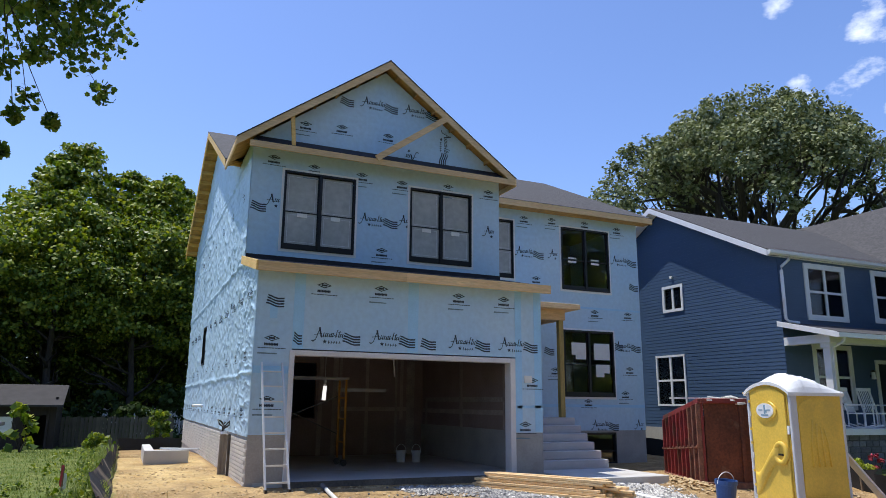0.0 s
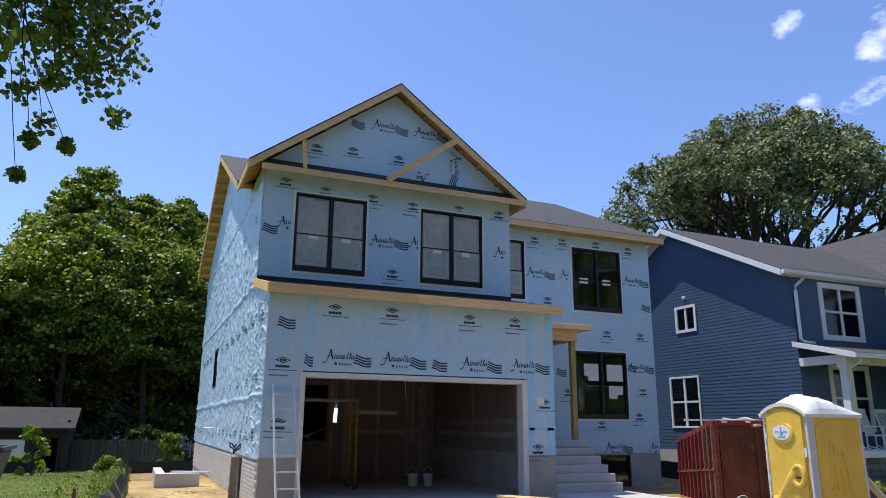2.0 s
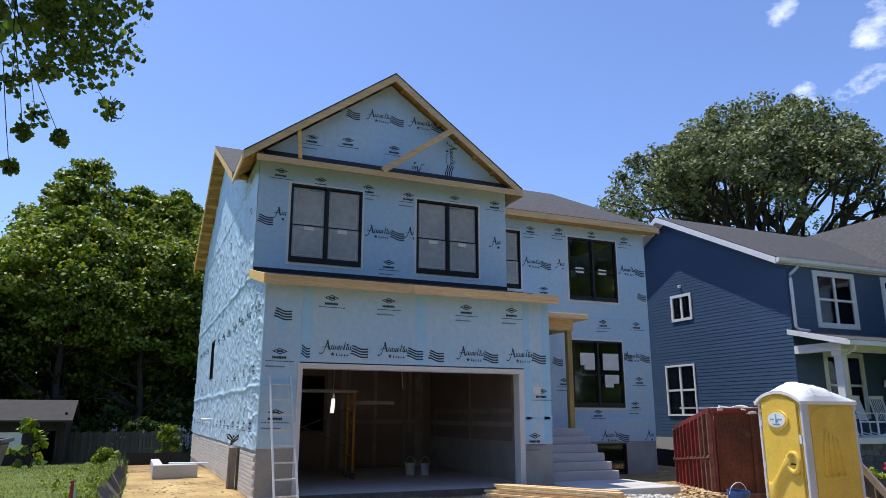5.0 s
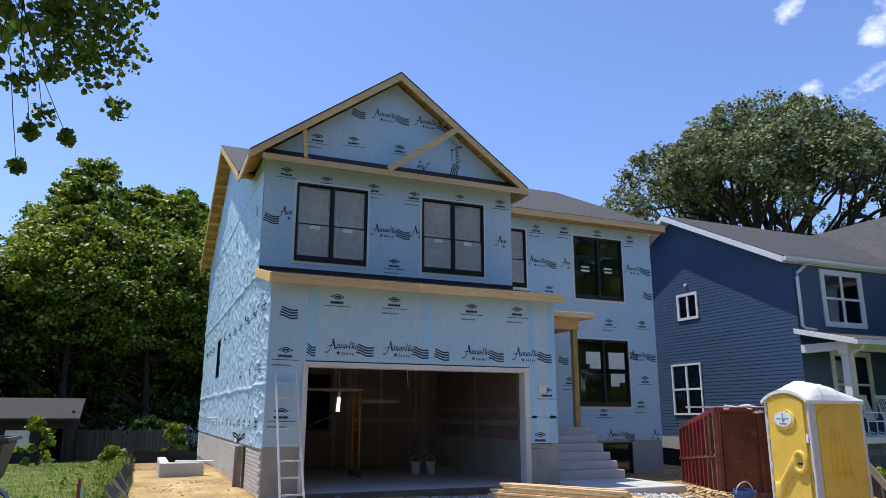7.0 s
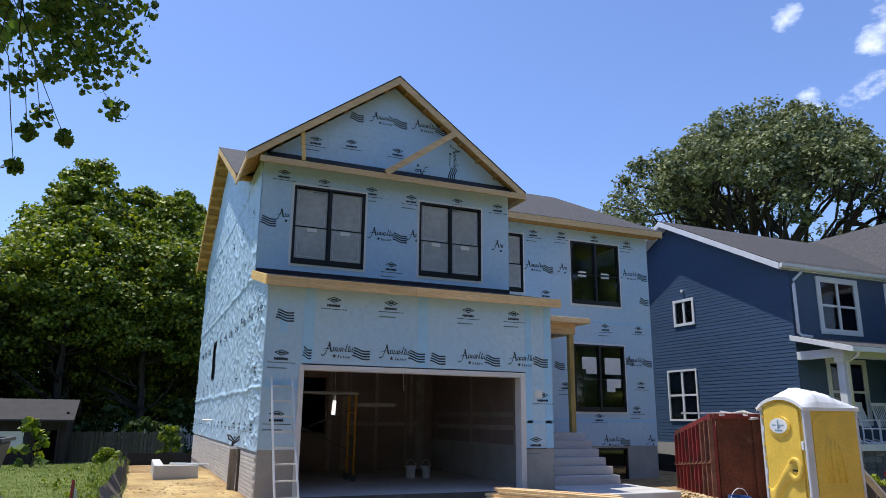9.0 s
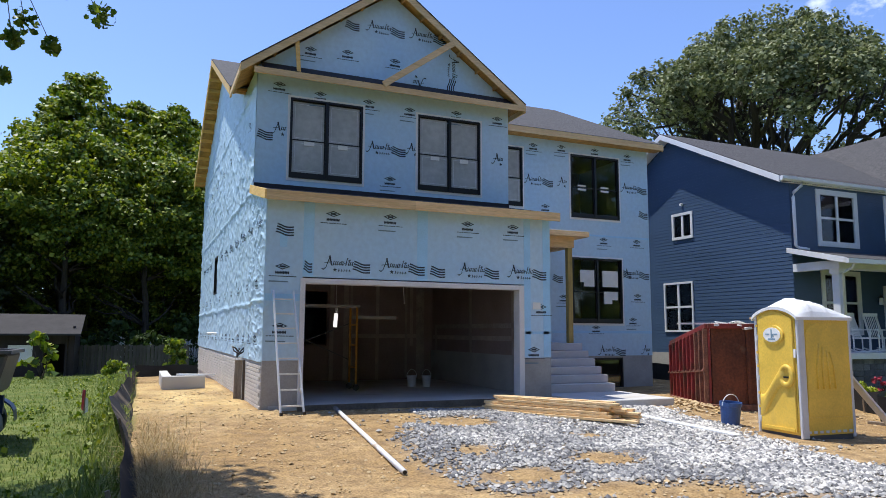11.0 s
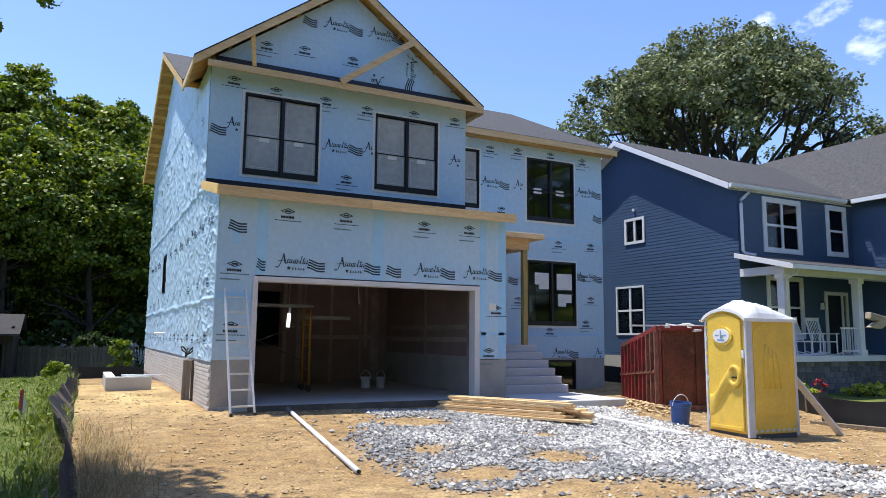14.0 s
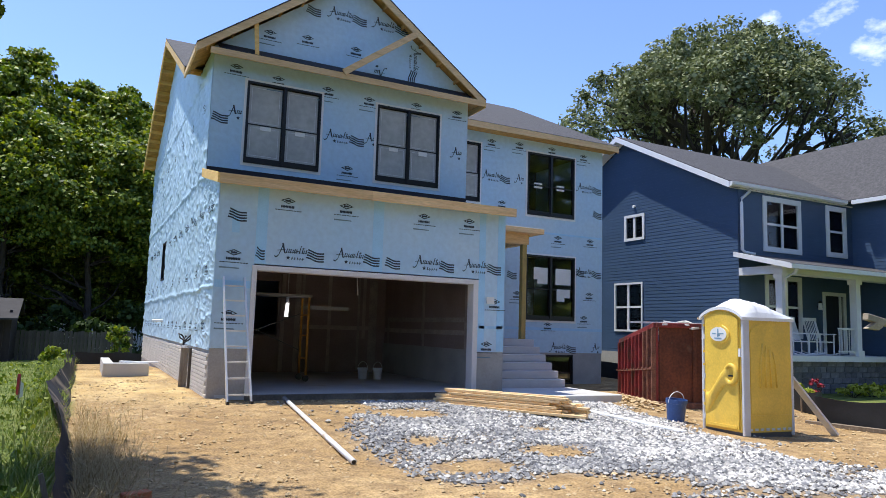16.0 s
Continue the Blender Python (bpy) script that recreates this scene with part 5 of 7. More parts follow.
for k in range(NS + 1):
    f = k / NS
    e = f * f * (3 - 2 * f)
    yy = y1 - 0.01 - (y1 - y0 - 0.20) * f
    zc, half = 0.53 + 0.52 * e, 0.20 - 0.06 * math.sin(math.pi * f) - 0.03 * f
    edge = min(1.0, (1 - f) * 8 + 0.2)
    swoosh.append([bm.verts.new((-0.022 - 0.065 * d * min(1, 0.25 + 2.2 * f) * edge, yy, zc + half * h)) for h, d in ((1.0, 0.0), (0.88, 0.75), (0.6, 1.0), (0.0, 0.85), (-0.6, 0.55), (-0.9, 0.3), (-1.0, 0.0))])
for ra, rb in zip(swoosh, swoosh[1:]):
    for q in range(6):
        bm.faces.new((ra[q], ra[q + 1], rb[q + 1], rb[q]))
bmesh.ops.recalc_face_normals(bm, faces=bm.faces)
part("swoosh_moulding", bm, M["yellow"], tdoor, smooth=True)
bm = bmesh.new()
RN, RS = 28, 8
rings = []
for k in range(RN):
    a = 2 * math.pi * k / RN
    rr = 0.036 + 0.014 * (0.5 - 0.5 * math.cos(a - 0.6))
    rings.append([bm.verts.new((-0.045 - 0.030 * math.cos(q), y0 + 0.150 + (0.120 + rr * math.sin(q)) * math.cos(a), 1.07 + (0.155 + rr * math.sin(q)) * math.sin(a))) for q in [2 * math.pi * m / RS for m in range(RS)]])
for k in range(RN):
    for m in range(RS):
        bm.faces.new((rings[k][m], rings[(k + 1) % RN][m], rings[(k + 1) % RN][(m + 1) % RS], rings[k][(m + 1) % RS]))
part("handle_ring", bm, M["yellow"], tdoor, smooth=True)
bm = bmesh.new()
prism(bm, [(-0.034, y0 + 0.15 + 0.10 * math.cos(a), 1.07 + 0.13 * math.sin(a)) for a in [2 * math.pi * k / 16 for k in range(16)]], (0.012, 0, 0))
part("handle_recess", bm, M["yellow"], tdoor)
bm = bmesh.new()
box(bm, -0.052, -0.03, y0 + 0.10, y0 + 0.20, 1.03, 1.06)
part("latch", bm, M["dark_door"], tdoor)


def oval(bm, cx, cy, cz, ry, rz, d):
    prism(bm, [(cx, cy + ry * math.cos(a), cz + rz * math.sin(a)) for a in [2 * math.pi * k / 28 for k in range(28)]], (d, 0, 0))


yc = (y0 + y1) / 2 + 0.03
bm = bmesh.new()
oval(bm, -0.05, yc, 1.76, 0.245, 0.165, 0.03)
plate = part("sign_plate", bm, M["yellow"], tdoor, bevel=0.01)
bm = bmesh.new()
oval(bm, -0.058, yc, 1.76, 0.19, 0.125, 0.008)
part("sign_face", bm, M["cap_white"], plate, "white oval sign with plain blue bars")
M["blue_ink"] = make_mat("blue_grey_print", (0.22, 0.36, 0.47), rough=0.5, var=0.1, bump=0.0)
for dy, dz, w, h in ((0.0, 0.02, 0.03, 0.15), (-0.02, -0.01, 0.05, 0.05), (0.0, -0.075, 0.16, 0.025), (0.09, 0.01, 0.09, 0.02), (-0.09, 0.01, 0.08, 0.02)):
    bm = bmesh.new()
    box(bm, -0.062, -0.0585, yc + dy - w / 2, yc + dy + w / 2, 1.76 + dz - h / 2, 1.76 + dz + h / 2)
    part("print_bar", bm, M["blue_ink"], plate)
for k in range(8):
    bm = bmesh.new()
    z = 0.25 + k * 0.235
    box(bm, -0.03, 0.0, TW - 0.10, TW - 0.055, z, z + 0.09 if k % 3 == 0 else z + 0.04)
    part("hinge", bm, M["post_grey"] if k % 3 == 0 else M["yellow"], tdoor)
bm = bmesh.new()
box(bm, -0.014, 0.01, 0.05, 0.12, 1.38, 1.52)
part("notice_plate", bm, M["cap_white"], toilet, "small white notice")
# domed roof
bm = bmesh.new()
NU, NV = 34, 26
grid = []
for i in range(NU + 1):
    u = i / NU
    rowv = []
    for j in range(NV + 1):
        v = j / NV
        y = -0.025 + (TW + 0.05) * v
        x = -0.045 + (TD + 0.075) * u
        a = max(0.0, 1 - (2 * v - 1) ** 2)
        e = min(1.0, u / 0.30)
        e = e * e * (3 - 2 * e)
        back = max(0.0, (u - 0.42) / 0.58)
        z = 2.065 + 0.185 * a ** 0.8 * (1 - 0.55 * back) + 0.115 * e * (1 - back ** 1.6) * min(1, a * 2.2) ** 0.7
        if abs(u - 0.30) < 0.03 or abs(u - 0.60) < 0.03:
            z += 0.022 * min(1, a * 3)
        if 0.36 < v < 0.64 and u > 0.1:
            z += 0.018 * min(1, (u - 0.1) * 5)
        rowv.append(bm.verts.new((x, y, z)))
    grid.append(rowv)
for i in range(NU):
    for j in range(NV):
        bm.faces.new((grid[i][j], grid[i + 1][j], grid[i + 1][j + 1], grid[i][j + 1]))
ext = bmesh.ops.extrude_face_region(bm, geom=bm.faces[:])
bmesh.ops.translate(bm, vec=(0, 0, -0.055), verts=[v for v in ext["geom"] if isinstance(v, bmesh.types.BMVert)])
part("roof", bm, M["cap_white"], toilet, "white domed plastic roof")
# two planks that brace it
for a, b in (((10.28, -5.45, -0.46), (9.28, -5.05, 0.85)), ((9.95, -4.72, -0.46), (9.26, -4.75, 0.5))):
    bm = bmesh.new()
    beam(bm, a, b, 0.14, 0.045, up=(0.7, 0.1, 0.7))
    tagged(part("brace_plank", bm, M["treated"] if b[2] < 0.5 else M["primed"], None, bevel=0.004), "weathered plank propped against the yellow toilet", "plank", group="toilet braces")

# ---- rubbish container ----
M["rust_red"] = make_mat("rusty_red_steel", (0.24, 0.028, 0.026), rough=0.6, var=0.25, scale=2.5, fine=25, bump=0.25, stain=((0.10, 0.035, 0.02), 1.3, 0.52))
M["rust_brown"] = make_mat("brown_rusted_steel", (0.135, 0.036, 0.014), rough=0.75, var=0.35, scale=2.0, fine=20, bump=0.35, stain=((0.22, 0.15, 0.10), 1.3, 0.60))
M["rib"] = make_mat("rusted_rib_steel", (0.22, 0.09, 0.055), rough=0.75, var=0.35, scale=5, fine=30, bump=0.3)
DN, DF = Vector((9.40, -1.84, 0)), Vector((11.15, 1.30, 0))
dd = (DF - DN).normalized()
dw = Vector((dd.y, -dd.x, 0)) * 2.35
DL = (DF - DN).length
skip = thing("rubbish_container", "rusty dark red ribbed steel roll-off container", "container")


def dpt(s, w, z0, z1, h):
    """Point on the container: s along, w across, h from floor 0 to rim 1."""
    b = -0.32 - 0.10 * s
    t = 1.50 - 0.43 * s
    p = DN + dd * (DL * s) + dw * w
    return Vector((p.x, p.y, b + (t - b) * h))


def dplate(name, pts, thick, mat, label=""):
    bm = bmesh.new()
    prism(bm, pts, thick)
    return part(name, bm, mat, skip, label)


dn = dw.normalized()
dplate("side_wall", [dpt(0, 0, 0, 0, 0), dpt(1, 0, 0, 0, 0), dpt(1, 0, 0, 0, 1), dpt(0, 0, 0, 0, 1)], dn * 0.05, M["rust_red"], "dark red ribbed side")
dplate("side_wall", [dpt(0, 1, 0, 0, 0), dpt(1, 1, 0, 0, 0), dpt(1, 1, 0, 0, 1), dpt(0, 1, 0, 0, 1)], -dn * 0.05, M["rust_red"])
dplate("end_wall", [dpt(0, 0.03, 0, 0, 0), dpt(0, 0.97, 0, 0, 0), dpt(0, 0.97, 0, 0, 0.97), dpt(0, 0.03, 0, 0, 0.97)], dd * 0.05, M["rust_brown"], "brown rusted end gate")
dplate("end_wall", [dpt(1, 0.03, 0, 0, 0), dpt(1, 0.97, 0, 0, 0), dpt(1, 0.97, 0, 0, 0.97), dpt(1, 0.03, 0, 0, 0.97)], -dd * 0.05, M["rust_brown"])
dplate("floor", [dpt(0, 0, 0, 0, 0.0), dpt(1, 0, 0, 0, 0.0), dpt(1, 1, 0, 0, 0.0), dpt(0, 1, 0, 0, 0.0)], (0, 0, 0.08), M["rust_brown"])
for a, b in (((0, 0), (1, 0)), ((0, 1), (1, 1)), ((0, 0), (0, 1)), ((1, 0), (1, 1))):
    bm = bmesh.new()
    beam(bm, dpt(*a, 0, 0, 1.0), dpt(*b, 0, 0, 1.0), 0.13, 0.11)
    part("top_rail", bm, M["rust_red"], skip, bevel=0.012)
for a, b in (((0, -0.02), (1, -0.02)), ((-0.01, 0), (-0.01, 1))):
    bm = bmesh.new()
    beam(bm, dpt(*a, 0, 0, 0.03), dpt(*b, 0, 0, 0.03), 0.15, 0.13)
    part("bottom_rail", bm, M["rib"], skip, bevel=0.01)
for k in range(10):
    s = 0.012 + k * 0.108
    bm = bmesh.new()
    a, b = dpt(s, 0, 0, 0, 0.05) - dn * 0.05, dpt(s, 0, 0, 0, 0.97) - dn * 0.05
    beam(bm, a, b, 0.10, 0.07, up=dd)
    part("rib", bm, M["rib"] if k < 3 else M["rust_red"], skip, bevel=0.008)
    bm = bmesh.new()
    m = dpt(s, 0, 0, 0, 0.47) - dn * 0.11
    beam(bm, m - dd * 0.06, m + dd * 0.06, 0.03, 0.05)
    part("cover_hook", bm, M["rib"], skip)
bm = bmesh.new()
beam(bm, dpt(0.0, 0, 0, 0, 0.46) - dn * 0.10, dpt(1, 0, 0, 0, 0.46) - dn * 0.10, 0.025, 0.03)
part("hook_bar", bm, M["rib"], skip)
for w in (0.28, 0.62):
    bm = bmesh.new()
    beam(bm, dpt(0.02, w, 0, 0, 0.02) - Vector((0, 0, 0.11)), dpt(0.98, w, 0, 0, 0.02) - Vector((0, 0, 0.11)), 0.12, 0.18)
    part("skid_rail", bm, M["rust_brown"], skip)
    bm = bmesh.new()
    p = dpt(0.06, w, 0, 0, 0) - Vector((0, 0, 0.09))
    tube(bm, [p - dn * 0.14, p + dn * 0.14], 0.095, 14)
    part("roller", bm, M["rust_brown"], skip, smooth=True)
for w in (0.36, 0.66):
    bm = bmesh.new()
    beam(bm, dpt(0, w, 0, 0, 0.06) - dd * 0.03, dpt(0, w, 0, 0, 0.95) - dd * 0.03, 0.09, 0.05, up=dd)
    part("gate_rib", bm, M["rust_brown"], skip)
# heap of rubbish that shows over the rim
bm = bmesh.new()
sheet = []
for i in range(9):
    rowv = []
    for j in range(9):
        q = dpt(0.015 + 0.15 * i / 8, 0.04 + 0.37 * j / 8, 0, 0, 1.0)
        hump = math.sin(math.pi * min(1, (j + 0.5) / 8.5)) * (0.35 + 0.65 * math.sin(math.pi * (i + 1) / 10))
        q.z += 0.06 + 0.10 * hump + 0.09 * noise.noise(q * 3.1)
        rowv.append(bm.verts.new(q))
    sheet.append(rowv)
for ra, rb in zip(sheet, sheet[1:]):
    for j in range(8):
        bm.faces.new((ra[j], ra[j + 1], rb[j + 1], rb[j]))
bmesh.ops.solidify(bm, geom=bm.faces[:], thickness=0.012)
tagged(part("debris_sheet", bm, M["paper"], None), "crumpled white sheet lying over the container rim", "debris", group="container debris")
bm = bmesh.new()
beam(bm, dpt(0.10, -0.24, 0, 0, 1) + Vector((0, 0, 0.10)), dpt(0.14, 0.5, 0, 0, 1) + Vector((0, 0, 0.12)), 0.07, 0.04)
tagged(part("debris_board", bm, M["primed"], None), "pale board sticking out over the container rim", "debris", group="container debris")
bm = bmesh.new()
beam(bm, dpt(0.05, 0.42, 0, 0, 1) + Vector((0, 0, 0.20)), dpt(0.02, 0.99, 0, 0, 1) + Vector((0, 0, 0.09)), 0.09, 0.04)
tagged(part("debris_board", bm, M["lumber_x"], None), "offcut of pine lying on the container rim", "debris", group="container debris")
rngd = random.Random(5)
for k, (s, w, l, wd, t, tilt, mt) in enumerate(((0.10, 0.30, 0.75, 0.6, 0.03, 8, "paper"), (0.30, 0.38, 1.2, 0.7, 0.04, -6, "paper"), (0.06, 0.62, 0.16, 1.5, 0.05, -7, "primed"),
                                             (0.5, 0.45, 1.3, 0.8, 0.03, 5, "paper"), (0.22, 0.12, 0.10, 1.9, 0.04, 3, "primed"))):
    bm = bmesh.new()
    c = dpt(s, w, 0, 0, 0.98)
    box(bm, -l / 2, l / 2, -wd / 2, wd / 2, -t / 2, t / 2, Matrix.Translation(c + Vector((0, 0, 0.10))) @ pose(0, 0, 0, tilt, tilt * 0.7, 20 + 31 * k))
    tagged(part("debris_board", bm, M[mt], None), "torn white board thrown in the rusty container", "debris", group="container debris")
bm = bmesh.new()
prism(bm, [dpt(0.02, 0.03, 0, 0, 0.1), dpt(0.98, 0.03, 0, 0, 0.1), dpt(0.98, 0.97, 0, 0, 0.1), dpt(0.02, 0.97, 0, 0, 0.1)], (0, 0, 1.22))
tagged(part("debris_heap", bm, M["room"], None), "heap of builders' waste filling the container", "debris", group="container debris")

# ---- buckets ----


def bucket(name, label, mat, x, y, z, r0, r1, h, handle_mat, tilt=0):
    b = thing(name, label, "bucket", group="buckets", at=pose(x, y, z, tilt, 0, 0))
    bm = bmesh.new()
    n = 20
    outer = [[bm.verts.new((r * math.cos(2 * math.pi * k / n), r * math.sin(2 * math.pi * k / n), zz)) for k in range(n)] for r, zz in ((r0, 0), (r1 - 0.004, h * 0.82), (r1 + 0.012, h * 0.83), (r1 + 0.012, h), (r1 - 0.008, h), (r0 - 0.008, 0.01))]
    for a, c in zip(outer, outer[1:]):
        for k in range(n):
            j = (k + 1) % n
            bm.faces.new((a[k], a[j], c[j], c[k]))
    bm.faces.new(outer[-1])
    bm.faces.new(outer[0][::-1])
    part("body", bm, mat, b, smooth=False)
    bm = bmesh.new()
    tube(bm, [((r1 + 0.015) * math.cos(a), 0, h * 0.86 + 0.20 * math.sin(a)) for a in [math.pi * k / 12 for k in range(13)]], 0.008, 6)
    part("handle", bm, handle_mat, b)
    return b


M["blue_plastic"] = make_mat("blue_plastic", (0.03, 0.085, 0.26), rough=0.4, var=0.12, scale=5, fine=30, bump=0.03)
bucket("blue_bucket", "blue plastic bucket with a white handle", M["blue_plastic"], 8.03, -3.76, ground_z(8.03, -3.76), 0.16, 0.19, 0.42, M["white_vinyl"], 4)
bucket("white_bucket", "white plastic bucket on the garage floor", M["post_grey"], 4.49, 3.7, SLAB, 0.11, 0.125, 0.29, M["alu"])
bucket("white_bucket", "white plastic bucket on the garage floor", M["post_grey"], 4.85, 3.55, SLAB, 0.10, 0.115, 0.29, M["alu"])

# ---- inside the garage ----
M["orange"] = make_mat("orange_painted_steel", (0.62, 0.28, 0.035), rough=0.5, var=0.2, scale=6, fine=40, bump=0.1)
scaf = thing("scaffold", "orange rolling scaffold frame in the garage", "scaffold")
M["dull_steel"] = make_mat("dull_galvanised_steel", (0.20, 0.20, 0.20), rough=0.6, metal=0.5, var=0.2, bump=0.05)
for y in (2.95, 3.55):
    bm = bmesh.new()
    tube(bm, [(2.74, y, 0.06), (2.74, y, 1.98)], 0.028, 10)
    up_ = part("upright", bm, M["orange"], scaf, smooth=True)
    bm = bmesh.new()
    tube(bm, [(2.74, y - 0.03, SLAB + 0.075), (2.74, y + 0.03, SLAB + 0.075)], 0.075, 14)
    part("caster", bm, M["dark_door"], up_)
    bm = bmesh.new()
    tube(bm, [(1.25, y, 0.06), (1.25, y, 1.98)], 0.028, 10)
    part("upright", bm, M["orange"], scaf, smooth=True)
    bm = bmesh.new()
    tube(bm, [(1.25, y - 0.03, SLAB + 0.075), (1.25, y + 0.03, SLAB + 0.075)], 0.075, 14)
    part("caster", bm, M["dark_door"], scaf)
for x in (1.25, 2.74):
    for z in (0.45, 1.0, 1.5):
        bm = bmesh.new()
        tube(bm, [(x, 2.95, z), (x, 3.55, z)], 0.02, 8)
        part("rung", bm, M["orange"], scaf)
for a, b in (((1.25, 3.57, 0.95), (2.74, 3.57, 1.55)), ((1.25, 3.57, 1.28), (2.74, 3.57, 0.62))):
    bm = bmesh.new()
    tube(bm, [a, b], 0.014, 6)
    part("cross_brace", bm, M["dull_steel"], scaf)
bm = bmesh.new()
box(bm, 1.05, 2.80, 2.9, 3.6, 1.93, 1.99)
part("platform", bm, M["concrete"], scaf, "plank platform")
bm = bmesh.new()
beam(bm, (2.70, 3.60, 1.70), (3.98, 3.60, 1.70), 0.04, 0.09)
part("guard_board", bm, M["concrete"], scaf, "pale guard board")
M["bin"] = make_mat("dark_green_plastic", (0.02, 0.035, 0.04), rough=0.55, var=0.15, bump=0.05)
can = thing("rubbish_bin", "dark plastic rubbish bin standing in the garage", "bin")
bm = bmesh.new()
tube(bm, [(1.55, 4.9, SLAB), (1.55, 4.9, 0.65)], 0.24, 18, 0.30)
part("body", bm, M["bin"], can, smooth=False)
bm = bmesh.new()
tube(bm, [(1.55, 4.9, 0.65), (1.55, 4.9, 0.72)], 0.32, 18, 0.28)
part("lid", bm, M["bin"], can)
wire = thing("hanging_wire", "pale cable hanging from the garage ceiling", "cable")
bm = bmesh.new()
tube(bm, [(3.6, 2.0, 2.85), (3.61, 2.0, 2.4), (3.64, 2.0, 2.0)], 0.012, 6)
part("cable", bm, M["primed"], wire)
lampc = thing("light_fitting", "lit white work light hanging from the garage ceiling", "lamp")
bm = bmesh.new()
tube(bm, [(2.22, 3.0, 2.85), (2.22, 3.0, 1.75)], 0.008, 6)
part("cord", bm, M["primed"], lampc)
bm = bmesh.new()
tube(bm, [(2.22, 3.0, 1.92), (2.22, 3.0, 1.80)], 0.04, 10, 0.03)
part("socket", bm, M["white_vinyl"], lampc, smooth=True)
M["lit"] = make_mat("lit_white_tube", (0.85, 0.85, 0.85), rough=0.4, var=0.02, bump=0.0)
lit_bsdf = M["lit"].node_tree.nodes["Principled BSDF"]
lit_bsdf.inputs["Emission Color"].default_value = (1.0, 0.98, 0.94, 1)
lit_bsdf.inputs["Emission Strength"].default_value = 0.9
bm = bmesh.new()
tube(bm, [(2.22, 3.0, 1.78), (2.22, 3.0, 1.74), (2.2, 3.0, 1.44)], 0.042, 12, 0.05)
part("tube", bm, M["lit"], lampc, "lit white tube", smooth=True)
M["joint"] = make_mat("joint_compound", (0.46, 0.38, 0.34), rough=0.9, var=0.15, scale=4, fine=30, bump=0.05)
for k, (x0, x1, z0, z1) in enumerate(((3.35, 3.5, SLAB, 2.85), (4.35, 4.45, SLAB, 2.85), (3.5, 5.9, 1.15, 1.27), (0.5, 2.0, 1.2, 1.3), (5.45, 5.55, 0.9, 2.85))):
    bm = bmesh.new()
    box(bm, x0, x1, 6.444, 6.449, z0, z1)
    part("joint_strip", bm, M["joint"], house)
for y0_, y1_, z0, z1 in ((1.2, 1.32, SLAB, 2.85), (3.6, 3.72, SLAB, 2.85), (0.3, 6.4, 1.12, 1.24)):
    bm = bmesh.new()
    box(bm, XW - 0.306, XW - 0.301, y0_, y1_, z0, z1)
    part("joint_strip", bm, M["joint"], house)
for x in (2.0, 2.98):
    bm = bmesh.new()
    box(bm, x - 0.06, x + 0.06, 6.40, 6.449, SLAB, 2.72)
    part("door_casing", bm, M["joint"], house)

# ---- silt fences ----
M["silt"] = make_mat("black_silt_fabric", (0.014, 0.014, 0.020), rough=0.75, var=0.3, scale=4, fine=40, bump=0.3, spec=0.2, stain=((0.19, 0.15, 0.115), 1.1, 0.55))
M["silt_black"] = make_mat("clean_black_fabric", (0.007, 0.007, 0.009), rough=0.75, var=0.3, scale=4, fine=40, bump=0.3)
M["stake"] = make_mat("stake_wood", (0.22, 0.17, 0.12), rough=0.85, var=0.25, scale=4, fine=40, bump=0.3, stretch=(4, 4, 0.5))


def silt_fence(name, label, line, height, mat, seed, sag=0.12, stakes=True, lean=0.0):
    f = thing(name, label, "fence")
    pts = [Vector((x, y, 0)) for x, y in line]
    bm = bmesh.new()
    cols = []
    total = 0
    for a, b in zip(pts, pts[1:]):
        m = max(2, int((b - a).length / 0.12))
        for k in range(m):
            p = a.lerp(b, k / m)
            side = (b - a).normalized().cross(Vector((0, 0, 1)))
            cols.append((p, side, total + (b - a).length * k / m))
        total += (b - a).length
    rows_ = 7
    grid = []
    for p, side, s in cols:
        h = height * (0.86 - sag * (0.5 - 0.5 * math.cos(s / 1.9 * 2 * math.pi)) + 0.25 * noise.noise(Vector((s * 0.7, seed, 0))))
        slump = lean * (0.45 + 0.75 * math.exp(-((p.y + 1.2) / 2.4) ** 2) - 0.35 * min(1, max(0, (p.y - 2) / 5))) if lean else 0.0
        r = []
        for j in range(rows_):
            v = j / (rows_ - 1)
            off = 0.05 * noise.noise(Vector((s * 0.8, v * 1.6, seed))) - slump * v ** 1.4 + 0.05 * v * noise.noise(Vector((s * 0.6, seed, 4)))
            q = p + side * off
            r.append(bm.verts.new((q.x, q.y, ground_z(q.x, q.y) - 0.05 + (h + 0.05) * v)))
        grid.append(r)
    for a, b in zip(grid, grid[1:]):
        for j in range(rows_ - 1):
            bm.faces.new((a[j], b[j], b[j + 1], a[j + 1]))
    ob = part("fabric", bm, mat, f, smooth=True)
    if stakes:
        for k in range(6, len(cols), 34):
            p, side, s = cols[k]
            bm = bmesh.new()
            q = p - side * 0.07
            z = ground_z(q.x, q.y)
            beam(bm, (q.x, q.y, z - 0.1), (q.x - 0.5 * lean + 0.02 * math.sin(k), q.y, z + height * 0.80), 0.035, 0.035, up=(0, 1, 0))
            part("stake", bm, M["stake"], f)
    return f


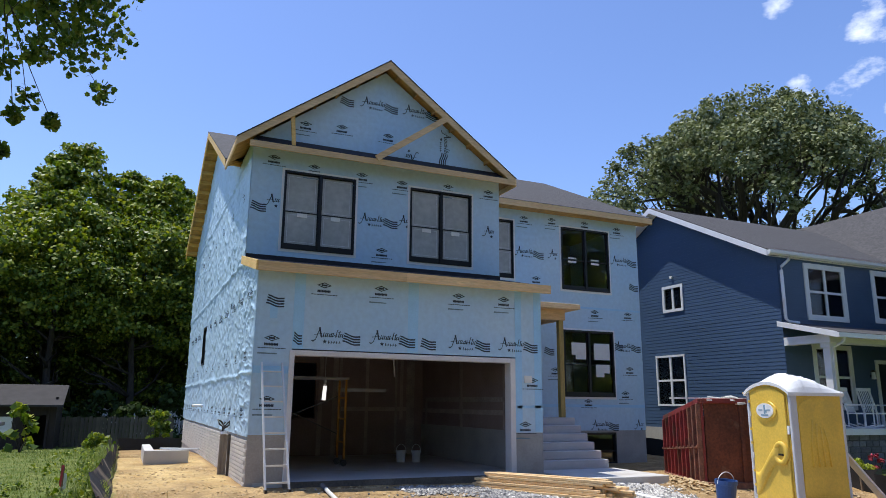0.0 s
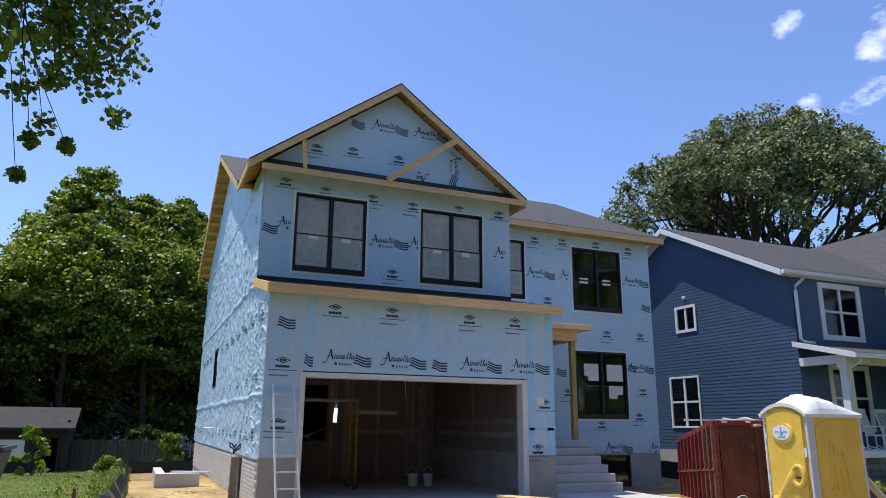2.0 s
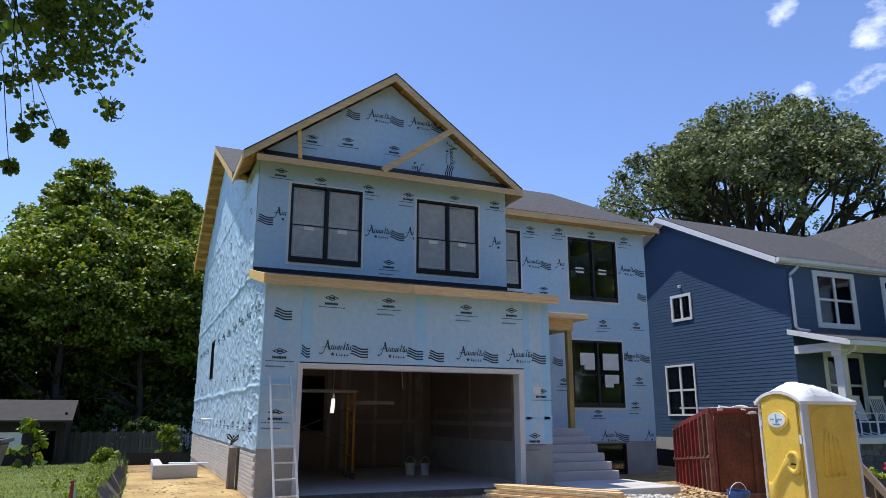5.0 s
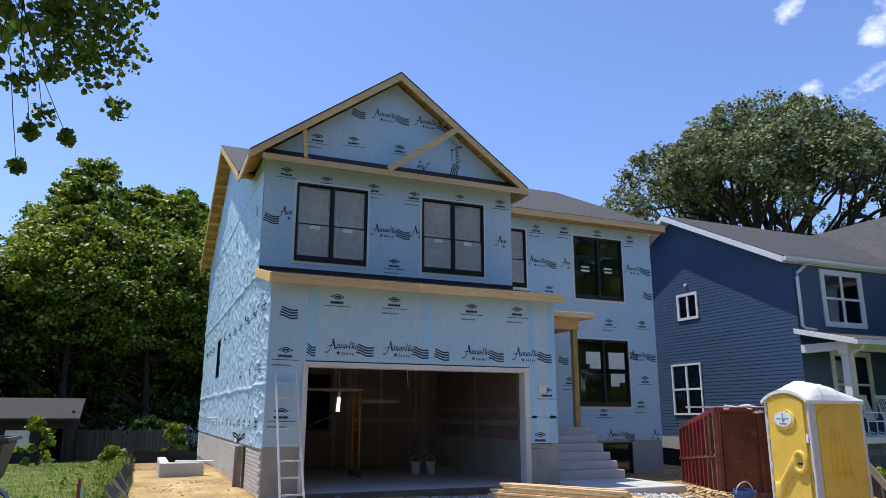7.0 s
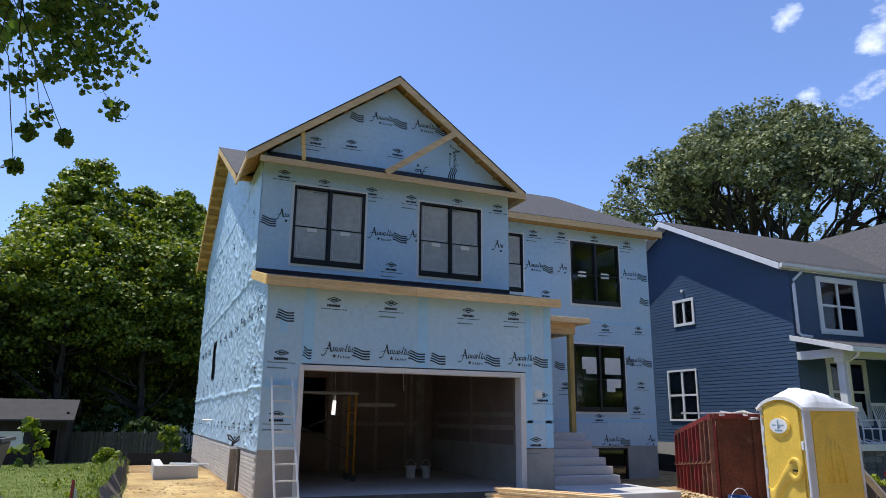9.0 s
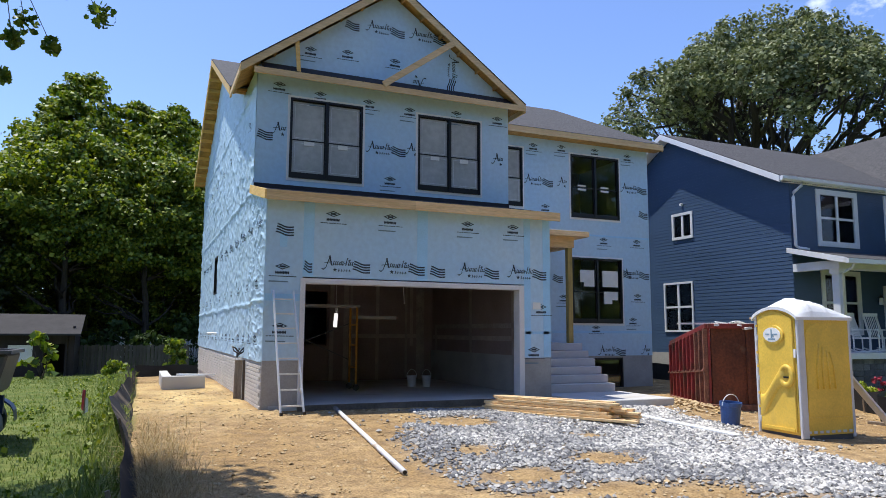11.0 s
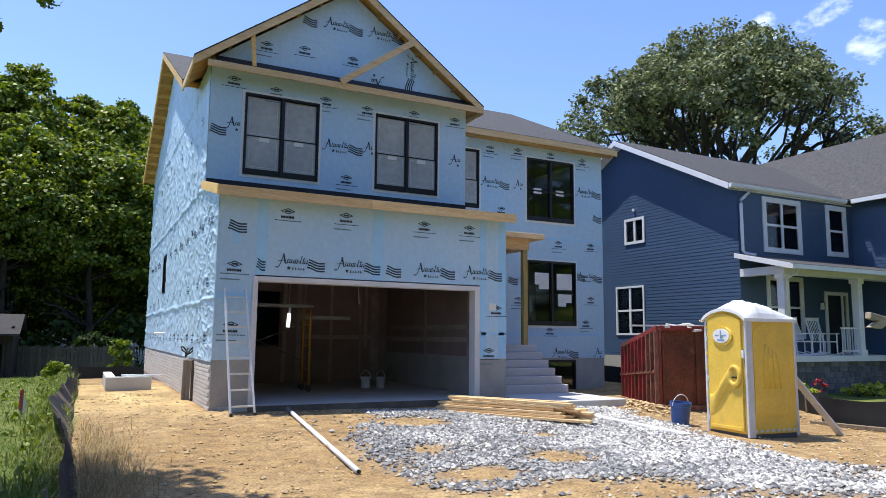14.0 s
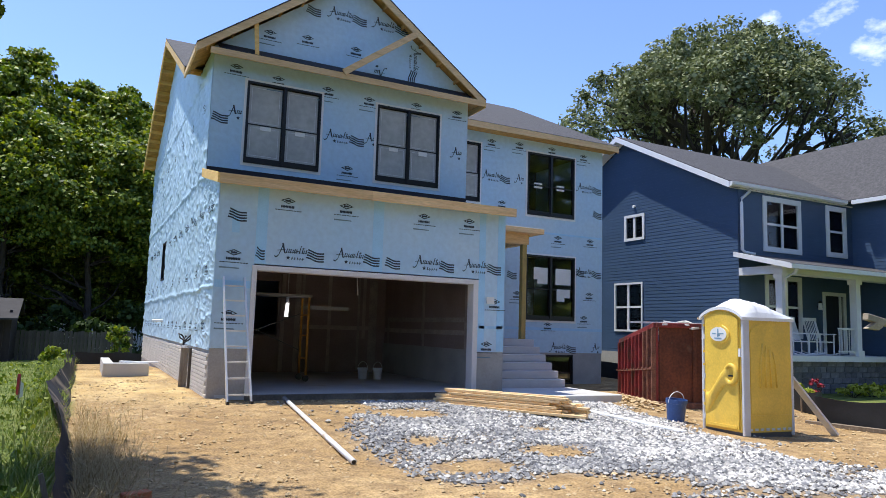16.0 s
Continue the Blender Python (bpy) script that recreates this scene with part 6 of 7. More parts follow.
silt_fence("silt_fence", "sagging muddy black silt fence along the grass", [(-2.12, -8.5), (-2.12, -5.1), (-2.19, -3.0), (-2.24, 2.0), (-2.26, 8.0), (-2.3, 15.2)], 0.58, M["silt"], 3.0, 0.16, True, 0.30)
silt_fence("silt_fence", "black silt fence behind the house plot", [(-2.3, 15.3), (0.5, 17.6), (6.0, 18.2)], 0.50, M["silt_black"], 7.0, 0.05, False)
silt_fence("silt_fence", "black silt fence between the two plots", [(13.2, -11.0), (11.75, -5.9), (11.35, -4.3), (12.6, -3.6), (15.0, 1.3), (15.1, 9.0)], 0.66, M["silt_black"], 11.0, 0.05)
bm = bmesh.new()
beam(bm, (11.2, -4.2, ground_z(11.2, -4.2) + 0.02), (12.4, -9.0, ground_z(12.4, -9) + 0.02), 0.12, 0.08)
tagged(part("edge_timber", bm, M["stake"], None, bevel=0.006), "weathered timber lying along the silt fence", "timber")
# survey stake, block
mark = thing("survey_stake", "wooden survey stake with red and white ribbon in the grass", "stake")
zg = ground_z(-3.04, 0.4)
bm = bmesh.new()
beam(bm, (-3.04, 0.4, zg - 0.05), (-3.04, 0.4, zg + 0.42), 0.035, 0.02, up=(0, 1, 0))
part("stake", bm, M["stake"], mark)
bm = bmesh.new()
prism(bm, [(-3.075, 0.37, zg + 0.43), (-3.03, 0.37, zg + 0.43), (-3.05, 0.36, zg + 0.06), (-3.08, 0.36, zg + 0.10)], (0, 0.01, 0))
part("ribbon", bm, make_mat("red_ribbon", (0.62, 0.07, 0.09), rough=0.5, bump=0.0), mark, "red plastic ribbon")
bm = bmesh.new()
prism(bm, [(-3.02, 0.37, zg + 0.30), (-2.975, 0.37, zg + 0.27), (-2.965, 0.36, zg + 0.05), (-3.02, 0.36, zg + 0.02)], (0, 0.01, 0))
part("tag", bm, M["paper"], mark, "white plastic tag")
bm = bmesh.new()
box(bm, -0.12, 0.12, -0.06, 0.06, 0, 0.10)
tagged(part("loose_brick", bm, make_mat("orange_brick", (0.52, 0.15, 0.06), rough=0.8, bump=0.2), None, bevel=0.008, at=pose(-1.62, -6.95, ground_z(-1.62, -6.95) - 0.005, 0, 0, 20)), "single orange brick lying on the soil", "brick")

# ---- shed, fences and bin at the back ----
M["shed_dark"] = make_mat("dark_stained_boards", (0.026, 0.017, 0.015), rough=0.85, var=0.25, scale=3, fine=25, bump=0.2, stretch=(4, 4, 0.6))
M["shed_roof"] = make_mat("grey_weathered_roof", (0.036, 0.033, 0.033), rough=0.9, var=0.2, scale=2.5, fine=30, bump=0.3)
shed = thing("shed", "low dark wooden shed with a grey roof", "shed")
SX0, SX1, SY, SZ = -10.0, -4.75, 20.0, -0.75
bm = bmesh.new()
wall_y(bm, SY, SY + 0.1, SX0, SX1, SZ, 1.25, [(-5.9, -5.1, SZ - 1, 0.75), (-7.2, -6.3, -0.05, 0.7)])
part("front_wall", bm, M["shed_dark"], shed)
bm = bmesh.new()
box(bm, SX1 - 0.1, SX1, SY + 0.1, SY + 3.0, SZ, 1.5)
part("side_wall", bm, M["shed_dark"], shed)
bm = bmesh.new()
box(bm, SX0, SX1 - 0.1, SY + 2.9, SY + 3.0, SZ, 1.5)
part("back_wall", bm, M["shed_dark"], shed)
bm = bmesh.new()
prism(bm, [(SX0 - 0.3, SY - 0.45, 1.10), (SX1 + 0.25, SY - 0.45, 1.10), (SX1 + 0.25, SY + 1.6, 1.95), (SX0 - 0.3, SY + 1.6, 1.95)], (0, 0, 0.08))
prism(bm, [(SX0 - 0.3, SY + 1.6, 1.95), (SX1 + 0.25, SY + 1.6, 1.95), (SX1 + 0.25, SY + 3.4, 1.3), (SX0 - 0.3, SY + 3.4, 1.3)], (0, 0, 0.08))
part("roof", bm, M["shed_roof"], shed, "grey weathered roof")
bm = bmesh.new()
box(bm, -7.2, -6.3, SY + 0.02, SY + 0.04, -0.05, 0.7)
part("window_panel", bm, M["primed"], shed, "pale boarded window")
for x in (-5.95, -5.05):
    bm = bmesh.new()
    box(bm, x - 0.04, x + 0.04, SY - 0.06, SY - 0.002, SZ, 1.1)
    part("post", bm, M["shed_dark"], shed)
M["old_fence"] = make_mat("old_grey_fence_boards", (0.085, 0.075, 0.066), rough=0.9, var=0.25, scale=3, fine=30, bump=0.3, rand=0.25, stretch=(5, 5, 0.5))
wf = thing("board_fence", "weathered grey board fence", "fence")
bm = bmesh.new()
box(bm, 0, 0.14, 0, 0.022, 0, 1.38)
pick = mesh_of("board", bm, M["old_fence"])
for k in range(30):
    share("board", pick, wf, pose(-4.65 + 0.155 * k, 21.5 + 0.02 * (k % 3), -0.72 + 0.03 * math.sin(k * 2.1), 0, 0.6 * math.sin(k), 0))
for z in (-0.4, 0.3):
    bm = bmesh.new()
    box(bm, -4.7, 0.1, 21.57, 21.63, z, z + 0.09)
    part("rail", bm, M["old_fence"], wf)
pf = thing("picket_fence", "white picket fence beyond the trees", "fence")
bm = bmesh.new()
box(bm, 0, 0.13, 0, 0.025, 0, 1.7)
pk = mesh_of("picket", bm, M["white_paint"])
for k in range(46):
    share("picket", pk, pf, pose(-4.0 + 0.17 * k, 33, -0.75))
bm = bmesh.new()
box(bm, -4.0, 3.8, 33.03, 33.08, 0.5, 0.6)
part("rail", bm, M["white_paint"], pf)
cz = 0.0
cart = thing("tub_trailer", "small trailer with a grey plastic tub and blue mudguard", "trailer", at=pose(0.09, -2.0, ground_z(-4.1, -2.9) - 0.01))
M["tub"] = make_mat("grey_bin_plastic", (0.085, 0.08, 0.078), rough=0.55, var=0.15, bump=0.05)
M["blue_steel"] = make_mat("dark_blue_painted_steel", (0.02, 0.045, 0.12), rough=0.4, var=0.15, bump=0.05)
bm = bmesh.new()
prism(bm, [(-5.30, -1.0, cz + 0.66), (-4.12, -1.0, cz + 0.66), (-3.98, -1.0, cz + 0.74), (-3.86, -1.0, cz + 1.26), (-5.50, -1.0, cz + 1.26)], (0, 1.1, 0))
tub = part("tub", bm, M["tub"], cart, "grey plastic tub", bevel=0.03)
bm = bmesh.new()
for x0, x1, y0, y1 in ((-5.53, -3.82, -1.04, -0.96), (-5.53, -3.82, 0.06, 0.14), (-5.53, -5.46, -0.96, 0.06), (-3.89, -3.82, -0.96, 0.06)):
    box(bm, x0, x1, y0, y1, cz + 1.262, cz + 1.31)
part("rim", bm, M["tub"], tub)
bm = bmesh.new()
box(bm, -5.3, -4.0, -0.72, -0.62, cz + 0.40, cz + 0.658)
box(bm, -5.3, -4.0, -0.18, -0.08, cz + 0.40, cz + 0.658)
part("chassis", bm, M["blue_steel"], cart)
for y in (-1.08, 0.08):
    bm = bmesh.new()
    tube(bm, [(-4.28, y, cz + 0.29), (-4.28, y + 0.18, cz + 0.29)], 0.29, 24)
    wheel = part("wheel", bm, M["bin"], cart, bevel=0.02)
    bm = bmesh.new()
    tube(bm, [(-4.28, y - 0.012, cz + 0.29), (-4.28, y + 0.02, cz + 0.29)], 0.13, 18)
    part("hub", bm, M["post_grey"], wheel)
    bm = bmesh.new()
    arch = [(-4.28 + 0.40 * math.cos(math.pi * k / 12), cz + 0.27 + 0.33 * math.sin(math.pi * k / 12) ** 0.7) for k in range(13)]
    for (xa, za), (xb, zb) in zip(arch, arch[1:]):
        prism(bm, [(xa, y - 0.05, za), (xb, y - 0.05, zb), (xb, y - 0.05, zb + 0.025), (xa, y - 0.05, za + 0.025)], (0, 0.28, 0))
    part("mudguard", bm, M["blue_steel"], cart, "blue mudguard")
bm = bmesh.new()
tube(bm, [(-4.28, -0.95, cz + 0.29), (-4.28, 0.1, cz + 0.29)], 0.035, 10)
part("axle", bm, M["bin"], cart)
bm = bmesh.new()
beam(bm, (-5.2, -0.40, cz + 0.45), (-6.4, -0.40, cz + 0.03), 0.07, 0.07)
part("drawbar", bm, M["blue_steel"], cart)

# ---- porch furniture and garden of the neighbour ----
chair = thing("rocking_chair", "white painted slatted rocking chair on the porch", "chair", group="porch chairs")


def chair_parts(c):
    for x in (-0.27, 0.27):
        bm = bmesh.new()
        tube(bm, [(x, -0.45, 0.09), (x, -0.2, 0.025), (x, 0.1, 0.02), (x, 0.5, 0.12)], 0.022, 6)
        part("rocker", bm, M["white_paint"], c)
        for y, h in ((-0.25, 0.66), (0.22, 0.42)):
            bm = bmesh.new()
            tube(bm, [(x, y, 0.03), (x, y, h)], 0.022, 6)
            part("leg", bm, M["white_paint"], c)
        bm = bmesh.new()
        box(bm, x - 0.04, x + 0.04, -0.32, 0.26, 0.65, 0.68)
        part("arm", bm, M["white_paint"], c)
        bm = bmesh.new()
        tube(bm, [(x * 0.9, 0.22, 0.40), (x * 0.9, 0.45, 1.15)], 0.022, 6)
        part("back_post", bm, M["white_paint"], c)
    bm = bmesh.new()
    box(bm, -0.27, 0.27, -0.28, 0.26, 0.40, 0.44)
    part("seat", bm, M["white_paint"], c)
    for k in range(7):
        bm = bmesh.new()
        x = -0.20 + k * 0.066
        tube(bm, [(x, 0.24, 0.46), (x, 0.44, 1.10)], 0.014, 5)
        part("slat", bm, M["white_paint"], c)
    bm = bmesh.new()
    box(bm, -0.27, 0.27, 0.41, 0.46, 1.08, 1.18)
    part("head_rail", bm, M["white_paint"], c)


chair_parts(chair)
chair.matrix_basis = pose(17.72, 0.45, 0.80, 0, 0, 12)
copy_thing(chair, pose(18.62, 0.55, 0.80, 0, 0, -10))
rail = thing("porch_railing", "white porch railing with thin balusters", "railing")
bm = bmesh.new()
box(bm, 18.70, 19.52, PY + 0.11, PY + 0.15, 1.62, 1.67)
part("top_rail", bm, M["white_paint"], rail)
bm = bmesh.new()
box(bm, 18.70, 19.52, PY + 0.115, PY + 0.145, 0.92, 0.96)
part("bottom_rail", bm, M["white_paint"], rail)
for k in range(7):
    bm = bmesh.new()
    x = 18.73 + k * 0.125
    box(bm, x, x + 0.02, PY + 0.12, PY + 0.14, 0.80 if k in (0, 6) else 0.96, 1.62)
    part("baluster", bm, M["white_paint"], rail)
lantern = thing("wall_lantern", "black wall lantern beside the front door", "lamp")
bm = bmesh.new()
tube(bm, [(19.72, NY - 0.12, 2.28), (19.72, NY - 0.12, 2.50)], 0.07, 8, 0.05)
part("body", bm, M["cap_white"], lantern)
bm = bmesh.new()
tube(bm, [(19.72, NY - 0.12, 2.50), (19.72, NY - 0.12, 2.58)], 0.09, 8, 0.02)
box(bm, 19.69, 19.75, NY - 0.12, NY - 0.023, 2.36, 2.42)
part("hood", bm, M["dark_door"], lantern)

# timber rail on a bracket beside the neighbour's steps
M["pale_timber"] = make_mat("pale_weathered_timber", (0.40, 0.34, 0.25), rough=0.8, var=0.2, scale=4, fine=30, bump=0.2)
rail_stand = thing("timber_rail", "pale weathered timber rail on a bracket and post", "rail", at=pose(13.64, -4.0, 0))
gr0 = ground_z(15.6, -4.0)
bm = bmesh.new()
beam(bm, (0, 0, 1.83), (2.2, 0.05, 1.50), 0.14, 0.15)
part("rail", bm, M["pale_timber"], rail_stand, bevel=0.012)
bm = bmesh.new()
prism(bm, [(-0.05, -0.06, 1.56), (0.20, -0.06, 1.66), (0.34, -0.06, 1.73), (0.62, -0.06, 1.68), (0.55, -0.06, 1.60), (0.40, -0.06, 1.53), (0.22, -0.06, 1.55)], (0, 0.12, 0))
part("bracket", bm, M["pale_timber"], rail_stand, bevel=0.01)
bm = bmesh.new()
box(bm, 1.75, 1.89, -0.06, 0.08, gr0 - 0.2, 1.50)
part("post", bm, M["pale_timber"], rail_stand)

# ---- trees ----
M["bark"] = make_mat("grey_brown_bark", (0.055, 0.045, 0.036), rough=0.95, var=0.3, scale=4, fine=20, bump=0.6, dist=0.03, stretch=(3, 3, 0.6))
M["leaf_wood"] = island_mat("woodland_leaves", [(0.035, 0.068, 0.012), (0.10, 0.155, 0.020), (0.20, 0.25, 0.036), (0.33, 0.345, 0.055)], rough=0.5, spec=0.3, trans=0.27)
M["leaf_pine"] = island_mat("dark_grey_green_leaves", [(0.04, 0.065, 0.025), (0.075, 0.105, 0.045), (0.13, 0.155, 0.075)], rough=0.6, spec=0.25, trans=0.2)
# undergrowth leaf colour lowered to stand in for shade beneath the canopy
M["leaf_shaded"] = island_mat("shade_darkened_undergrowth_leaves", [(0.018, 0.035, 0.008), (0.035, 0.06, 0.014), (0.06, 0.09, 0.022)], rough=0.6, spec=0.2, trans=0.2)
M["leaf_oak"] = island_mat("olive_oak_leaves", [(0.055, 0.075, 0.028), (0.13, 0.155, 0.065), (0.21, 0.235, 0.115), (0.33, 0.35, 0.20)], rough=0.6, spec=0.25, trans=0.18)
M["leaf_maple"] = island_mat("maple_leaves", [(0.05, 0.095, 0.02), (0.10, 0.165, 0.032), (0.21, 0.26, 0.05)], rough=0.42, spec=0.45, trans=0.42)


def leaf_cloud(name, centers, radii, per, size, mat, seed, parent, flat=0.35, squash=0.75):
    """Many small leaves gathered in clumps, as one mesh."""
    r = np.random.default_rng(seed)
    c = np.repeat(np.array(centers, dtype=float), per, axis=0)
    rad = np.repeat(np.array(radii, dtype=float), per)
    k = len(c)
    d = r.normal(size=(k, 3))
    d /= np.linalg.norm(d, axis=1)[:, None]
    dist = rad * r.random(k) ** 0.45
    pos = c + d * dist[:, None] * np.array([1, 1, squash])
    nrm = d * 0.6 + r.normal(size=(k, 3)) * 0.55 + np.array([0, 0, flat])
    nrm /= np.linalg.norm(nrm, axis=1)[:, None]
    t = np.cross(nrm, r.normal(size=(k, 3)))
    t /= np.linalg.norm(t, axis=1)[:, None]
    b = np.cross(nrm, t)
    s = size * (0.6 + 0.8 * r.random(k))[:, None]
    w = s * (0.34 + 0.16 * r.random(k))[:, None]
    bend = nrm * s * 0.12
    v = np.stack([pos - t * s * 0.5, pos + b * w - bend, pos + t * s * 0.5, pos - b * w - bend], 1).reshape(-1, 3)
    me = bpy.data.meshes.new(name)
    me.vertices.add(4 * k)
    me.vertices.foreach_set("co", v.astype(np.float32).ravel())
    me.loops.add(4 * k)
    me.loops.foreach_set("vertex_index", np.arange(4 * k, dtype=np.int32))
    me.polygons.add(k)
    me.polygons.foreach_set("loop_start", np.arange(0, 4 * k, 4, dtype=np.int32))
    me.update(calc_edges=True)
    me.materials.append(mat)
    ob = new(name, me)
    if parent is not None:
        ob.parent = parent
    return ob


def limb(bm, a, b, r0, r1, rg, wob=0.12, seg=6, steps=6, sag=0.0):
    a, b = Vector(a), Vector(b)
    ln_ = (b - a).length
    pts = []
    for k in range(steps + 1):
        f = k / steps
        p = a.lerp(b, f)
        amp = ln_ * wob * math.sin(f * math.pi)
        p += Vector((rg.uniform(-1, 1), rg.uniform(-1, 1), rg.uniform(-0.5, 1))) * amp * 0.5
        p.z += sag * ln_ * math.sin(f * math.pi)
        pts.append(p)
    tube(bm, pts, r0, seg, r1)
    return pts


def woods_tree(name, label, seed, H, R, z0, nclump, per, leaf, mat, trunk_r=0.22):
    """Tall tree with a full, uneven crown reaching low down."""
    rg = random.Random(seed)
    t = thing(name, label, "tree", group="trees of the wood")
    bm = bmesh.new()
    top = limb(bm, (0, 0, -0.3), (rg.uniform(-.4, .4), rg.uniform(-.4, .4), H * 0.82), trunk_r, 0.05, rg, 0.03, 8, 8)
    for k in range(16):
        f = 0.18 + 0.7 * rg.random()
        p = top[min(int(f * 8), 7)]
        a = rg.uniform(0, 2 * math.pi)
        l = R * (0.75 - 0.35 * f) * rg.uniform(0.8, 1.2)
        limb(bm, p, p + Vector((math.cos(a) * l, math.sin(a) * l, l * rg.uniform(0.3, 0.9))), trunk_r * 0.35, 0.02, rg, 0.15, 5, 4)
    part("trunk", bm, M["bark"], t, smooth=True)
    cs, rs = [], []
    while len(cs) < nclump:
        f = rg.random() ** 0.85
        z = z0 + (H - z0) * f
        prof = (math.sin(math.pi * min(1, 0.20 + 0.80 * f) ** 0.95) ** 0.6) if f < 0.98 else 0.1
        a = rg.uniform(0, 2 * math.pi)
        lob = 1 + 0.28 * noise.noise(Vector((math.cos(a) * 1.4 + seed, math.sin(a) * 1.4, z * 0.28)))
        rr = R * prof * lob * (0.50 + 0.5 * rg.random() ** 0.6)
        cs.append((math.cos(a) * rr, math.sin(a) * rr, z + rg.uniform(-0.3, 0.5)))
        rs.append(rg.uniform(0.55, 1.25) * (0.6 if f > 0.85 else 1))
    tagged(leaf_cloud("crown", cs, rs, per, leaf, mat, seed, t, flat=0.6, squash=0.5), kind="stuff")
    return t


wa = woods_tree("tree", "tall leafy green tree at the edge of the wood", 11, 16.5, 4.3, 2.5, 270, 80, 0.25, M["leaf_wood"])
wb = woods_tree("tree", "tall leafy green tree in the wood", 23, 15.0, 3.8, 1.5, 250, 78, 0.25, M["leaf_wood"])
wc = woods_tree("tree", "dark grey-green conifer-like tree in the wood", 37, 14.0, 3.0, 1.0, 300, 46, 0.30, M["leaf_pine"])
wd = woods_tree("tree", "leafy tree with a high crown over bare dark trunks", 52, 13.2, 4.3, 5.4, 320, 82, 0.22, M["leaf_wood"], 0.26)
wd.matrix_basis = pose(-6.3, 29.5, -0.75)
wa.matrix_basis = pose(-6.7, 33, -0.7)
wa.scale = (0.96, 0.96, 0.96)
wb.matrix_basis = pose(-4.2, 36, -0.7, 0, 0, 40)
wc.matrix_basis = pose(-14.2, 31, -0.7)
wc.scale = (0.78, 0.78, 0.78)


def plant(src, x, y, rz, sc):
    o = copy_thing(src, pose(x, y, -0.75, 0, 0, rz))
    o.scale = (sc, sc, sc)


for src, x, y, rz, sc in ((wa, -1.0, 35, 80, 0.97), (wb, 2.6, 37, 200, 1.12), (wa, 6.2, 39, 150, 1.02), (wb, -13.4, 37, 130, 0.74), (wc, -18.0, 33, 60, 0.9),
                          (wb, -21.5, 35, 300, 0.95), (wc, -11.0, 27.5, 190, 0.74), (wd, -10.4, 30.5, 250, 0.80), (wd, -2.0, 30.0, 310, 0.94), (wd, 2.2, 30.5, 20, 0.98),
                          (wd, 6.2, 32, 220, 1.0), (wc, -15.8, 26.5, 20, 0.70), (wb, -8.0, 41, 15, 1.0), (wa, 0.6, 43, 260, 1.08), (wa, -16.5, 40, 10, 0.7), (wb, -25, 30, 70, 0.9),
                          (wa, 10, 42, 44, 1.0)):
    plant(src, x, y, rz, sc)
plant(wa, -6.4, 37, 111, 1.12)
plant(wb, -11.2, 33.5, 77, 0.70)
plant(wa, -14.2, 36, 160, 0.66)
plant(wa, -3.4, 38.5, 200, 1.06)
plant(wa, -0.6, 38, 35, 1.05)
# trees across the road, which the windows mirror
for src, x, y, rz, sc in ((wa, -14, -36, 0, 1.1), (wb, -5, -40, 90, 1.15), (wa, 4, -38, 200, 1.05), (wb, 13, -37, 20, 1.2), (wa, 22, -40, 140, 1.1), (wb, 31, -36, 220, 1.1), (wa, 40, -34, 80, 1.0), (wa, 0, -31, 30, 1.25), (wb, 9, -30, 60, 1.35), (wa, 17, -31, 250, 1.25), (wb, 26, -30, 10, 1.3), (wb, -9, -31, 100, 1.3), (wa, 22, -28, 15, 1.42), (wb, 30, -27, 160, 1.5)):
    plant(src, x, y, rz, sc)


# low growth under the wood
def shrub(x, y, h, r, mat, seed, label, leaf=0.16, n=30, per=26):
    rg = random.Random(seed)
    t = thing("shrub", label, "shrub", group="shrubs")
    z = ground_z(x, y)
    bm = bmesh.new()
    for k in range(6):
        a = rg.uniform(0, 6.28)
        limb(bm, (x, y, z - 0.05), (x + math.cos(a) * r * 0.5, y + math.sin(a) * r * 0.5, z + h * 0.7), 0.02, 0.006, rg, 0.1, 5, 4)
    part("stems", bm, M["bark"], t)
    cs = []
    for k in range(n):
        a, f = rg.uniform(0, 6.28), rg.random()
        rr = r * math.sqrt(rg.random()) * (1 - 0.55 * f)
        cs.append((x + math.cos(a) * rr, y + math.sin(a) * rr, z + 0.1 + h * f))
    tagged(leaf_cloud("foliage", cs, [r * 0.28] * n, per, leaf, mat, seed, t), kind="stuff")


shrub(-0.75, 18.8, 1.35, 0.62, M["leaf_wood"], 5, "bright green shrub behind the silt fence")
shrub(-2.9, 17.0, 0.45, 0.8, M["leaf_wood"], 6, "low green weeds beside the silt fence", n=22)
# these take the darkened leaf colour, which paints the shade under the crowns
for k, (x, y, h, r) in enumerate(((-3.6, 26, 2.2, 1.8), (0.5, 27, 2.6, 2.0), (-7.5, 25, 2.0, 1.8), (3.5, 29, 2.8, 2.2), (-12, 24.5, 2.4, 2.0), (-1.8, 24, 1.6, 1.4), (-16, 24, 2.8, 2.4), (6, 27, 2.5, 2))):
    shrub(x, y, h, r, M["leaf_shaded"], 40 + k, "undergrowth below the trees, its leaves coloured dark for canopy shade", leaf=0.26, n=34, per=24)

# tall back row, also with canopy shade put into its leaf colour
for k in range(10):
    shrub(-22.0 + 3.4 * k, 44.5 + 0.8 * math.sin(k * 2.3), 5.2 + 0.9 * math.sin(k * 1.7), 2.9, M["leaf_shaded"], 60 + k, "tall undergrowth deep in the wood, its leaves coloured dark for shade", leaf=0.42, n=52, per=34)

# spreading oak beyond the neighbour
oak = thing("oak_tree", "large spreading olive-green oak behind the blue house", "tree", at=pose(36.2, 19.3, -0.8))
rg = random.Random(77)
bm = bmesh.new()
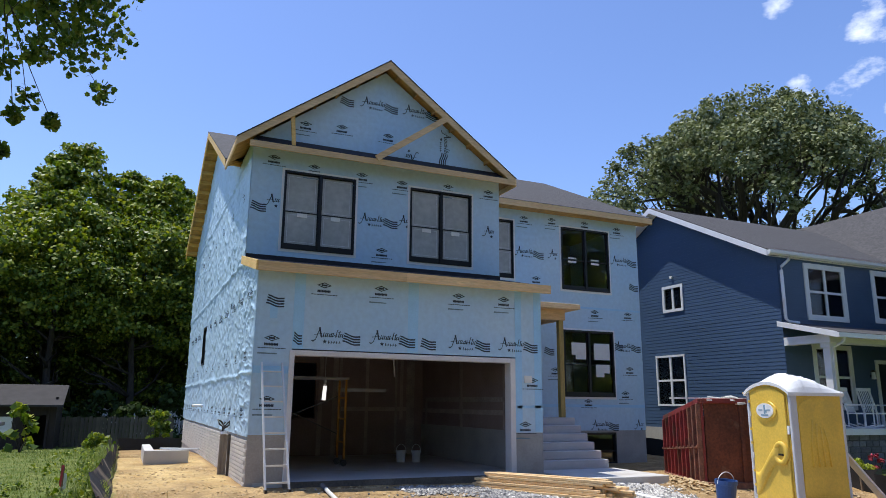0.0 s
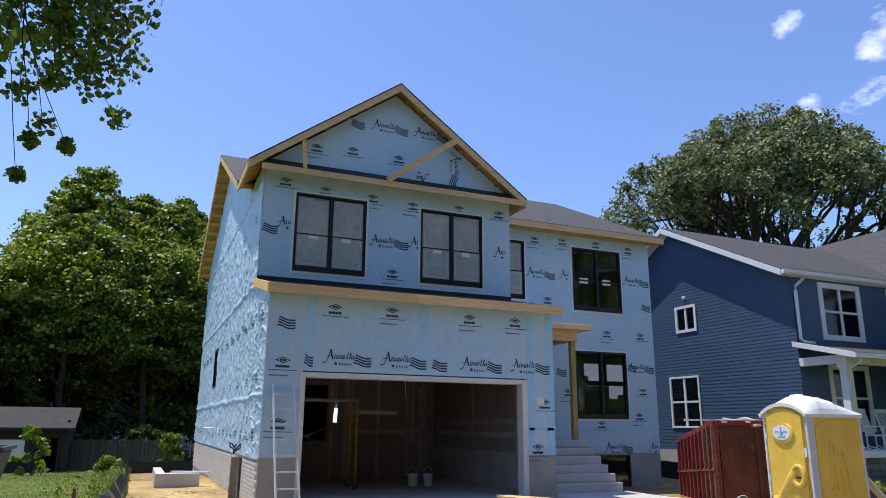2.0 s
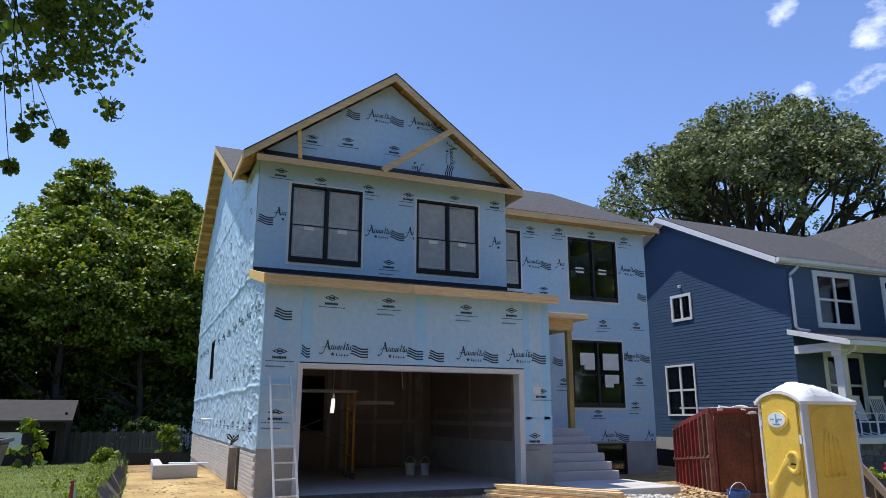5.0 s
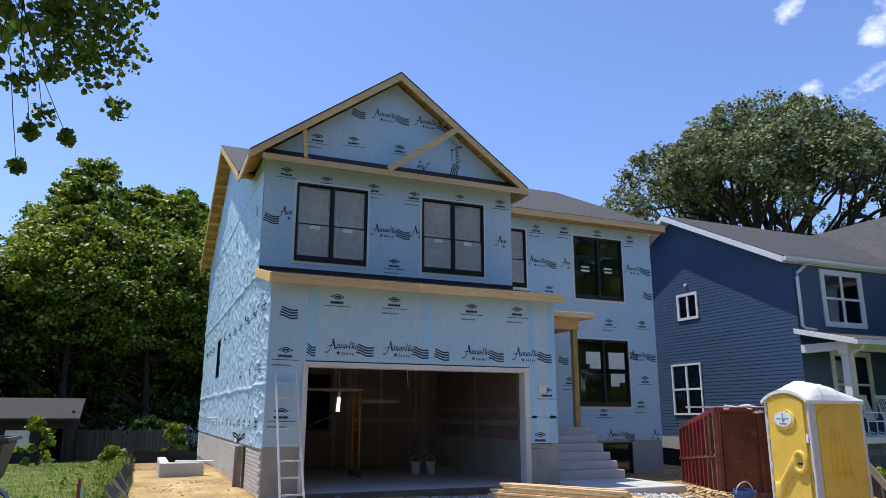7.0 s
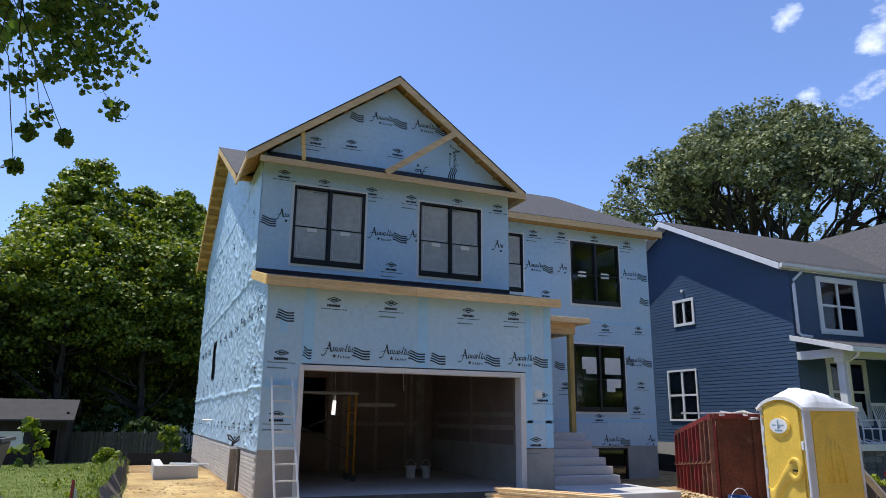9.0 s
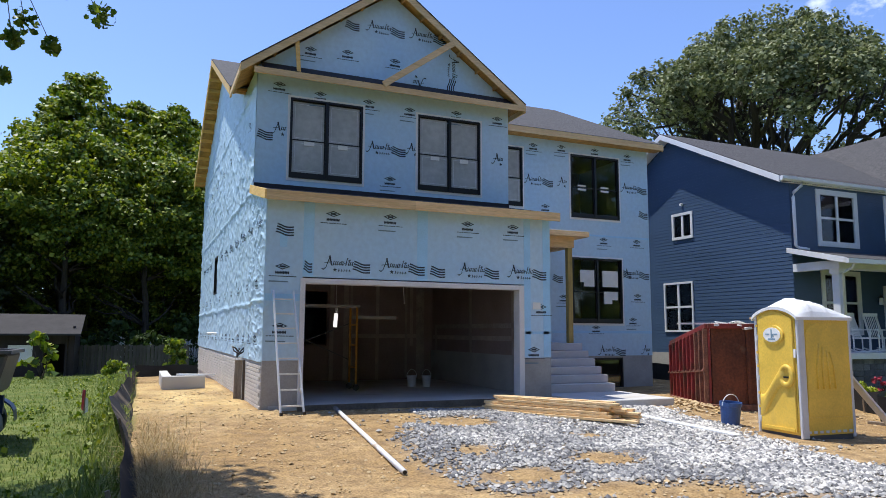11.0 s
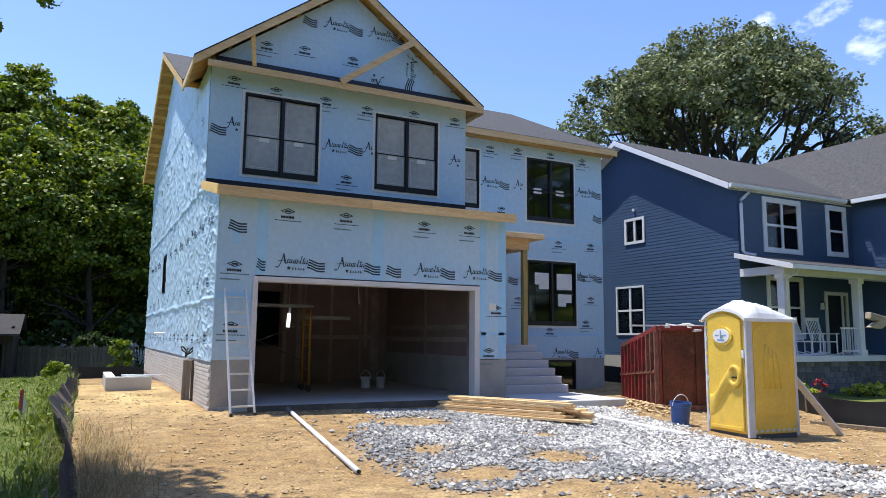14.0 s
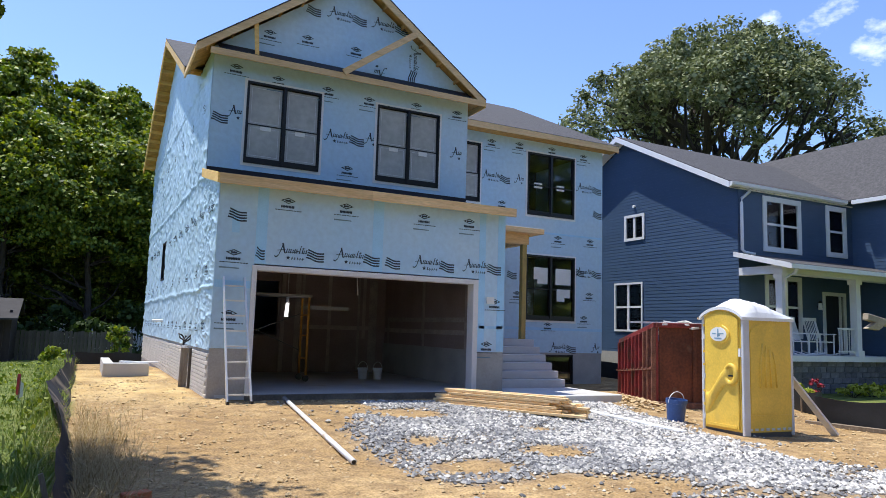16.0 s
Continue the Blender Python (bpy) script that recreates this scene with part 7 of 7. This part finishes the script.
trunk = limb(bm, (0, 0, -0.3), (-0.6, 0.3, 8.5), 0.75, 0.55, rg, 0.03, 10, 6)
OR, OH, OZ = 13.2, 22.5, 11.0
tips, trs = [], []


def dome(a, e, f=1.0):
    """Point on the crown's outer shell: a broad dome, narrower on the side away from the two houses."""
    n = Vector((math.cos(a) * math.cos(e), math.sin(a) * math.cos(e), math.sin(e)))
    lob = 1 + 0.07 * noise.noise(n * 2.4) + 0.05 * noise.noise(n * 5.5 + Vector((3, 1, 8)))
    p = Vector((n.x * OR, n.y * OR, n.z * (OH - OZ))) * lob * f
    away = p.x * 0.643 - p.y * 0.766
    if away > 0:
        p.x -= 0.643 * away * 0.22
        p.y += 0.766 * away * 0.22
    p.z += OZ - (1.6 * (1 - n.z) ** 2 if f > 0.9 else 0)
    return p


for k in range(15):
    a = k * 2.39996
    e = radians(12 + 66 * ((k * 0.618) % 1))
    tgt = dome(a, e, 0.80)
    st = trunk[-1] - Vector((0, 0, 2.2 * rg.random()))
    main = limb(bm, st, tgt, 0.42, 0.12, rg, 0.13, 7, 8, 0.05)
    for j in range(7):
        b0 = main[2 + j % 6]
        t2 = dome(a + rg.uniform(-0.55, 0.55), min(1.5, max(0.02, e + rg.uniform(-0.38, 0.38))), rg.uniform(0.84, 0.97))
        sec = limb(bm, b0, t2, 0.15, 0.04, rg, 0.14, 5, 6)
        for i in range(3):
            t3 = sec[3 + i] + Vector((rg.uniform(-1.6, 1.6), rg.uniform(-1.6, 1.6), rg.uniform(-0.5, 1.4)))
            limb(bm, sec[3 + i], t3, 0.04, 0.012, rg, 0.12, 4, 3)
            if rg.random() < 0.45:
                tips.append(t3)
                trs.append(0.8)
        tips.append(t2)
        trs.append(1.0)
part("trunk", bm, M["bark"], oak, smooth=True)
for k in range(1250):
    a, e = rg.uniform(0, 6.283), math.asin(min(0.999, 0.01 + 0.99 * rg.random()))
    p = dome(a, e, rg.uniform(0.80, 1.0) if e > 0.6 else rg.uniform(0.86, 1.0))
    hole = noise.noise(p * 0.26 + Vector((5, 2, 9)))
    if hole < (-0.24 if e > 0.85 else (0.05 if e > 0.45 else 0.13)):
        continue
    tips.append(p)
    trs.append(rg.uniform(0.5, 0.95))
tagged(leaf_cloud("crown", [tuple(t) for t in tips], trs, 88, 0.235, M["leaf_oak"], 9, oak, flat=0.75), kind="stuff")
far2 = copy_thing(oak, pose(52, 12, -0.8, 0, 0, 140))
far2.scale = (0.72, 0.72, 0.72)
far2["label"] = "smaller oak tree standing behind the blue house"

# maple at the roadside, its lower twigs hanging into view
maple = thing("maple_tree", "roadside maple with low hanging leafy twigs", "tree")
rg = random.Random(31)
bm = bmesh.new()
mt = limb(bm, (-8.2, -8.6, -0.7), (-7.9, -8.3, 7.5), 0.30, 0.16, rg, 0.03, 10, 6)
hubs = []
for tx, ty, tz in ((-3.3, -7.0, 6.6), (-2.9, -7.8, 6.4), (-3.6, -6.2, 6.9), (-4.6, -9.2, 6.6), (-5.2, -5.6, 7.4), (-9.5, -5.0, 8.0), (-11, -10, 8.0), (-7.0, -12, 8.0)):
    hubs.append(limb(bm, mt[4] if tz < 7 else mt[5], (tx, ty, tz), 0.10, 0.03, rg, 0.10, 6, 8, 0.06))
ends, erad = [], []
TW_X = (-2.62, -2.68, -2.72, -2.75, -2.74, -2.90, -2.90, -2.96, -3.08, -3.08, -3.24, -3.34, -3.04, -3.22, -3.28, -3.40, -3.12, -3.03, -3.31, -3.52, -3.54, -3.42, -2.54)
TW_Z = (5.26, 5.00, 4.76, 4.56, 4.40, 4.46, 4.80, 5.05, 4.72, 5.04, 4.88, 5.12, 4.52, 4.40, 4.22, 4.24, 4.26, 3.98, 3.90, 4.17, 4.74, 3.63, 5.36)
for k, (x, z) in enumerate(zip(TW_X, TW_Z)):
    y = -7.0 + 0.55 * math.sin(k * 1.9)
    h = hubs[k % 3][5 + k % 4]
    tw = limb(bm, h, (x + (0.05 if z > 4.3 else -0.06), y, z + 0.05), 0.011, 0.003, rg, 0.10, 4, 7, 0.10)
    dense = 1 if z < 4.3 else 4
    for j in range(dense):
        q = tw[7 - j]
        ends.append(tuple(q))
        erad.append(0.085 if z < 4.2 else (0.14 if z < 4.45 else 0.23))
n_near = len(ends)
for k in range(420):
    x, y, z = rg.uniform(-10.5, -2.5), rg.uniform(-12, -4.6), rg.uniform(6.1, 8.8)
    if k >= 150:
        x, y, z = rg.uniform(-9.0, -3.5), rg.uniform(-6.9, -2.5), rg.uniform(9.8, 10.7)
        if noise.noise(Vector((x * 0.9, y * 0.9, 3))) < -0.2:
            x -= 2.0
    if z < 6.6 and x > -3.2:
        x -= 1.0
    ends.append((x, y, z))
    erad.append(0.55)
part("trunk", bm, M["bark"], maple, smooth=True)


def maple_leaves(centers, radii, per_near, per_far, size):
    """Five-lobed leaves, each a small fan."""
    r = random.Random(8)
    lobes = [(0.0, -0.42), (0.22, -0.34), (0.44, -0.22), (0.38, 0.02), (0.46, 0.24), (0.24, 0.30), (0.0, 0.60), (-0.24, 0.30), (-0.46, 0.24), (-0.38, 0.02), (-0.44, -0.22), (-0.22, -0.34)]
    verts, faces = [], []
    for i, (c, rad) in enumerate(zip(centers, radii)):
        near = i < n_near
        for _ in range(per_near if near else per_far):
            d = Vector((r.gauss(0, 1), r.gauss(0, 1), r.gauss(0, 1))).normalized() * rad * r.random() ** 0.5
            p = Vector(c) + d
            s = size * r.uniform(0.65, 1.25) * (1 if near else 2.9)
            e = Euler((r.gauss(0.9, 0.6), r.gauss(0, 0.6), r.uniform(0, 6.28)))
            m = e.to_matrix()
            k0 = len(verts)
            verts.append(tuple(p))
            for lx, ly in lobes:
                verts.append(tuple(p + m @ Vector((lx * s, ly * s, -0.25 * s * abs(lx)))))
            for q in range(12):
                faces.append((k0, k0 + 1 + q, k0 + 1 + (q + 1) % 12))
    me = bpy.data.meshes.new("leaves")
    me.from_pydata(verts, [], faces)
    me.materials.append(M["leaf_maple"])
    ob = new("leaves", me)
    ob.parent = maple
    tagged(ob, kind="stuff")


maple_leaves(ends, erad, 62, 44, 0.064)

# ---- stones, clods, grass ----
M["gravel"] = island_mat("grey_crushed_stone", [(0.10, 0.10, 0.105), (0.21, 0.21, 0.215), (0.33, 0.325, 0.315), (0.52, 0.50, 0.46)], rough=0.85, spec=0.3, positions=[0, 0.35, 0.7, 1.0])
M["gravel_pale"] = island_mat("whitish_crushed_stone", [(0.36, 0.345, 0.315), (0.60, 0.575, 0.53), (0.78, 0.76, 0.71)], rough=0.85, spec=0.3)
M["clod"] = island_mat("dry_soil_clods", [(0.34, 0.24, 0.13), (0.50, 0.37, 0.21), (0.55, 0.42, 0.25)], rough=0.95, spec=0.1)


def scatter_stones(name, label, places, sizes, mat, seed, flat=0.62):
    """Small irregular stones lying on the ground, one mesh."""
    r = np.random.default_rng(seed)
    k = len(places)
    base = np.array([(1, 0, 0), (0, 1, 0), (-1, 0, 0), (0, -1, 0), (0, 0, 1), (0, 0, -1), (0.7, 0.7, 0.35), (-0.7, -0.6, 0.4)], dtype=float)
    tri = np.array([(0, 6, 4), (6, 1, 4), (1, 2, 4), (2, 7, 4), (7, 3, 4), (3, 0, 4), (6, 0, 5), (1, 6, 5), (2, 1, 5), (7, 2, 5), (3, 7, 5), (0, 3, 5)])
    jit = 1 + 0.45 * (r.random((k, 8, 3)) - 0.5)
    v = base[None] * jit
    a = r.random(k) * 6.283
    ca, sa = np.cos(a), np.sin(a)
    st = 0.7 + 0.6 * r.random(k)
    x = v[:, :, 0] * st[:, None]
    y = v[:, :, 1]
    z = v[:, :, 2] * flat
    z = z + 0.35 * (r.random(k) - 0.5)[:, None] * x
    s = np.array(sizes)[:, None]
    p = np.array(places)
    out = np.stack([p[:, 0:1] + s * (x * ca[:, None] - y * sa[:, None]), p[:, 1:2] + s * (x * sa[:, None] + y * ca[:, None]), p[:, 2:3] + s * (z + flat * 0.45)], 2).reshape(-1, 3)
    f = (tri[None] + (np.arange(k) * 8)[:, None, None]).reshape(-1, 3)
    me = bpy.data.meshes.new(name)
    me.from_pydata(out.tolist(), [], f.tolist())
    me.materials.append(mat)
    return tagged(new(name, me), label, "gravel", kind="stuff")


rg = random.Random(3)
places, sizes, pale, pale_sizes = [], [], [], []
while len(places) + len(pale) < 47000:
    x, y = rg.uniform(1.0, 9.0), rg.uniform(-10.6, -0.9)
    if rg.random() < gravel_mask(x, y) ** 1.2 + 0.004:
        s = rg.choice((0.010, 0.014, 0.019, 0.025, 0.033)) * rg.uniform(0.8, 1.25)
        white = 0.20 + 0.10 * (x - 4.2) + 0.5 * noise.noise(Vector((x * 0.9, y * 1.3, 31.0)))
        if rg.random() < white:
            pale.append((x, y, ground_z(x, y)))
            pale_sizes.append(s)
        else:
            places.append((x, y, ground_z(x, y)))
            sizes.append(s)
scatter_stones("gravel", "loose grey crushed stone on the drive", places, sizes, M["gravel"], 1, 0.8)
scatter_stones("pale_gravel", "loose whitish crushed stone among the grey", pale, pale_sizes, M["gravel_pale"], 11, 0.8)
places, sizes = [], []
while len(places) < 5200:
    x, y = rg.uniform(-2.3, 12.5), rg.uniform(-11.0, 4.5)
    if gravel_mask(x, y) < 0.3 and not (-0.1 < x < 12.8 and y > -0.3) and (noise.noise(Vector((x * 0.8, y * 0.8, 2))) > -0.15 or rg.random() < 0.25):
        places.append((x, y, ground_z(x, y) - 0.004))
        sizes.append(rg.choice((0.008, 0.011, 0.015, 0.02, 0.03)) * rg.uniform(0.7, 1.3))
scatter_stones("soil_clods", "dry clods and pebbles on the sandy soil", places, sizes, M["clod"], 2, 0.7)
# broken lumps of earth by the container and the garage sill
places, sizes = [], []
for k in range(420):
    f = rg.random()
    x, y = 8.7 + rg.gauss(0, 0.35) + f * 0.6, -2.3 + f * 1.6 + rg.gauss(0, 0.3)
    places.append((x, y, ground_z(x, y) + 0.10 * max(0, 1 - abs(x - 8.9 - f * 0.4) / 0.5)))
    sizes.append(rg.choice((0.015, 0.025, 0.035, 0.05)) * rg.uniform(0.7, 1.3))
scatter_stones("earth_heap", "low heap of dug earth beside the container", places, sizes, M["clod"], 4, 0.6)
places, sizes = [], []
for k in range(500):
    x, y = rg.uniform(0.1, 6.4), -0.16 - abs(rg.gauss(0, 0.14))
    places.append((x, y, ground_z(x, y) - 0.01))
    sizes.append(rg.choice((0.015, 0.02, 0.03, 0.045)) * rg.uniform(0.7, 1.2))
scatter_stones("rubble", "crumbled concrete and soil along the garage sill", places, sizes, M["clod"], 6, 0.6)


def blades(name, label, category, places, hgt, width, lean, mat, seed, arch=0.0):
    """Blades of grass: narrow bent strips, one mesh."""
    r = random.Random(seed)
    verts, faces = [], []
    for x, y in places:
        z = ground_z(x, y) - 0.01
        h = hgt * r.uniform(0.5, 1.4)
        a = r.uniform(0, 6.283)
        dx, dy = math.cos(a), math.sin(a)
        l = lean * h * r.uniform(0.3, 1.4)
        w = width * r.uniform(0.7, 1.3)
        k = len(verts)
        ox, oy = -dy * w / 2, dx * w / 2
        verts += [(x - ox, y - oy, z), (x + ox, y + oy, z), (x + dx * l * 0.4 - ox * 0.8, y + dy * l * 0.4 - oy * 0.8, z + h * 0.65), (x + dx * l * 0.4 + ox * 0.8, y + dy * l * 0.4 + oy * 0.8, z + h * 0.65),
                  (x + dx * l, y + dy * l, z + h * (1 - arch))]
        faces += [(k, k + 1, k + 3, k + 2), (k + 2, k + 3, k + 4)]
    me = bpy.data.meshes.new(name)
    me.from_pydata(verts, [], faces)
    me.materials.append(mat)
    return tagged(new(name, me), label, category, kind="stuff")


M["grass"] = island_mat("green_grass", [(0.075, 0.115, 0.024), (0.125, 0.17, 0.038), (0.20, 0.235, 0.062), (0.30, 0.30, 0.12)], rough=0.6, spec=0.25, trans=0.3, positions=[0, 0.4, 0.85, 1.0])
M["dry"] = island_mat("dry_tan_grass", [(0.22, 0.16, 0.075), (0.38, 0.29, 0.15), (0.52, 0.42, 0.24)], rough=0.7, spec=0.2, trans=0.2)
rg = random.Random(14)
pl = []
while len(pl) < 30000:
    y = -11.5 + 31 * rg.random() ** 1.5
    x = -2.26 - 0.1 * rg.random() - abs(rg.gauss(0, 1)) * (1.2 + 0.13 * (y + 11.5))
    pl.append((x, y))
blades("grass", "uncut green grass beside the building plot", "grass", pl, 0.055, 0.012, 0.8, M["grass"], 1)
pl = [(-2.30 - abs(rg.gauss(0, 0.24)), rg.uniform(-11, 15)) for _ in range(5200)]
blades("weeds", "taller green weeds along the silt fence", "weeds", pl, 0.21, 0.016, 0.7, M["grass"], 2)
cs = [(-2.5 - abs(rg.gauss(0, 0.75)), rg.uniform(-9, 14)) for _ in range(70)]
tagged(leaf_cloud("weed_leaves", [(x, y, ground_z(x, y) + rg.uniform(0.02, 0.20) * math.exp((x + 2.5) * 1.2)) for x, y in cs], [0.15] * len(cs), 20, 0.07, M["leaf_wood"], 21, None), "broad-leaved weeds by the silt fence", "weeds", kind="stuff")
pl = [(-2.12 + abs(rg.gauss(0, 0.30)), -5.2 + rg.gauss(0, 1.5)) for _ in range(1900)]
blades("dry_grass", "dry tan grass tufts beside the silt fence", "grass", pl, 0.32, 0.006, 1.5, M["dry"], 3, 0.35)
pl = [(rg.uniform(-2.1, -0.15), rg.uniform(-1.5, 9)) for _ in range(5000)]
blades("straw", "loose straw strewn on the sand by the house", "straw", pl, 0.025, 0.008, 5.5, M["dry"], 4, 0.6)
# sapling with big leaves before the shed, planting by the neighbour's porch
shrub(-5.3, 14.6, 1.5, 0.75, M["leaf_wood"], 61, "young sapling with broad leaves before the shed", leaf=0.3, n=16, per=7)
M["leaf_lime"] = island_mat("lime_green_leaves", [(0.20, 0.26, 0.03), (0.36, 0.40, 0.05), (0.50, 0.50, 0.10)], rough=0.5, spec=0.3, trans=0.25)
M["petal"] = island_mat("red_petals", [(0.28, 0.02, 0.05), (0.45, 0.06, 0.08)], rough=0.6)
for k, (x, y) in enumerate(((17.9, -0.9), (18.7, -0.95), (19.5, -1.0), (20.4, -1.0), (15.6, -0.8))):
    shrub(x, y, 0.22, 0.45, M["leaf_lime"], 80 + k, "low lime-green plants along the stone porch base", leaf=0.1, n=14, per=24)
shrub(16.3, -0.9, 0.42, 0.28, M["petal"], 91, "small shrub with red flowers before the porch", leaf=0.09, n=8, per=14)
# stones of the porch base
bm = bmesh.new()
box(bm, 0, 0.42, -0.03, 0.03, 0, 0.16)
stone_a = mesh_of("stone", bm, M["stone"], bevel=0.012)
bm = bmesh.new()
box(bm, 0, 0.27, -0.022, 0.03, 0, 0.16)
stone_b = mesh_of("stone", bm, M["stone"], bevel=0.012)
base_wall = [o for o in neighbour.children if o.name.startswith("porch_base")][0]
for r in range(7):
    x = NX + 0.05 + (0.13 if r % 2 else 0.0)
    while x < 21.4:
        me = stone_a if rg.random() < 0.55 else stone_b
        w = 0.42 if me is stone_a else 0.27
        share("stone", me, base_wall, pose(x, PY + 0.112, -0.55 + r * 0.172))
        x += w + 0.012
